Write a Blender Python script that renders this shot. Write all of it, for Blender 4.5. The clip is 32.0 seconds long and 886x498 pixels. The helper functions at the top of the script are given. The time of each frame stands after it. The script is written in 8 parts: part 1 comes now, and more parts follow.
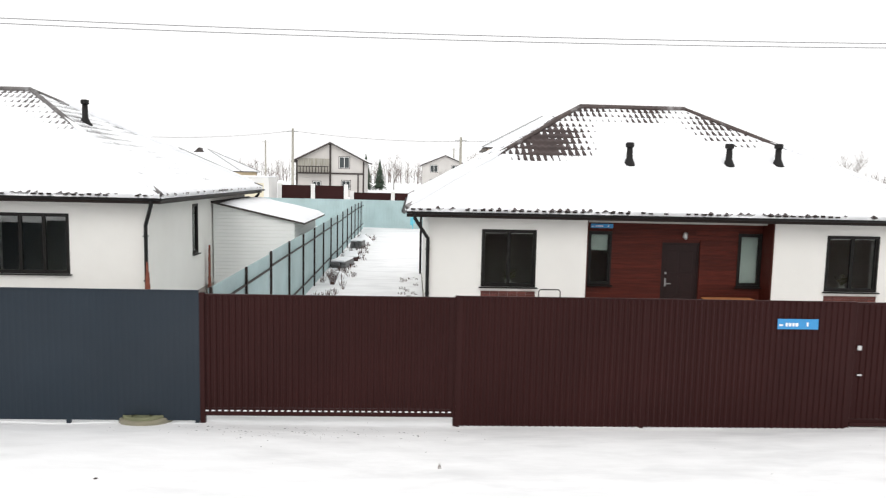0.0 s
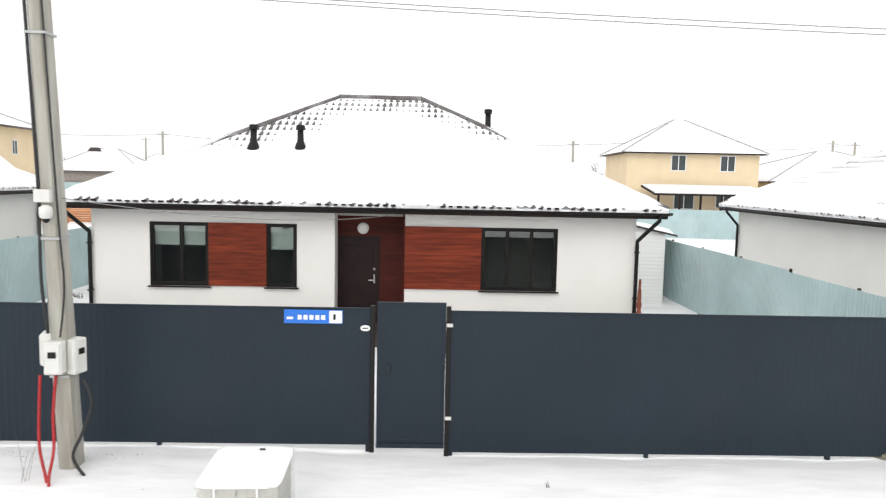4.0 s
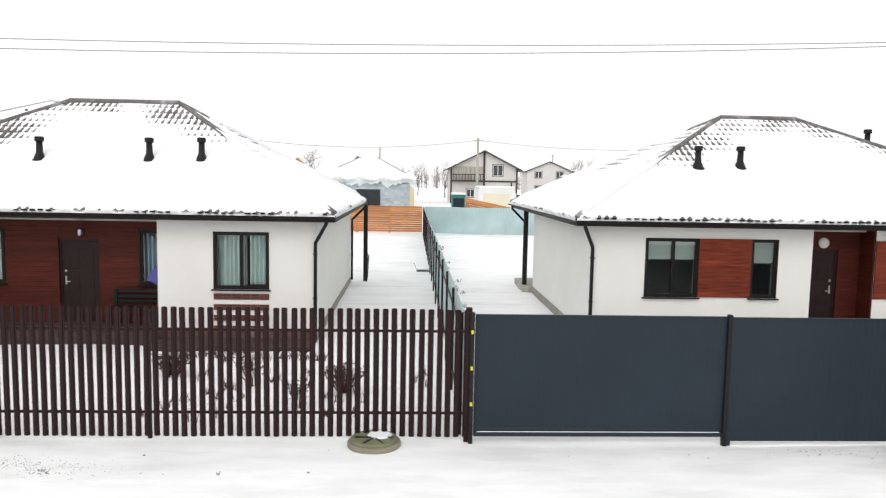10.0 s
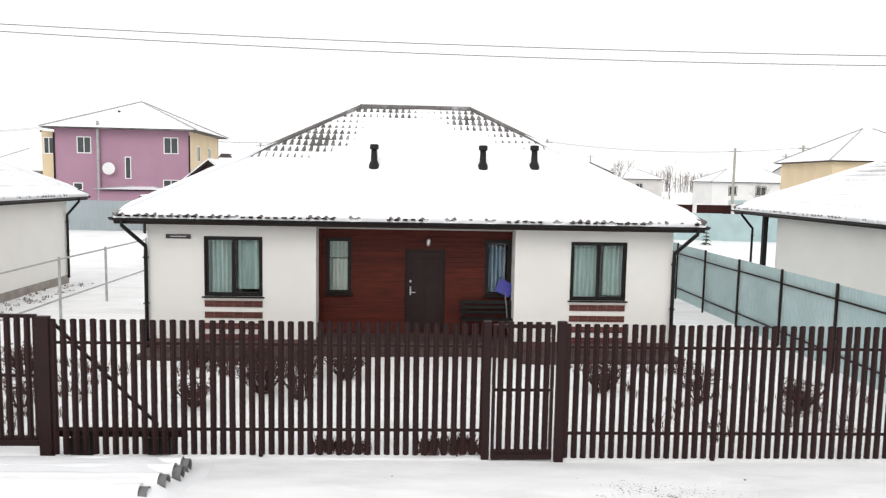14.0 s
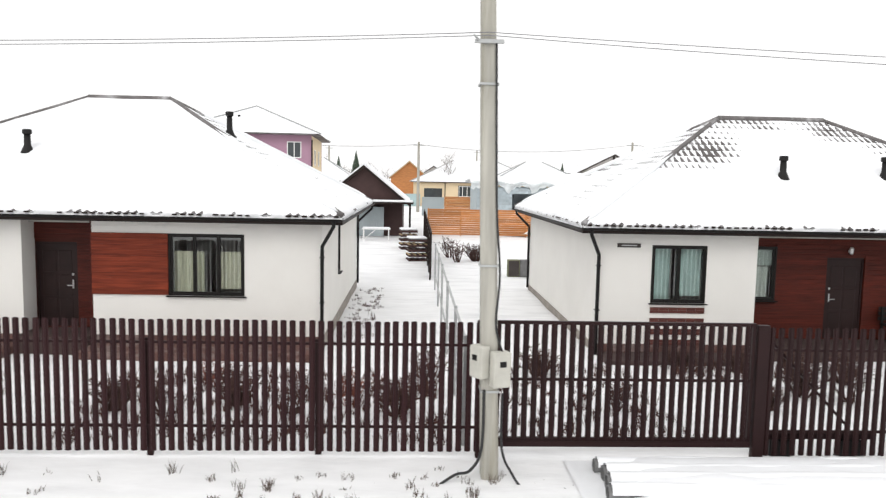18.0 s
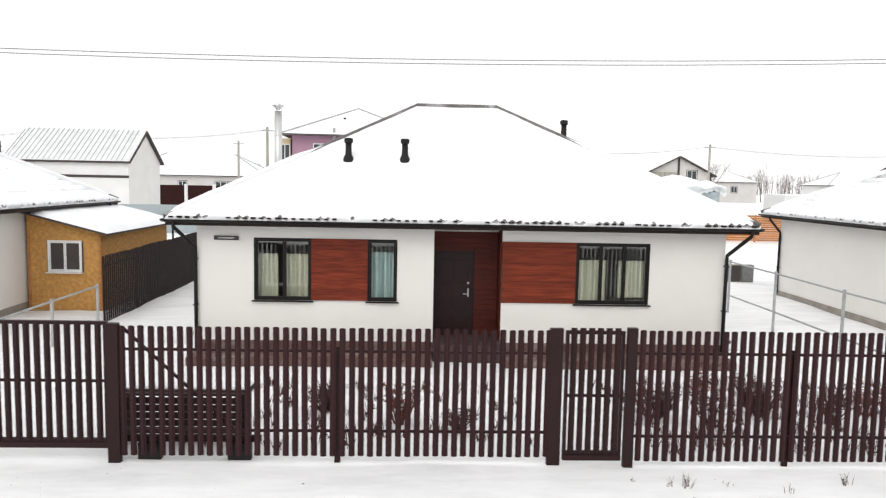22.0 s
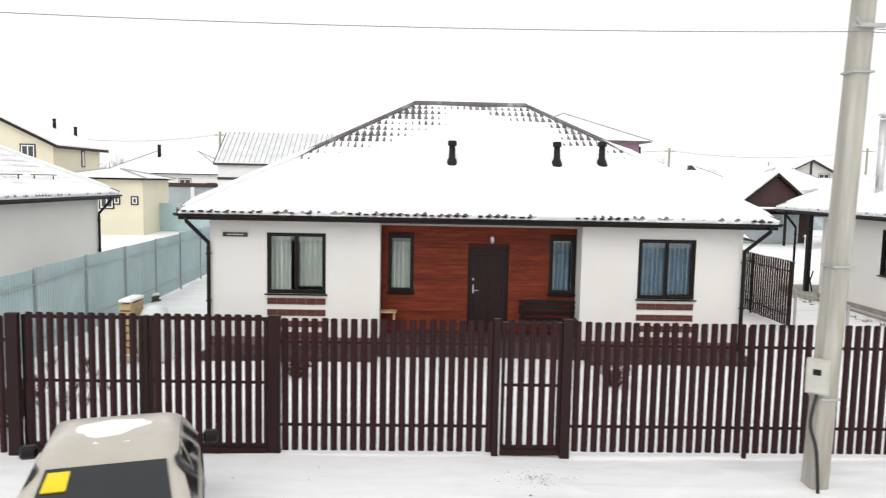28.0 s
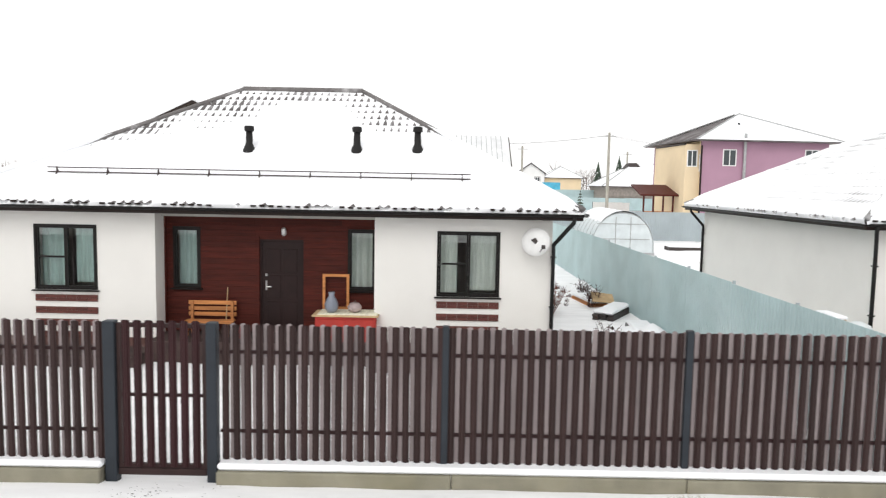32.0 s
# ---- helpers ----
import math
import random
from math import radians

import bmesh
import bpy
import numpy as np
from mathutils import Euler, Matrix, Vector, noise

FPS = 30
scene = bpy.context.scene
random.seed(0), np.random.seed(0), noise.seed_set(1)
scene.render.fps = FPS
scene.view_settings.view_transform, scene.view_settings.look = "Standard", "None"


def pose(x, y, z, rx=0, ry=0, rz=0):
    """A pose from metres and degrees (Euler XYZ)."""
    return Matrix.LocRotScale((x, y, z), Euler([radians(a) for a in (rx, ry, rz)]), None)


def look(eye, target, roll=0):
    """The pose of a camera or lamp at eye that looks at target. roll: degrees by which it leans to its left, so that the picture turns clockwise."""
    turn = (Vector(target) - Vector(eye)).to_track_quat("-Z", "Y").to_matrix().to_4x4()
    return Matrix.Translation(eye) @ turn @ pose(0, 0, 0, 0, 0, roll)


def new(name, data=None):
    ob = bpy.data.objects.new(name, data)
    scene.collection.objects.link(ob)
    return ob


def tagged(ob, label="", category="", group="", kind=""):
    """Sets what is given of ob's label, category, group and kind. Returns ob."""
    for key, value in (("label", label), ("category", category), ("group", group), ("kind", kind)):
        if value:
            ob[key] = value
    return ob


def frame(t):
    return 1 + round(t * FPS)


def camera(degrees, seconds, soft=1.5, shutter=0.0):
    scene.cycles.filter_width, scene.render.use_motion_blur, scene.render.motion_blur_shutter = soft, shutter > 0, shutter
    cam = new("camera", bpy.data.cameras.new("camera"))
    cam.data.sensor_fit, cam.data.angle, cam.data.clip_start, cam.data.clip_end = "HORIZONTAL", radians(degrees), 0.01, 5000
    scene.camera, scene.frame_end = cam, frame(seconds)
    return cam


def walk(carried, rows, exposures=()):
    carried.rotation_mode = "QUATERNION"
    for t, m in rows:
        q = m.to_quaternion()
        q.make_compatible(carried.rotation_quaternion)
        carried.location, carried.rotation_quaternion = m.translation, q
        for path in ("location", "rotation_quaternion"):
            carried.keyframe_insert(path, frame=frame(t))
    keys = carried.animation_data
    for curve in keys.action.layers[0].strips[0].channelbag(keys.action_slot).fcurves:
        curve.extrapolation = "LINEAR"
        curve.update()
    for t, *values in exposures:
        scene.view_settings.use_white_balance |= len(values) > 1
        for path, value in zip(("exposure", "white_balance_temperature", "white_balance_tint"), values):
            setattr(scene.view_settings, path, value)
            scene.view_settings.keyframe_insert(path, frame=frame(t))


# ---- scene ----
cam = camera(63.09, 32.0, soft=1.2, shutter=0.2)
PATH = [
    (0, (2.442, -11.461, 3.940), (2.529, -9.473, 3.739), 1.27),
    (0.5, (0.814, -11.215, 3.924), (0.900, -9.227, 3.723), 1.25),
    (1, (-0.746, -10.976, 3.921), (-0.660, -8.988, 3.720), 1.25),
    (1.5, (-2.263, -10.646, 3.956), (-2.177, -8.658, 3.755), 1.24),
    (2, (-3.798, -10.313, 3.970), (-3.712, -8.325, 3.768), 1.23),
    (2.5, (-5.258, -10.045, 3.967), (-5.174, -8.057, 3.766), 1.20),
    (2.7, (-5.777, -9.986, 3.964), (-5.691, -7.998, 3.763), 1.20),
    (2.8, (-6.038, -9.956, 3.962), (-5.988, -7.967, 3.761), 1.20),
    (3, (-6.557, -9.897, 3.959), (-6.506, -7.908, 3.758), 1.20),
    (3.5, (-7.802, -10.053, 3.971), (-7.752, -8.064, 3.773), 1.20),
    (4, (-9.071, -10.347, 3.977), (-9.020, -8.358, 3.780), 1.18),
    (4.5, (-10.188, -10.761, 3.968), (-10.138, -8.772, 3.773), 1.16),
    (6.5, (-13.848, -11.772, 3.982), (-13.759, -9.783, 3.792), 1.06),
    (7, (-14.668, -11.866, 4.002), (-14.579, -9.877, 3.812), 1.06),
    (7.5, (-15.709, -11.923, 4.042), (-15.620, -9.934, 3.852), 1.06),
    (8, (-16.829, -11.973, 4.078), (-16.741, -9.984, 3.888), 1.03),
    (8.5, (-18.014, -11.895, 4.112), (-17.926, -9.906, 3.922), 1.01),
    (9, (-19.109, -11.688, 4.145), (-19.019, -9.699, 3.954), 1.02),
    (9.5, (-20.181, -11.398, 4.165), (-20.091, -9.410, 3.973), 1.04),
    (10, (-21.318, -11.209, 4.196), (-21.229, -9.220, 4.003), 1.06),
    (10.5, (-22.567, -11.089, 4.211), (-22.479, -9.100, 4.017), 1.07),
    (11, (-23.731, -10.979, 4.246), (-23.644, -8.991, 4.052), 1.06),
    (11.5, (-24.698, -10.913, 4.247), (-24.611, -8.924, 4.053), 1.05),
    (12, (-25.713, -10.772, 4.257), (-25.624, -8.783, 4.064), 1.06),
    (12.5, (-26.803, -10.608, 4.238), (-26.715, -8.619, 4.046), 1.08),
    (13, (-27.940, -10.642, 4.251), (-27.852, -8.653, 4.058), 1.09),
    (13.5, (-29.027, -10.583, 4.263), (-28.939, -8.595, 4.069), 1.10),
    (15.5, (-33.439, -10.235, 4.243), (-33.352, -8.246, 4.053), 1.17),
    (16, (-34.759, -10.217, 4.228), (-34.673, -8.228, 4.039), 1.17),
    (16.5, (-36.148, -10.287, 4.241), (-36.061, -8.298, 4.052), 1.16),
    (17, (-37.711, -10.461, 4.260), (-37.624, -8.472, 4.070), 1.15),
    (17.5, (-39.315, -10.572, 4.281), (-39.233, -8.583, 4.090), 1.15),
    (18, (-40.852, -10.669, 4.300), (-40.770, -8.680, 4.109), 1.15),
    (18.5, (-42.254, -10.716, 4.322), (-42.172, -8.726, 4.130), 1.17),
    (19, (-43.480, -10.696, 4.332), (-43.397, -8.707, 4.141), 1.16),
    (19.5, (-44.642, -10.653, 4.343), (-44.561, -8.664, 4.152), 1.14),
    (20, (-45.829, -10.577, 4.342), (-45.748, -8.587, 4.151), 1.12),
    (20.5, (-46.956, -10.592, 4.352), (-46.877, -8.603, 4.161), 1.10),
    (21, (-48.131, -10.549, 4.356), (-48.054, -8.560, 4.165), 1.09),
    (21.5, (-49.348, -10.467, 4.349), (-49.271, -8.478, 4.157), 1.09),
    (22, (-50.591, -10.449, 4.345), (-50.515, -8.460, 4.154), 1.13),
    (22.5, (-51.941, -10.420, 4.335), (-51.866, -8.431, 4.144), 1.16),
    (23, (-53.441, -10.360, 4.321), (-53.366, -8.371, 4.132), 1.19),
    (23.5, (-55.079, -10.311, 4.298), (-55.004, -8.322, 4.110), 1.22),
    (24, (-56.761, -10.279, 4.276), (-56.687, -8.290, 4.088), 1.25),
    (24.5, (-58.447, -10.268, 4.258), (-58.374, -8.278, 4.070), 1.26),
    (26.5, (-64.946, -10.299, 4.168), (-64.880, -8.309, 3.980), 1.21),
    (27, (-66.597, -10.262, 4.161), (-66.537, -8.272, 3.974), 1.20),
    (27.5, (-68.346, -10.295, 4.124), (-68.289, -8.305, 3.938), 1.17),
    (28, (-70.287, -10.237, 4.114), (-70.225, -8.246, 3.929), 1.18),
    (28.5, (-72.321, -10.237, 4.130), (-72.256, -8.247, 3.946), 1.21),
    (29, (-74.377, -10.179, 4.103), (-74.314, -8.188, 3.917), 1.20),
    (29.5, (-76.396, -10.003, 4.103), (-76.339, -8.012, 3.916), 1.14),
    (30, (-78.314, -9.752, 4.117), (-78.264, -7.761, 3.931), 1.08),
    (30.2, (-78.998, -9.676, 4.116), (-78.945, -7.686, 3.930), 1.07),
    (30.4, (-79.680, -9.601, 4.115), (-79.673, -7.609, 3.929), 1.06),
    (30.5, (-80.022, -9.563, 4.115), (-80.014, -7.572, 3.929), 1.06),
    (31, (-81.559, -9.416, 4.091), (-81.558, -7.425, 3.906), 1.03),
    (31.5, (-83.055, -9.266, 4.047), (-83.057, -7.275, 3.863), 1.04),
    (32, (-84.651, -9.109, 4.001), (-84.655, -7.118, 3.817), 1.06),
]
walk(cam, [(t, look(eye, target, roll)) for t, eye, target, roll in PATH],
     exposures=[(0.0, 0.0), (2.0, 0.04), (3.0, 0.11), (4.5, 0.09), (7.0, -0.02), (24.5, -0.02), (30.0, 0.0), (32.0, 0.08)])

SNOW_Z = 0.03


# ---------- world and light ----------
world = bpy.data.worlds.new("winter_sky")
scene.world = world
world.use_nodes = True
wn, wl = world.node_tree.nodes, world.node_tree.links
wn.clear()
sky = wn.new("ShaderNodeTexSky")
sky.sky_type, sky.sun_disc = "NISHITA", False
sky.sun_elevation, sky.sun_rotation = radians(32), radians(200)
sky.air_density, sky.dust_density, sky.ozone_density = 1.0, 6.0, 1.0
pale = wn.new("ShaderNodeHueSaturation")
pale.inputs["Saturation"].default_value = 0.12
sky_bg = wn.new("ShaderNodeBackground")
sky_bg.inputs["Strength"].default_value = 0.025
cloud_bg = wn.new("ShaderNodeBackground")
cloud_bg.inputs["Color"].default_value = (0.985, 0.98, 0.975, 1)
cloud_bg.inputs["Strength"].default_value = 1.07
both = wn.new("ShaderNodeAddShader")
wout = wn.new("ShaderNodeOutputWorld")
wl.new(sky.outputs[0], pale.inputs["Color"])
wl.new(pale.outputs[0], sky_bg.inputs["Color"])
wl.new(sky_bg.outputs[0], both.inputs[0])
wl.new(cloud_bg.outputs[0], both.inputs[1])
wl.new(both.outputs[0], wout.inputs["Surface"])
sun = new("sun", bpy.data.lights.new("sun", "SUN"))
sun.data.energy, sun.data.angle, sun.data.color = 0.35, radians(25), (1.0, 0.97, 0.93)
sun.matrix_world = look((-55, -30, 34), (-45, 6, 0))


# ---------- materials ----------
def mat(name, color, rough=0.6, metal=0.0, vary=0.12, scale=6.0, bump=0.0, bump_scale=60.0, stretch=(1, 1, 1), dirt=None, dirt_amount=0.0, each=0.0, space="Object", spec=0.5):
    m = bpy.data.materials.new(name)
    m.use_nodes = True
    n, l = m.node_tree.nodes, m.node_tree.links
    b = n["Principled BSDF"]
    b.inputs["Roughness"].default_value, b.inputs["Metallic"].default_value = rough, metal
    b.inputs["Specular IOR Level"].default_value = spec
    co = n.new("ShaderNodeTexCoord")
    mp = n.new("ShaderNodeMapping")
    mp.inputs["Scale"].default_value = stretch
    at = co.outputs[space]
    if each:
        info = n.new("ShaderNodeObjectInfo")
        shift = n.new("ShaderNodeVectorMath")
        shift.operation = "MULTIPLY_ADD"
        l.new(info.outputs["Random"], shift.inputs[0])
        shift.inputs[1].default_value = (37.0, 53.0, 71.0)
        l.new(at, shift.inputs[2])
        at = shift.outputs[0]
    l.new(at, mp.inputs["Vector"])
    big = n.new("ShaderNodeTexNoise")
    big.inputs["Scale"].default_value, big.inputs["Detail"].default_value = scale, 5
    l.new(mp.outputs[0], big.inputs["Vector"])
    ramp = n.new("ShaderNodeMapRange")
    ramp.inputs["From Min"].default_value, ramp.inputs["From Max"].default_value = 0.3, 0.7
    ramp.inputs["To Min"].default_value, ramp.inputs["To Max"].default_value = 1 - vary, 1 + vary
    l.new(big.outputs["Fac"], ramp.inputs["Value"])
    value = ramp.outputs[0]
    if each:
        er = n.new("ShaderNodeMapRange")
        er.inputs["To Min"].default_value, er.inputs["To Max"].default_value = 1 - each, 1 + each
        l.new(info.outputs["Random"], er.inputs["Value"])
        mul = n.new("ShaderNodeMath")
        mul.operation = "MULTIPLY"
        l.new(value, mul.inputs[0])
        l.new(er.outputs[0], mul.inputs[1])
        value = mul.outputs[0]
    hsv = n.new("ShaderNodeHueSaturation")
    hsv.inputs["Color"].default_value = (*color, 1)
    l.new(value, hsv.inputs["Value"])
    out = hsv.outputs[0]
    if dirt:
        dn = n.new("ShaderNodeTexNoise")
        dn.inputs["Scale"].default_value, dn.inputs["Detail"].default_value, dn.inputs["Roughness"].default_value = scale * 0.35, 8, 0.65
        l.new(mp.outputs[0], dn.inputs["Vector"])
        dr = n.new("ShaderNodeMapRange")
        dr.inputs["From Min"].default_value, dr.inputs["From Max"].default_value = 0.5, 0.75
        dr.inputs["To Max"].default_value = dirt_amount
        l.new(dn.outputs["Fac"], dr.inputs["Value"])
        mix = n.new("ShaderNodeMix")
        mix.data_type = "RGBA"
        l.new(dr.outputs[0], mix.inputs["Factor"])
        l.new(out, mix.inputs[6])
        mix.inputs[7].default_value = (*dirt, 1)
        out = mix.outputs[2]
    l.new(out, b.inputs["Base Color"])
    if bump:
        fn = n.new("ShaderNodeTexNoise")
        fn.inputs["Scale"].default_value, fn.inputs["Detail"].default_value = bump_scale, 4
        l.new(mp.outputs[0], fn.inputs["Vector"])
        bp = n.new("ShaderNodeBump")
        bp.inputs["Strength"].default_value, bp.inputs["Distance"].default_value = bump, 0.01
        l.new(fn.outputs["Fac"], bp.inputs["Height"])
        l.new(bp.outputs[0], b.inputs["Normal"])
    return m


def glass_mat(name, tint=(0.94, 0.97, 0.96), gloss=1.0):
    m = bpy.data.materials.new(name)
    m.use_nodes = True
    n, l = m.node_tree.nodes, m.node_tree.links
    n.remove(n["Principled BSDF"])
    clear = n.new("ShaderNodeBsdfTransparent")
    clear.inputs["Color"].default_value = (*tint, 1)
    shine = n.new("ShaderNodeBsdfGlossy")
    shine.inputs["Roughness"].default_value = 0.02
    fres = n.new("ShaderNodeFresnel")
    fres.inputs["IOR"].default_value = 1.55
    mul = n.new("ShaderNodeMath")
    mul.operation, mul.use_clamp = "MULTIPLY", True
    mul.inputs[1].default_value = gloss
    mix = n.new("ShaderNodeMixShader")
    l.new(fres.outputs[0], mul.inputs[0])
    l.new(mul.outputs[0], mix.inputs[0])
    l.new(clear.outputs[0], mix.inputs[1])
    l.new(shine.outputs[0], mix.inputs[2])
    l.new(mix.outputs[0], n["Material Output"].inputs["Surface"])
    return m


M = {}
M["snow"] = mat("snow", (0.91, 0.912, 0.92), 0.75, vary=0.05, scale=2.2, bump=0.6, bump_scale=7, stretch=(0.45, 1.5, 1), dirt=(0.6, 0.605, 0.615), dirt_amount=0.55)
M["roof_snow"] = mat("roof_snow", (0.87, 0.88, 0.9), 0.8, vary=0.03, scale=2.0, bump=0.3, bump_scale=14)
M["plaster"] = mat("plaster", (0.8, 0.785, 0.75), 0.85, vary=0.025, scale=0.8, bump=0.25, bump_scale=160, dirt=(0.62, 0.59, 0.54), dirt_amount=0.22)
M["tile_metal"] = mat("tile_metal", (0.062, 0.045, 0.043), 0.6, vary=0.25, scale=3, spec=0.3)
M["tile_frosted"] = mat("tile_frosted", (0.13, 0.12, 0.118), 0.75, vary=0.3, scale=5, spec=0.2, dirt=(0.62, 0.62, 0.63), dirt_amount=0.75)
M["cap_frosted"] = mat("cap_frosted", (0.15, 0.14, 0.138), 0.7, vary=0.25, scale=4, spec=0.25, dirt=(0.7, 0.7, 0.71), dirt_amount=0.7)
M["cap_brown"] = mat("cap_brown", (0.085, 0.066, 0.062), 0.65, vary=0.25, scale=4, spec=0.25, dirt=(0.7, 0.7, 0.71), dirt_amount=0.6)
M["dark_brown"] = mat("dark_brown", (0.018, 0.01, 0.008), 0.5, spec=0.25, vary=0.15, scale=4)
M["black_trim"] = mat("black_trim", (0.01, 0.009, 0.009), 0.5, spec=0.25, vary=0.15, scale=4)
M["window_frame"] = mat("window_frame", (0.01, 0.0085, 0.0075), 0.45, spec=0.25, vary=0.15, scale=8)
M["white_frame"] = mat("white_frame", (0.78, 0.78, 0.77), 0.4, vary=0.04, scale=8)
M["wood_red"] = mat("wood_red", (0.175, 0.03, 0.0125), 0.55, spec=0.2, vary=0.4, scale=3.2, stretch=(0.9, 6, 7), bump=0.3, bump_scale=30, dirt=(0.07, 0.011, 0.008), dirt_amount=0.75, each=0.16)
# two darker reds carry recess shade in their colour; wood_dark also serves plain timber
M["wood_mid_shade"] = mat("wood_mid_shade", (0.074, 0.0125, 0.007), 0.55, spec=0.2, vary=0.34, scale=4, stretch=(0.7, 6, 7), bump=0.3, bump_scale=30, each=0.15)
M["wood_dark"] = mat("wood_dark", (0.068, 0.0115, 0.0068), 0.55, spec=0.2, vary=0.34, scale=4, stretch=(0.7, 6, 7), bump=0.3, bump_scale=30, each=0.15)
M["door"] = mat("door", (0.02, 0.009, 0.0085), 0.45, spec=0.25, vary=0.15, scale=4, bump=0.15, bump_scale=90)
M["brick_tile"] = mat("brick_tile", (0.11, 0.032, 0.025), 0.75, vary=0.2, scale=12, bump=0.3, bump_scale=80, each=0.2)
M["steel"] = mat("steel", (0.62, 0.62, 0.62), 0.3, metal=0.9, vary=0.08, scale=4)
M["glass"] = glass_mat("glass", gloss=1.6)
M["curtain"] = mat("curtain", (0.8, 0.82, 0.78), 0.9, vary=0.1, scale=3, stretch=(6, 1, 0.6))
M["curtain_teal"] = mat("curtain_teal", (0.58, 0.72, 0.7), 0.9, vary=0.15, scale=3, stretch=(6, 1, 0.6))
M["curtain_blue"] = mat("curtain_blue", (0.22, 0.32, 0.45), 0.9, vary=0.2, scale=3, stretch=(6, 1, 0.6))
M["curtain_cream"] = mat("curtain_cream", (0.82, 0.78, 0.62), 0.9, vary=0.15, scale=3, stretch=(6, 1, 0.6))
M["blind"] = mat("blind", (0.6, 0.66, 0.62), 0.9, vary=0.05, scale=3)
M["room"] = mat("room", (0.5, 0.49, 0.45), 0.9, vary=0.1, scale=1)
M["plinth"] = mat("plinth", (0.3, 0.27, 0.24), 0.9, vary=0.2, scale=3, bump=0.3)
M["plinth_red"] = mat("plinth_red", (0.12, 0.06, 0.05), 0.9, vary=0.3, scale=5, bump=0.3, dirt=(0.5, 0.48, 0.46), dirt_amount=0.5)
M["sheet_brown"] = mat("sheet_brown", (0.03, 0.0085, 0.008), 0.5, vary=0.1, scale=0.7, dirt=(0.04, 0.014, 0.014), dirt_amount=0.3, spec=0.13)
M["sheet_grey"] = mat("sheet_grey", (0.0165, 0.0255, 0.0365), 0.5, vary=0.1, scale=0.6, dirt=(0.03, 0.036, 0.044), dirt_amount=0.4, spec=0.22)
M["sheet_pale"] = mat("sheet_pale", (0.4, 0.52, 0.53), 0.45, vary=0.1, scale=0.9, dirt=(0.56, 0.66, 0.67), dirt_amount=0.5, spec=0.5)
M["sheet_slate"] = mat("sheet_slate", (0.36, 0.41, 0.43), 0.45, vary=0.08, scale=0.7)
M["picket"] = mat("picket", (0.0195, 0.0062, 0.0066), 0.5, spec=0.22, vary=0.12, scale=2.5, each=0.12)
M["picket_plum"] = mat("picket_plum", (0.027, 0.0078, 0.009), 0.5, spec=0.22, vary=0.12, scale=2.5, each=0.12)
M["picket_worn"] = mat("picket_worn", (0.032, 0.017, 0.016), 0.5, spec=0.22, vary=0.2, scale=2.5, each=0.22)
M["picket_primer"] = mat("picket_primer", (0.3, 0.255, 0.255), 0.6, spec=0.3, vary=0.15, scale=2.5, each=0.15)
M["paving"] = mat("paving", (0.05, 0.03, 0.027), 0.85, vary=0.35, scale=4, bump=0.3)
M["post_blue"] = mat("post_blue", (0.022, 0.027, 0.034), 0.5, spec=0.25, vary=0.12, scale=4)
M["galv"] = mat("galv", (0.42, 0.43, 0.43), 0.5, metal=0.4, vary=0.15, scale=5)
M["concrete"] = mat("concrete", (0.4, 0.388, 0.345), 0.9, vary=0.2, scale=5, bump=0.5, bump_scale=50, dirt=(0.2, 0.18, 0.12), dirt_amount=0.75, stretch=(1.6, 1.6, 0.16))
M["beige_box"] = mat("beige_box", (0.5, 0.49, 0.44), 0.6, vary=0.08, scale=6)
M["white_box"] = mat("white_box", (0.66, 0.66, 0.63), 0.5, vary=0.06, scale=6)
M["black_cable"] = mat("black_cable", (0.015, 0.015, 0.016), 0.5, vary=0.1)
M["wire"] = mat("wire", (0.26, 0.26, 0.27), 0.6, vary=0.1)
M["red_hose"] = mat("red_hose", (0.38, 0.012, 0.014), 0.4, vary=0.1)
M["osb"] = mat("osb", (0.52, 0.27, 0.075), 0.8, vary=0.25, scale=9, bump=0.2, bump_scale=40, dirt=(0.42, 0.2, 0.05), dirt_amount=0.6)
M["wood_orange"] = mat("wood_orange", (0.47, 0.19, 0.06), 0.7, vary=0.25, scale=3, stretch=(0.6, 5, 7), each=0.22)
M["wood_raw"] = mat("wood_raw", (0.5, 0.36, 0.2), 0.75, vary=0.2, scale=6, each=0.15)
M["siding"] = mat("siding", (0.82, 0.83, 0.81), 0.6, vary=0.04, scale=2)
M["yellow_wall"] = mat("yellow_wall", (0.74, 0.6, 0.4), 0.85, vary=0.05, scale=0.6, bump=0.2)
M["pink_wall"] = mat("pink_wall", (0.4, 0.235, 0.315), 0.85, vary=0.05, scale=0.6, bump=0.2)
M["cream_wall"] = mat("cream_wall", (0.72, 0.67, 0.52), 0.85, vary=0.05, scale=0.6)
M["grey_wall"] = mat("grey_wall", (0.6, 0.58, 0.56), 0.85, vary=0.06, scale=0.6)
M["white_wall"] = mat("white_wall", (0.76, 0.76, 0.75), 0.85, vary=0.04, scale=0.6)
M["block"] = mat("block", (0.4, 0.46, 0.49), 0.9, vary=0.12, scale=2, each=0.12)
M["film"] = mat("film", (0.66, 0.7, 0.71), 0.3, vary=0.1, scale=2, bump=0.8, bump_scale=6)
M["poly"] = mat("poly", (0.62, 0.67, 0.68), 0.35, vary=0.08, scale=2)
M["blue_plastic"] = mat("blue_plastic", (0.02, 0.2, 0.5), 0.4, vary=0.1)
M["sign_blue"] = mat("sign_blue", (0.015, 0.16, 0.62), 0.4, vary=0.03)
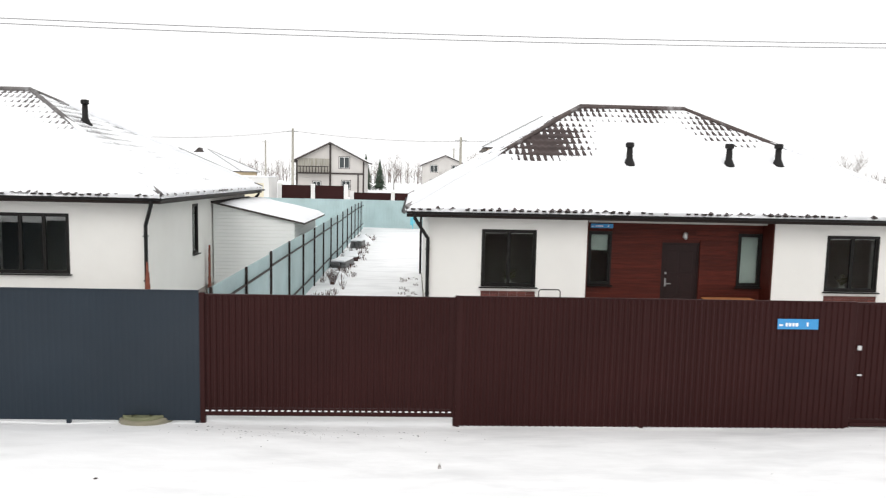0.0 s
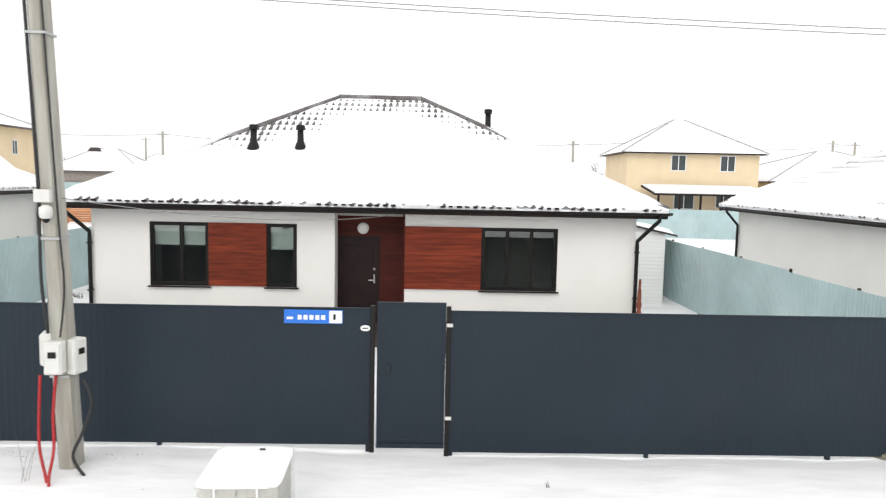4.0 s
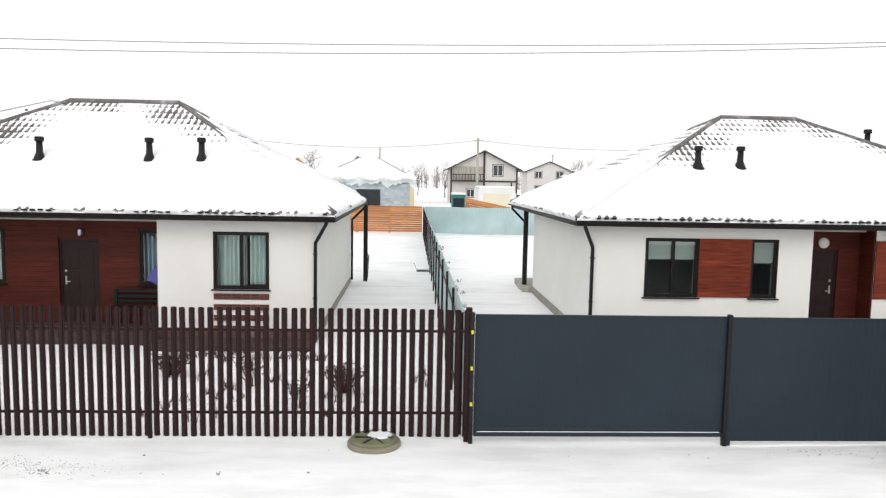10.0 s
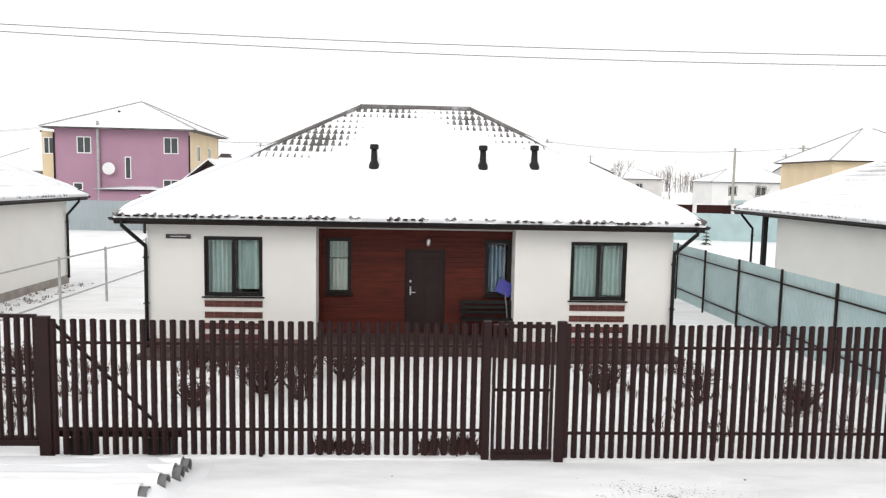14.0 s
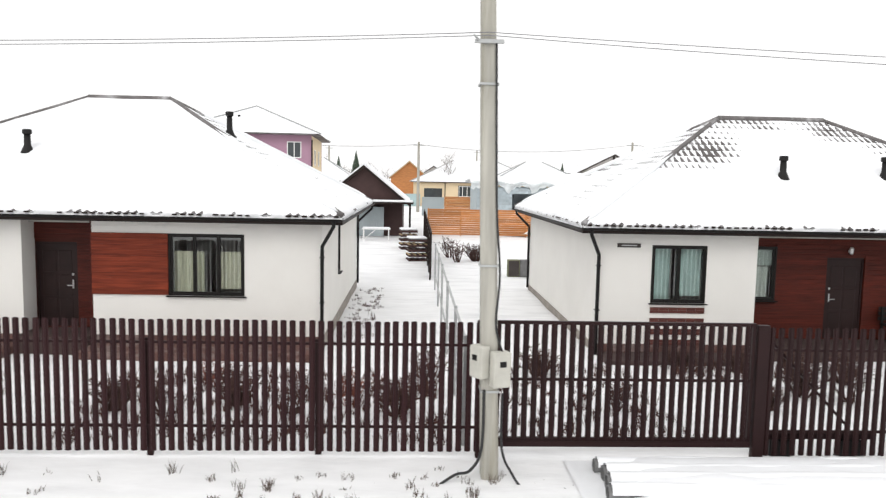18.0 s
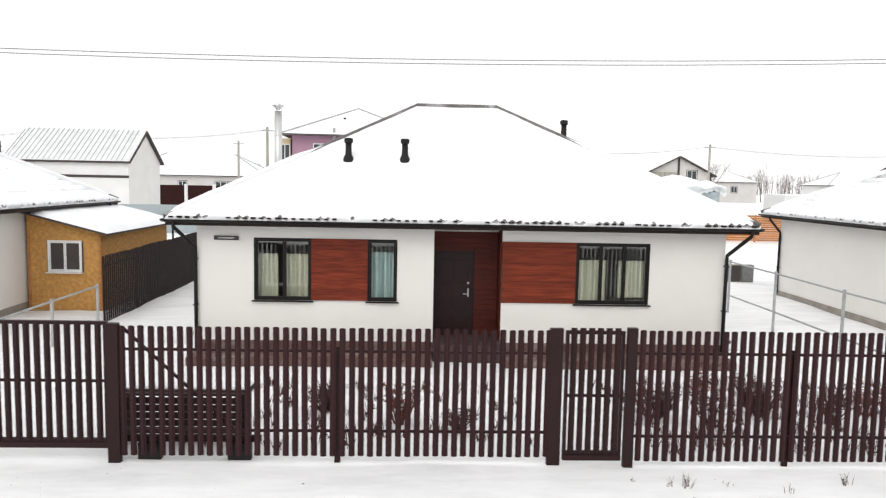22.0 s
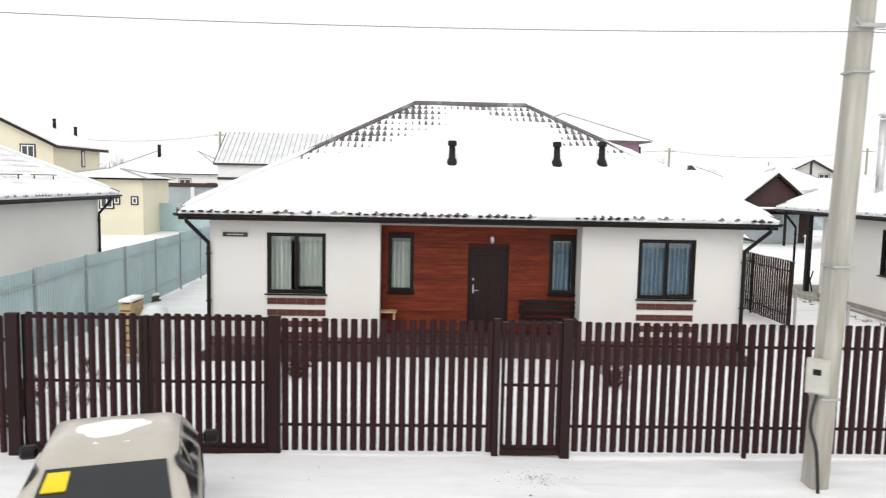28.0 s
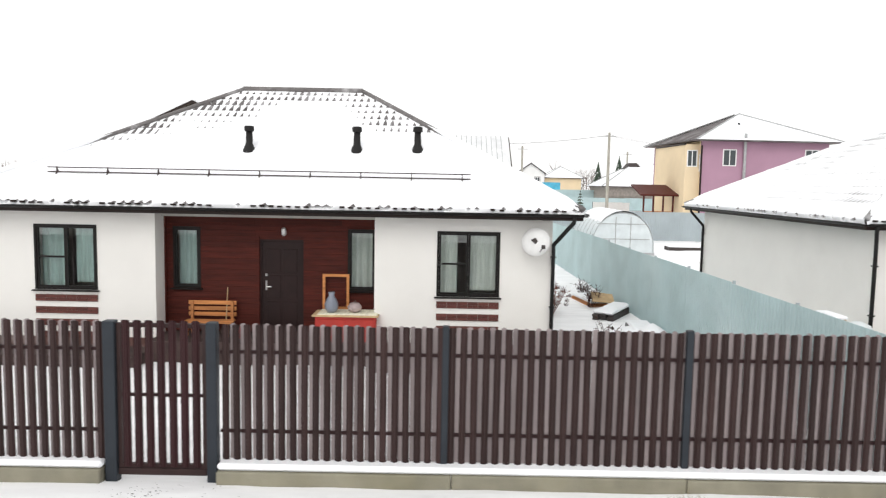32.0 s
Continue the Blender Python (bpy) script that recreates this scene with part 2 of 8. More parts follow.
M["sign_sky"] = mat("sign_sky", (0.035, 0.26, 0.56), 0.4, vary=0.03)
M["sign_white"] = mat("sign_white", (0.8, 0.8, 0.8), 0.4, vary=0.03)
M["far_brown"] = mat("far_brown", (0.05, 0.022, 0.02), 0.7, vary=0.15, scale=2)
M["far_dark"] = mat("far_dark", (0.05, 0.04, 0.037), 0.7, vary=0.15, scale=2)
M["bark"] = mat("bark", (0.14, 0.115, 0.1), 0.9, vary=0.3, scale=6)
M["twig"] = mat("twig", (0.2, 0.165, 0.15), 0.9, vary=0.2, scale=3)
M["needle"] = mat("needle", (0.05, 0.075, 0.05), 0.8, vary=0.3, scale=3)
M["dry_grass"] = mat("dry_grass", (0.23, 0.17, 0.08), 0.9, vary=0.3, scale=4)
M["weed"] = mat("weed", (0.1, 0.075, 0.06), 0.9, vary=0.3, scale=4)
M["kerb"] = mat("kerb", (0.235, 0.22, 0.165), 0.9, vary=0.2, scale=2, bump=0.4, dirt=(0.22, 0.2, 0.12), dirt_amount=0.6)
M["well_green"] = mat("well_green", (0.17, 0.175, 0.1), 0.5, vary=0.2, scale=4)
M["pipe_grey"] = mat("pipe_grey", (0.16, 0.16, 0.16), 0.6, vary=0.2)
M["reflector"] = mat("reflector", (0.6, 0.6, 0.03), 0.4, vary=0.1)
M["lamp_glass"] = mat("lamp_glass", (0.75, 0.75, 0.72), 0.3, vary=0.03)


# ---------- mesh helpers ----------
class Shape:
    """Vertices and faces of one mesh, in the local metres of its thing."""

    def __init__(self):
        self.v, self.f = [], []

    def add(self, verts, faces):
        k = len(self.v)
        self.v += [tuple(p) for p in verts]
        self.f += [tuple(i + k for i in q) for q in faces]
        return self

    def box(self, x0, y0, z0, x1, y1, z1, c=0.0):
        if c <= 0:
            p = [(x, y, z) for x in (x0, x1) for y in (y0, y1) for z in (z0, z1)]
            return self.add(p, [(0, 1, 3, 2), (4, 6, 7, 5), (0, 4, 5, 1), (2, 3, 7, 6), (0, 2, 6, 4), (1, 5, 7, 3)])
        c = min(c, abs(x1 - x0) * 0.45, abs(y1 - y0) * 0.45, abs(z1 - z0) * 0.45)
        bm = bmesh.new()
        p = [bm.verts.new(q) for q in [(x, y, z) for x in (x0, x1) for y in (y0, y1) for z in (z0, z1)]]
        for q in [(0, 1, 3, 2), (4, 6, 7, 5), (0, 4, 5, 1), (2, 3, 7, 6), (0, 2, 6, 4), (1, 5, 7, 3)]:
            bm.faces.new([p[i] for i in q])
        bmesh.ops.bevel(bm, geom=bm.edges[:], offset=c, segments=1, affect="EDGES")
        bm.verts.index_update()
        self.add([w.co for w in bm.verts], [[w.index for w in q.verts] for q in bm.faces])
        bm.free()
        return self

    def tube(self, path, radius, sides=8, caps=True):
        path = [Vector(p) for p in path]
        radii = radius if isinstance(radius, (list, tuple)) else [radius] * len(path)
        rings, verts, faces = len(path), [], []
        ref = None
        for i, p in enumerate(path):
            way = (path[min(i + 1, rings - 1)] - path[max(i - 1, 0)]).normalized()
            if ref is None:
                ref = Vector((1, 0, 0)) if abs(way.x) < 0.9 else Vector((0, 1, 0))
            a = (ref - way * ref.dot(way)).normalized()
            b = way.cross(a)
            ref = a
            verts += [p + radii[i] * (math.cos(2 * math.pi * k / sides) * a + math.sin(2 * math.pi * k / sides) * b) for k in range(sides)]
        for i in range(rings - 1):
            faces += [(i * sides + k, i * sides + (k + 1) % sides, (i + 1) * sides + (k + 1) % sides, (i + 1) * sides + k) for k in range(sides)]
        if caps:
            faces += [tuple(reversed(range(sides))), tuple((rings - 1) * sides + k for k in range(sides))]
        return self.add(verts, faces)

    def lathe(self, profile, cx=0.0, cy=0.0, sides=12):
        verts, faces, n = [], [], len(profile)
        for r, z in profile:
            verts += [(cx + r * math.cos(2 * math.pi * k / sides), cy + r * math.sin(2 * math.pi * k / sides), z) for k in range(sides)]
        for i in range(n - 1):
            faces += [(i * sides + k, i * sides + (k + 1) % sides, (i + 1) * sides + (k + 1) % sides, (i + 1) * sides + k) for k in range(sides)]
        faces += [tuple(reversed(range(sides))), tuple((n - 1) * sides + k for k in range(sides))]
        return self.add(verts, faces)

    def prism(self, poly, axis, a, b):
        """A polygon in the plane across an axis, drawn out from a to b."""
        put = {"x": lambda u, w, s: (s, u, w), "y": lambda u, w, s: (u, s, w), "z": lambda u, w, s: (u, w, s)}[axis]
        n = len(poly)
        verts = [put(u, w, a) for u, w in poly] + [put(u, w, b) for u, w in poly]
        return self.add(verts, [tuple(range(n)), tuple(reversed(range(n, 2 * n)))] + [(i, i + n, (i + 1) % n + n, (i + 1) % n) for i in range(n)])

    def wall_x(self, x0, x1, z0, z1, y0, y1, holes=()):
        """A wall along x with rectangular holes (xa, xb, za, zb) through it."""
        xs = sorted({x0, x1, *(min(max(h[i], x0), x1) for h in holes for i in (0, 1))})
        zs = sorted({z0, z1, *(min(max(h[i], z0), z1) for h in holes for i in (2, 3))})
        full = {(i, j) for i in range(len(xs) - 1) for j in range(len(zs) - 1) if not any(h[0] < xs[i + 1] and h[1] > xs[i] and h[2] < zs[j + 1] and h[3] > zs[j] for h in holes)}
        k, n = len(self.v), len(zs)
        self.v += [(x, y, z) for x in xs for z in zs for y in (y0, y1)]

        def at(i, j, side):
            return k + 2 * (i * n + j) + side

        for i, j in full:
            self.f += [(at(i, j, 0), at(i + 1, j, 0), at(i + 1, j + 1, 0), at(i, j + 1, 0)), (at(i, j, 1), at(i, j + 1, 1), at(i + 1, j + 1, 1), at(i + 1, j, 1))]
            for di, dj, p, q in ((-1, 0, (i, j), (i, j + 1)), (1, 0, (i + 1, j + 1), (i + 1, j)), (0, -1, (i + 1, j), (i, j)), (0, 1, (i, j + 1), (i + 1, j + 1))):
                if (i + di, j + dj) not in full:
                    self.f.append((at(*p, 0), at(*q, 0), at(*q, 1), at(*p, 1)))
        return self

    def mesh(self, name, material, smooth=False):
        me = bpy.data.meshes.new(name)
        me.from_pydata(self.v, [], self.f)
        me.materials.append(material)
        if smooth:
            me.polygons.foreach_set("use_smooth", [True] * len(me.polygons))
        me.update()
        return me


def fix_normals(me):
    bm = bmesh.new()
    bm.from_mesh(me)
    bmesh.ops.recalc_face_normals(bm, faces=bm.faces)
    bm.to_mesh(me)
    bm.free()


def part(name, shape, material, parent, label="", smooth=False):
    me = shape if isinstance(shape, bpy.types.Mesh) else shape.mesh(name, material, smooth)
    if not isinstance(shape, bpy.types.Mesh) and len(me.polygons) < 4000:
        fix_normals(me)
    ob = new(name, me)
    ob.parent = parent
    return tagged(ob, label=label) if label else ob


def thing(name, at, label, category, group="", turn=0.0, kind=""):
    ob = new(name)
    ob.empty_display_size = 0.2
    ob.matrix_basis = pose(*at, 0, 0, turn)
    return tagged(ob, label, category, group, kind)


def single(name, shape, material, at, label, category, group="", turn=0.0, smooth=False, kind=""):
    me = shape.mesh(name, material, smooth)
    if len(me.polygons) < 4000:
        fix_normals(me)
    ob = new(name, me)
    ob.matrix_basis = pose(*at, 0, 0, turn)
    return tagged(ob, label, category, group, kind)


def wobble(x, y, scale, seed=0.0):
    return noise.noise(Vector((x * scale, y * scale, seed)))


# ---------- ground ----------
def smooth(a, b, t):
    t = min(max((t - a) / (b - a), 0.0), 1.0)
    return t * t * (3 - 2 * t)


def ground_z(x, y):
    z = SNOW_Z + 0.003 * min(max(y, 0), 45) + 0.006 * min(max(y - 45, 0), 60)
    if y < 0.6:
        z += 0.05 * wobble(x, y, 0.35, 2.0) + 0.025 * wobble(x, y, 1.1, 5.0)
        z -= 0.06 * math.exp(-(((y - 0.05) / 0.45) ** 2)) * smooth(-21.0, -20.0, x) + 0.09 * math.exp(-(((y - 0.05) / 0.8) ** 2)) * smooth(-11.0, -8.0, x)
        z += 0.1 * math.exp(-(((x + 3.3) / 2.2) ** 2) - ((y + 2.3) / 0.9) ** 2)
        z += 0.12 * smooth(-78.2, -78.8, x) * math.exp(-(((y + 0.9) / 0.9) ** 2))
        z -= 0.05 * math.exp(-(((y + 4.6) / 0.45) ** 2)) + 0.045 * math.exp(-(((y + 6.4) / 0.45) ** 2))
    else:
        z += 0.05 * wobble(x, y, 0.5, 2.0) + 0.02 * wobble(x, y, 1.6, 5.0)
    if abs(y) < 200:
        z += 0.006 * wobble(x, y, 4.5, 8.0)
    return z


def build_ground():
    xs = [-1600, -700, -350, -200, -150] + [-110 + 0.4 * i for i in range(331)] + [40, 70, 120, 220, 400, 800, 1600]
    ys = [-900, -300, -100, -50, -30, -20] + [-14 + 0.3 * i for i in range(50)] + [1 + 0.6 * i for i in range(62)] + [40, 46, 55, 65, 80, 100, 130, 170, 230, 320, 480, 800, 1400, 2200]
    s = Shape()
    s.v = [(x, y, ground_z(x, y)) for y in ys for x in xs]
    n = len(xs)
    s.f = [(j * n + i, j * n + i + 1, (j + 1) * n + i + 1, (j + 1) * n + i) for j in range(len(ys) - 1) for i in range(n - 1)]
    ob = new("ground", s.mesh("ground", M["snow"], True))
    tagged(ob, "wide sheet of trodden white snow over street and gardens", "ground", kind="structure")


build_ground()


# ---------- roofs ----------
def slope_frame(a, b, tl, tr):
    a, b, tl, tr = (Vector(p) for p in (a, b, tl, tr))
    e = (b - a).normalized()
    up = (tl - a) - e * (tl - a).dot(e)
    s = up.length
    up.normalize()
    nrm = e.cross(up)
    return a, e, up, nrm, s, (b - a).length, (tl - a).dot(e), (b - tr).dot(e)


def tile_slope(a, b, tl, tr, pitch=0.185, course=0.35):
    """Pressed metal tiles on one slope: waves across, a step at every course."""
    a, e, up, nrm, s, length, inl, inr = slope_frame(a, b, tl, tr)
    du = pitch / 5
    us = np.arange(0, length + du, du)
    vs = []
    k = 0
    while k * course < s:
        vs += [(k * course, 0.0), (k * course + 0.17, 0.5), (k * course + course - 0.004, 1.0)]
        k += 1
    vs = [q for q in vs if q[0] < s] + [(s, 0.5)]
    shape = Shape()
    A, E_, U, N = (np.array(q) for q in (a, e, up, nrm))
    rows = []
    for v, ph in vs:
        lo, hi = inl * v / s, length - inr * v / s
        u = np.clip(us, lo, hi)
        hgt = 0.016 * (1 + np.cos(2 * np.pi * us / pitch)) + 0.024 * (1 - ph) + 0.004
        rows.append(A + u[:, None] * E_ + v * U + hgt[:, None] * N)
    n = len(us)
    shape.v = [tuple(p) for p in np.concatenate(rows).tolist()]
    for j in range(len(vs) - 1):
        lo, hi = inl * vs[j][0] / s - du, length - inr * vs[j][0] / s + du
        shape.f += [(j * n + i, j * n + i + 1, (j + 1) * n + i + 1, (j + 1) * n + i) for i in range(n - 1) if us[i + 1] > lo and us[i] < hi]
    return shape


def snow_slope(a, b, tl, tr, bare, seed, patch=None, depth=0.085, ribs=0.0):
    """Snow lying on one slope; it thins towards the ridge, where the tiles come through."""
    a, e, up, nrm, s, length, inl, inr = slope_frame(a, b, tl, tr)
    du, dv = (0.0925, 0.075) if not ribs else (0.04625, 0.0875)
    us, vs = np.arange(0, length + du, du), np.append(np.append([-0.045, -0.02], np.arange(0.0, s, dv)), s)
    shape = Shape()
    n = len(us)
    for v in vs:
        lo, hi = inl * max(v, 0) / s, length - inr * max(v, 0) / s
        for u0 in us:
            u = min(max(u0, lo), hi)
            t = depth + 0.012 * wobble(u, v, 0.8, seed) + 0.008 * wobble(u, v, 2.5, seed + 3)
            if ribs:
                t -= ribs * (math.cos(2 * math.pi * u / 0.185) + 2.3 + 1.5 * wobble(u, v, 0.35, seed + 4)) * smooth(0.1, 0.8, v)
            f = v / s + 0.1 * wobble(u, v, 0.5, seed + 7)
            top = 0.95 * smooth(0.74, 0.95, f)
            left = smooth(3.6, 0.7, u - lo + 0.7 * wobble(u, v, 0.6, seed + 8)) * smooth(0.3, 0.56, f)
            right = 0.95 * smooth(2.6, 0.5, hi - u + 0.7 * wobble(u, v, 0.6, seed + 6)) * smooth(0.42, 0.66, f)
            t -= bare * max(top, left, right) * (1.0 + 0.45 * wobble(u, v, 0.9, seed + 5))
            if patch:
                pu, pv, ru, rv, amount = patch
                t -= amount * math.exp(-(((u - pu) / ru) ** 4) - ((v - pv) / rv) ** 4) * (0.8 + 0.5 * wobble(u, v, 1.3, seed + 9))
            gap = (0.6 + 0.4 * math.cos(2 * math.pi * u / 0.185)) * smooth(-0.06, 0.14, wobble(u, 0, 3.2, seed + 12) + 0.6 * wobble(u, 0, 0.4, seed + 11) + 0.3 * wobble(u, 0, 9.0, seed + 2)) * (0.08 + 0.1 * abs(wobble(u, 0, 6.0, seed)))
            t *= smooth(gap * 0.5, gap + 0.02, v) if gap > 0.01 else 1.0
            if v < 0:
                t = t * 0.75 if v > -0.03 else -0.03
            shape.v.append(tuple(a + e * u + up * v + nrm * t))
    for j in range(len(vs) - 1):
        lo, hi = inl * vs[j] / s - du, length - inr * vs[j] / s + du
        shape.f += [(j * n + i, j * n + i + 1, (j + 1) * n + i + 1, (j + 1) * n + i) for i in range(n - 1) if us[i + 1] > lo and us[i] < hi]
    return shape


def cap_run(p, q, r=0.075):
    p, q = Vector(p), Vector(q)
    n = max(2, int((q - p).length / 0.4))
    pts = [p + (q - p) * i / n for i in range(n + 1)]
    return Shape().tube(pts, r, 8)


TILES = {}


def hip_roof(parent, kind, hw, y0, y1, yr, rh, ze, zr, bare, side_bare, seed, patch=None, frosted=True):
    cfl, cfr, cbl, cbr = (-hw, y0, ze), (hw, y0, ze), (-hw, y1, ze), (hw, y1, ze)
    rl, rr = (-rh, yr, zr), (rh, yr, zr)
    sides = {"front": (cfl, cfr, rl, rr), "right": (cfr, cbr, rr, rr), "left": (cbl, cfl, rl, rl), "back": (cbr, cbl, rr, rl)}
    for k, (where, q) in enumerate(sides.items()):
        key = (kind, where, zr, frosted)
        if key not in TILES:
            pitch = 0.185 if where != "back" else 0.37
            TILES[key] = tile_slope(*q, pitch=pitch).mesh("roof_tiles", M["tile_frosted" if frosted else "tile_metal"], True)
        part("roof_tiles", TILES[key], None, parent, "brown pressed metal roof tiles")
        if where != "back":
            part("roof_snow", snow_slope(*q, bare if where == "front" else side_bare, seed + 20 * k, patch if where == "front" else None, ribs=0.0 if where == "front" else 0.0085), M["roof_snow"], parent, "thin melting snow cover", True)
        else:
            part("roof_snow", Shape().add([Vector(p) + Vector((0, 0.02, 0.07)) for p in q], [(0, 1, 3, 2)]), M["roof_snow"], parent)
    edge, u = Shape(), -hw + 0.1
    while u < hw - 0.15:
        if wobble(u, seed, 1.1, 3.0) + 0.5 * wobble(u, seed, 5.0, 6.0) > -0.12:
            w, z = 0.09 + 0.07 * abs(wobble(u, seed, 9.0, 1.0)), 0.014 + 0.02 * abs(wobble(u, seed, 7.0, 2.0))
            edge.box(u, y0 - 0.088, ze + z - 0.012, u + w, y0 - 0.015, ze + z + 0.02 + 0.03 * abs(wobble(u, seed, 6.0, 4.0)), 0.006)
        u += 0.185
    part("tile_edge", edge, M["dark_brown"], parent, "dark tile ends showing under the snow")
    lift = Vector((0, 0, 0.055))
    for p, q in ((rl, rr), (cfl, rl), (cfr, rr), (cbl, rl), (cbr, rr)):
        part("ridge_cap", cap_run(Vector(p) + lift, Vector(q) + lift, 0.085 if p[2] == q[2] else 0.066), M["cap_frosted" if frosted else "cap_brown"], parent, "grey frosted ridge cap" if frosted else "brown metal ridge cap", smooth=True)
    for p, q, reach in ((cfl, rl, 0.55), (cfr, rr, 0.68), (cbl, rl, 0.97), (cbr, rr, 0.97)):
        p, q = Vector(p), Vector(p) + (Vector(q) - Vector(p)) * (min(0.98, reach + 0.04 * math.sin(seed)))
        n = 26
        # at the front the snow lies on the street side of the cap
        side = Vector((-0.036 * math.copysign(1, p.x), -0.022, 0.0)) if p.y < 0 else Vector()
        pts = [p + side + (q - p) * (0.02 + 0.98 * i / n) + Vector((0, 0, (0.1 if p.y < 0 else 0.07) + 0.012 * wobble(i, 0, 0.7, seed))) for i in range(n + 1)]
        part("hip_snow", Shape().tube(pts, [(0.066 + 0.014 * wobble(i, p.x, 0.37, seed) if p.y < 0 else 0.1) * smooth(0, 0.06, i / n) * smooth(1.02, 0.8, i / n) + 0.006 for i in range(n + 1)], 10), M["roof_snow"], parent, smooth=True)
    # boards, soffit and gutters under the eaves
    for xa, xb, ya, yb in ((-hw, hw, y0, y0 + 0.03), (-hw, hw, y1 - 0.03, y1), (-hw, -hw + 0.03, y0 + 0.03, y1 - 0.03), (hw - 0.03, hw, y0 + 0.03, y1 - 0.03)):
        part("fascia", Shape().box(xa, ya, ze - 0.17, xb, yb, ze + 0.005), M["dark_brown"], parent)
    part("soffit", Shape().box(-hw + 0.03, y0 + 0.03, ze - 0.17, hw - 0.03, y1 - 0.03, ze - 0.14), M["dark_brown"], parent)
    for p, q in (((-hw, y0 - 0.06, ze - 0.03), (hw, y0 - 0.06, ze - 0.03)), ((-hw - 0.06, y0, ze - 0.03), (-hw - 0.06, y1, ze - 0.03)), ((hw + 0.06, y0, ze - 0.03), (hw + 0.06, y1, ze - 0.03))):
        g = Shape()
        p, q = Vector(p), Vector(q)
        out = (q - p).normalized().cross(Vector((0, 0, 1)))
        for r, flip in ((0.068, 1), (0.058, -1)):
            ring = [(math.cos(math.pi + math.pi * k / 6) * r, math.sin(math.pi + math.pi * k / 6) * r) for k in range(7)]
            vs = [w + out * u + Vector((0, 0, z)) for w in (p, q) for u, z in ring]
            g.add(vs, [(k, k + 1, k + 8, k + 7) for k in range(6)])
        part("gutter", g, M["black_trim"], parent, "dark half-round gutter")


def downpipe(parent, x, y, xw, yw, ze, z0):
    """From the gutter at (x, y) by a slanting elbow to the wall at (xw, yw) and down it."""
    path = [(x, y, ze - 0.08), (x, y, ze - 0.2), (xw, yw, ze - 0.72), (xw, yw, ze - 0.85), (xw, yw, z0)]
    pipe = part("downpipe", Shape().tube(path, 0.045, 8), M["black_trim"], parent, smooth=True)
    for z in (ze - 1.0, ze - 2.1):
        part("bracket", Shape().box(xw - 0.055, yw - 0.055, z, xw + 0.055, yw + 0.055, z + 0.03), M["black_trim"], pipe)


def roof_vent(parent, x, y, z, h=0.62):
    v = part("roof_vent", Shape().lathe([(0.21, -0.16), (0.2, 0.0), (0.15, 0.05), (0.105, 0.16), (0.085, 0.2), (0.078, h - 0.12)], x, y, 14), M["black_trim"], parent, "black plastic roof vent", True)
    part("cap", Shape().lathe([(0.1, h - 0.13), (0.115, h - 0.11), (0.115, h - 0.02), (0.09, h)], x, y, 14), M["black_trim"], v)
    v.location.z = z
    return v


# ---------- windows, doors, cladding ----------
def ring(shape, x0, x1, z0, z1, y0, y1, w):
    shape.box(x0, y0, z0, x0 + w, y1, z1).box(x1 - w, y0, z0, x1, y1, z1)
    return shape.box(x0 + w, y0, z0, x1 - w, y1, z0 + w).box(x0 + w, y0, z1 - w, x1 - w, y1, z1)


def curtain_shape(x0, x1, z0, z1, y, folds, seed):
    s, n = Shape(), max(12, int((x1 - x0) * folds * 6))
    for i in range(n + 1):
        x = x0 + (x1 - x0) * i / n
        d = 0.028 * math.sin(i / n * (x1 - x0) * folds * 2 * math.pi + seed) + 0.012 * math.sin(i * 0.9 + seed * 3)
        s.v += [(x, y + d, z0), (x, y + d, z1)]
    s.f = [(2 * i, 2 * i + 2, 2 * i + 3, 2 * i + 1) for i in range(n)]
    return s


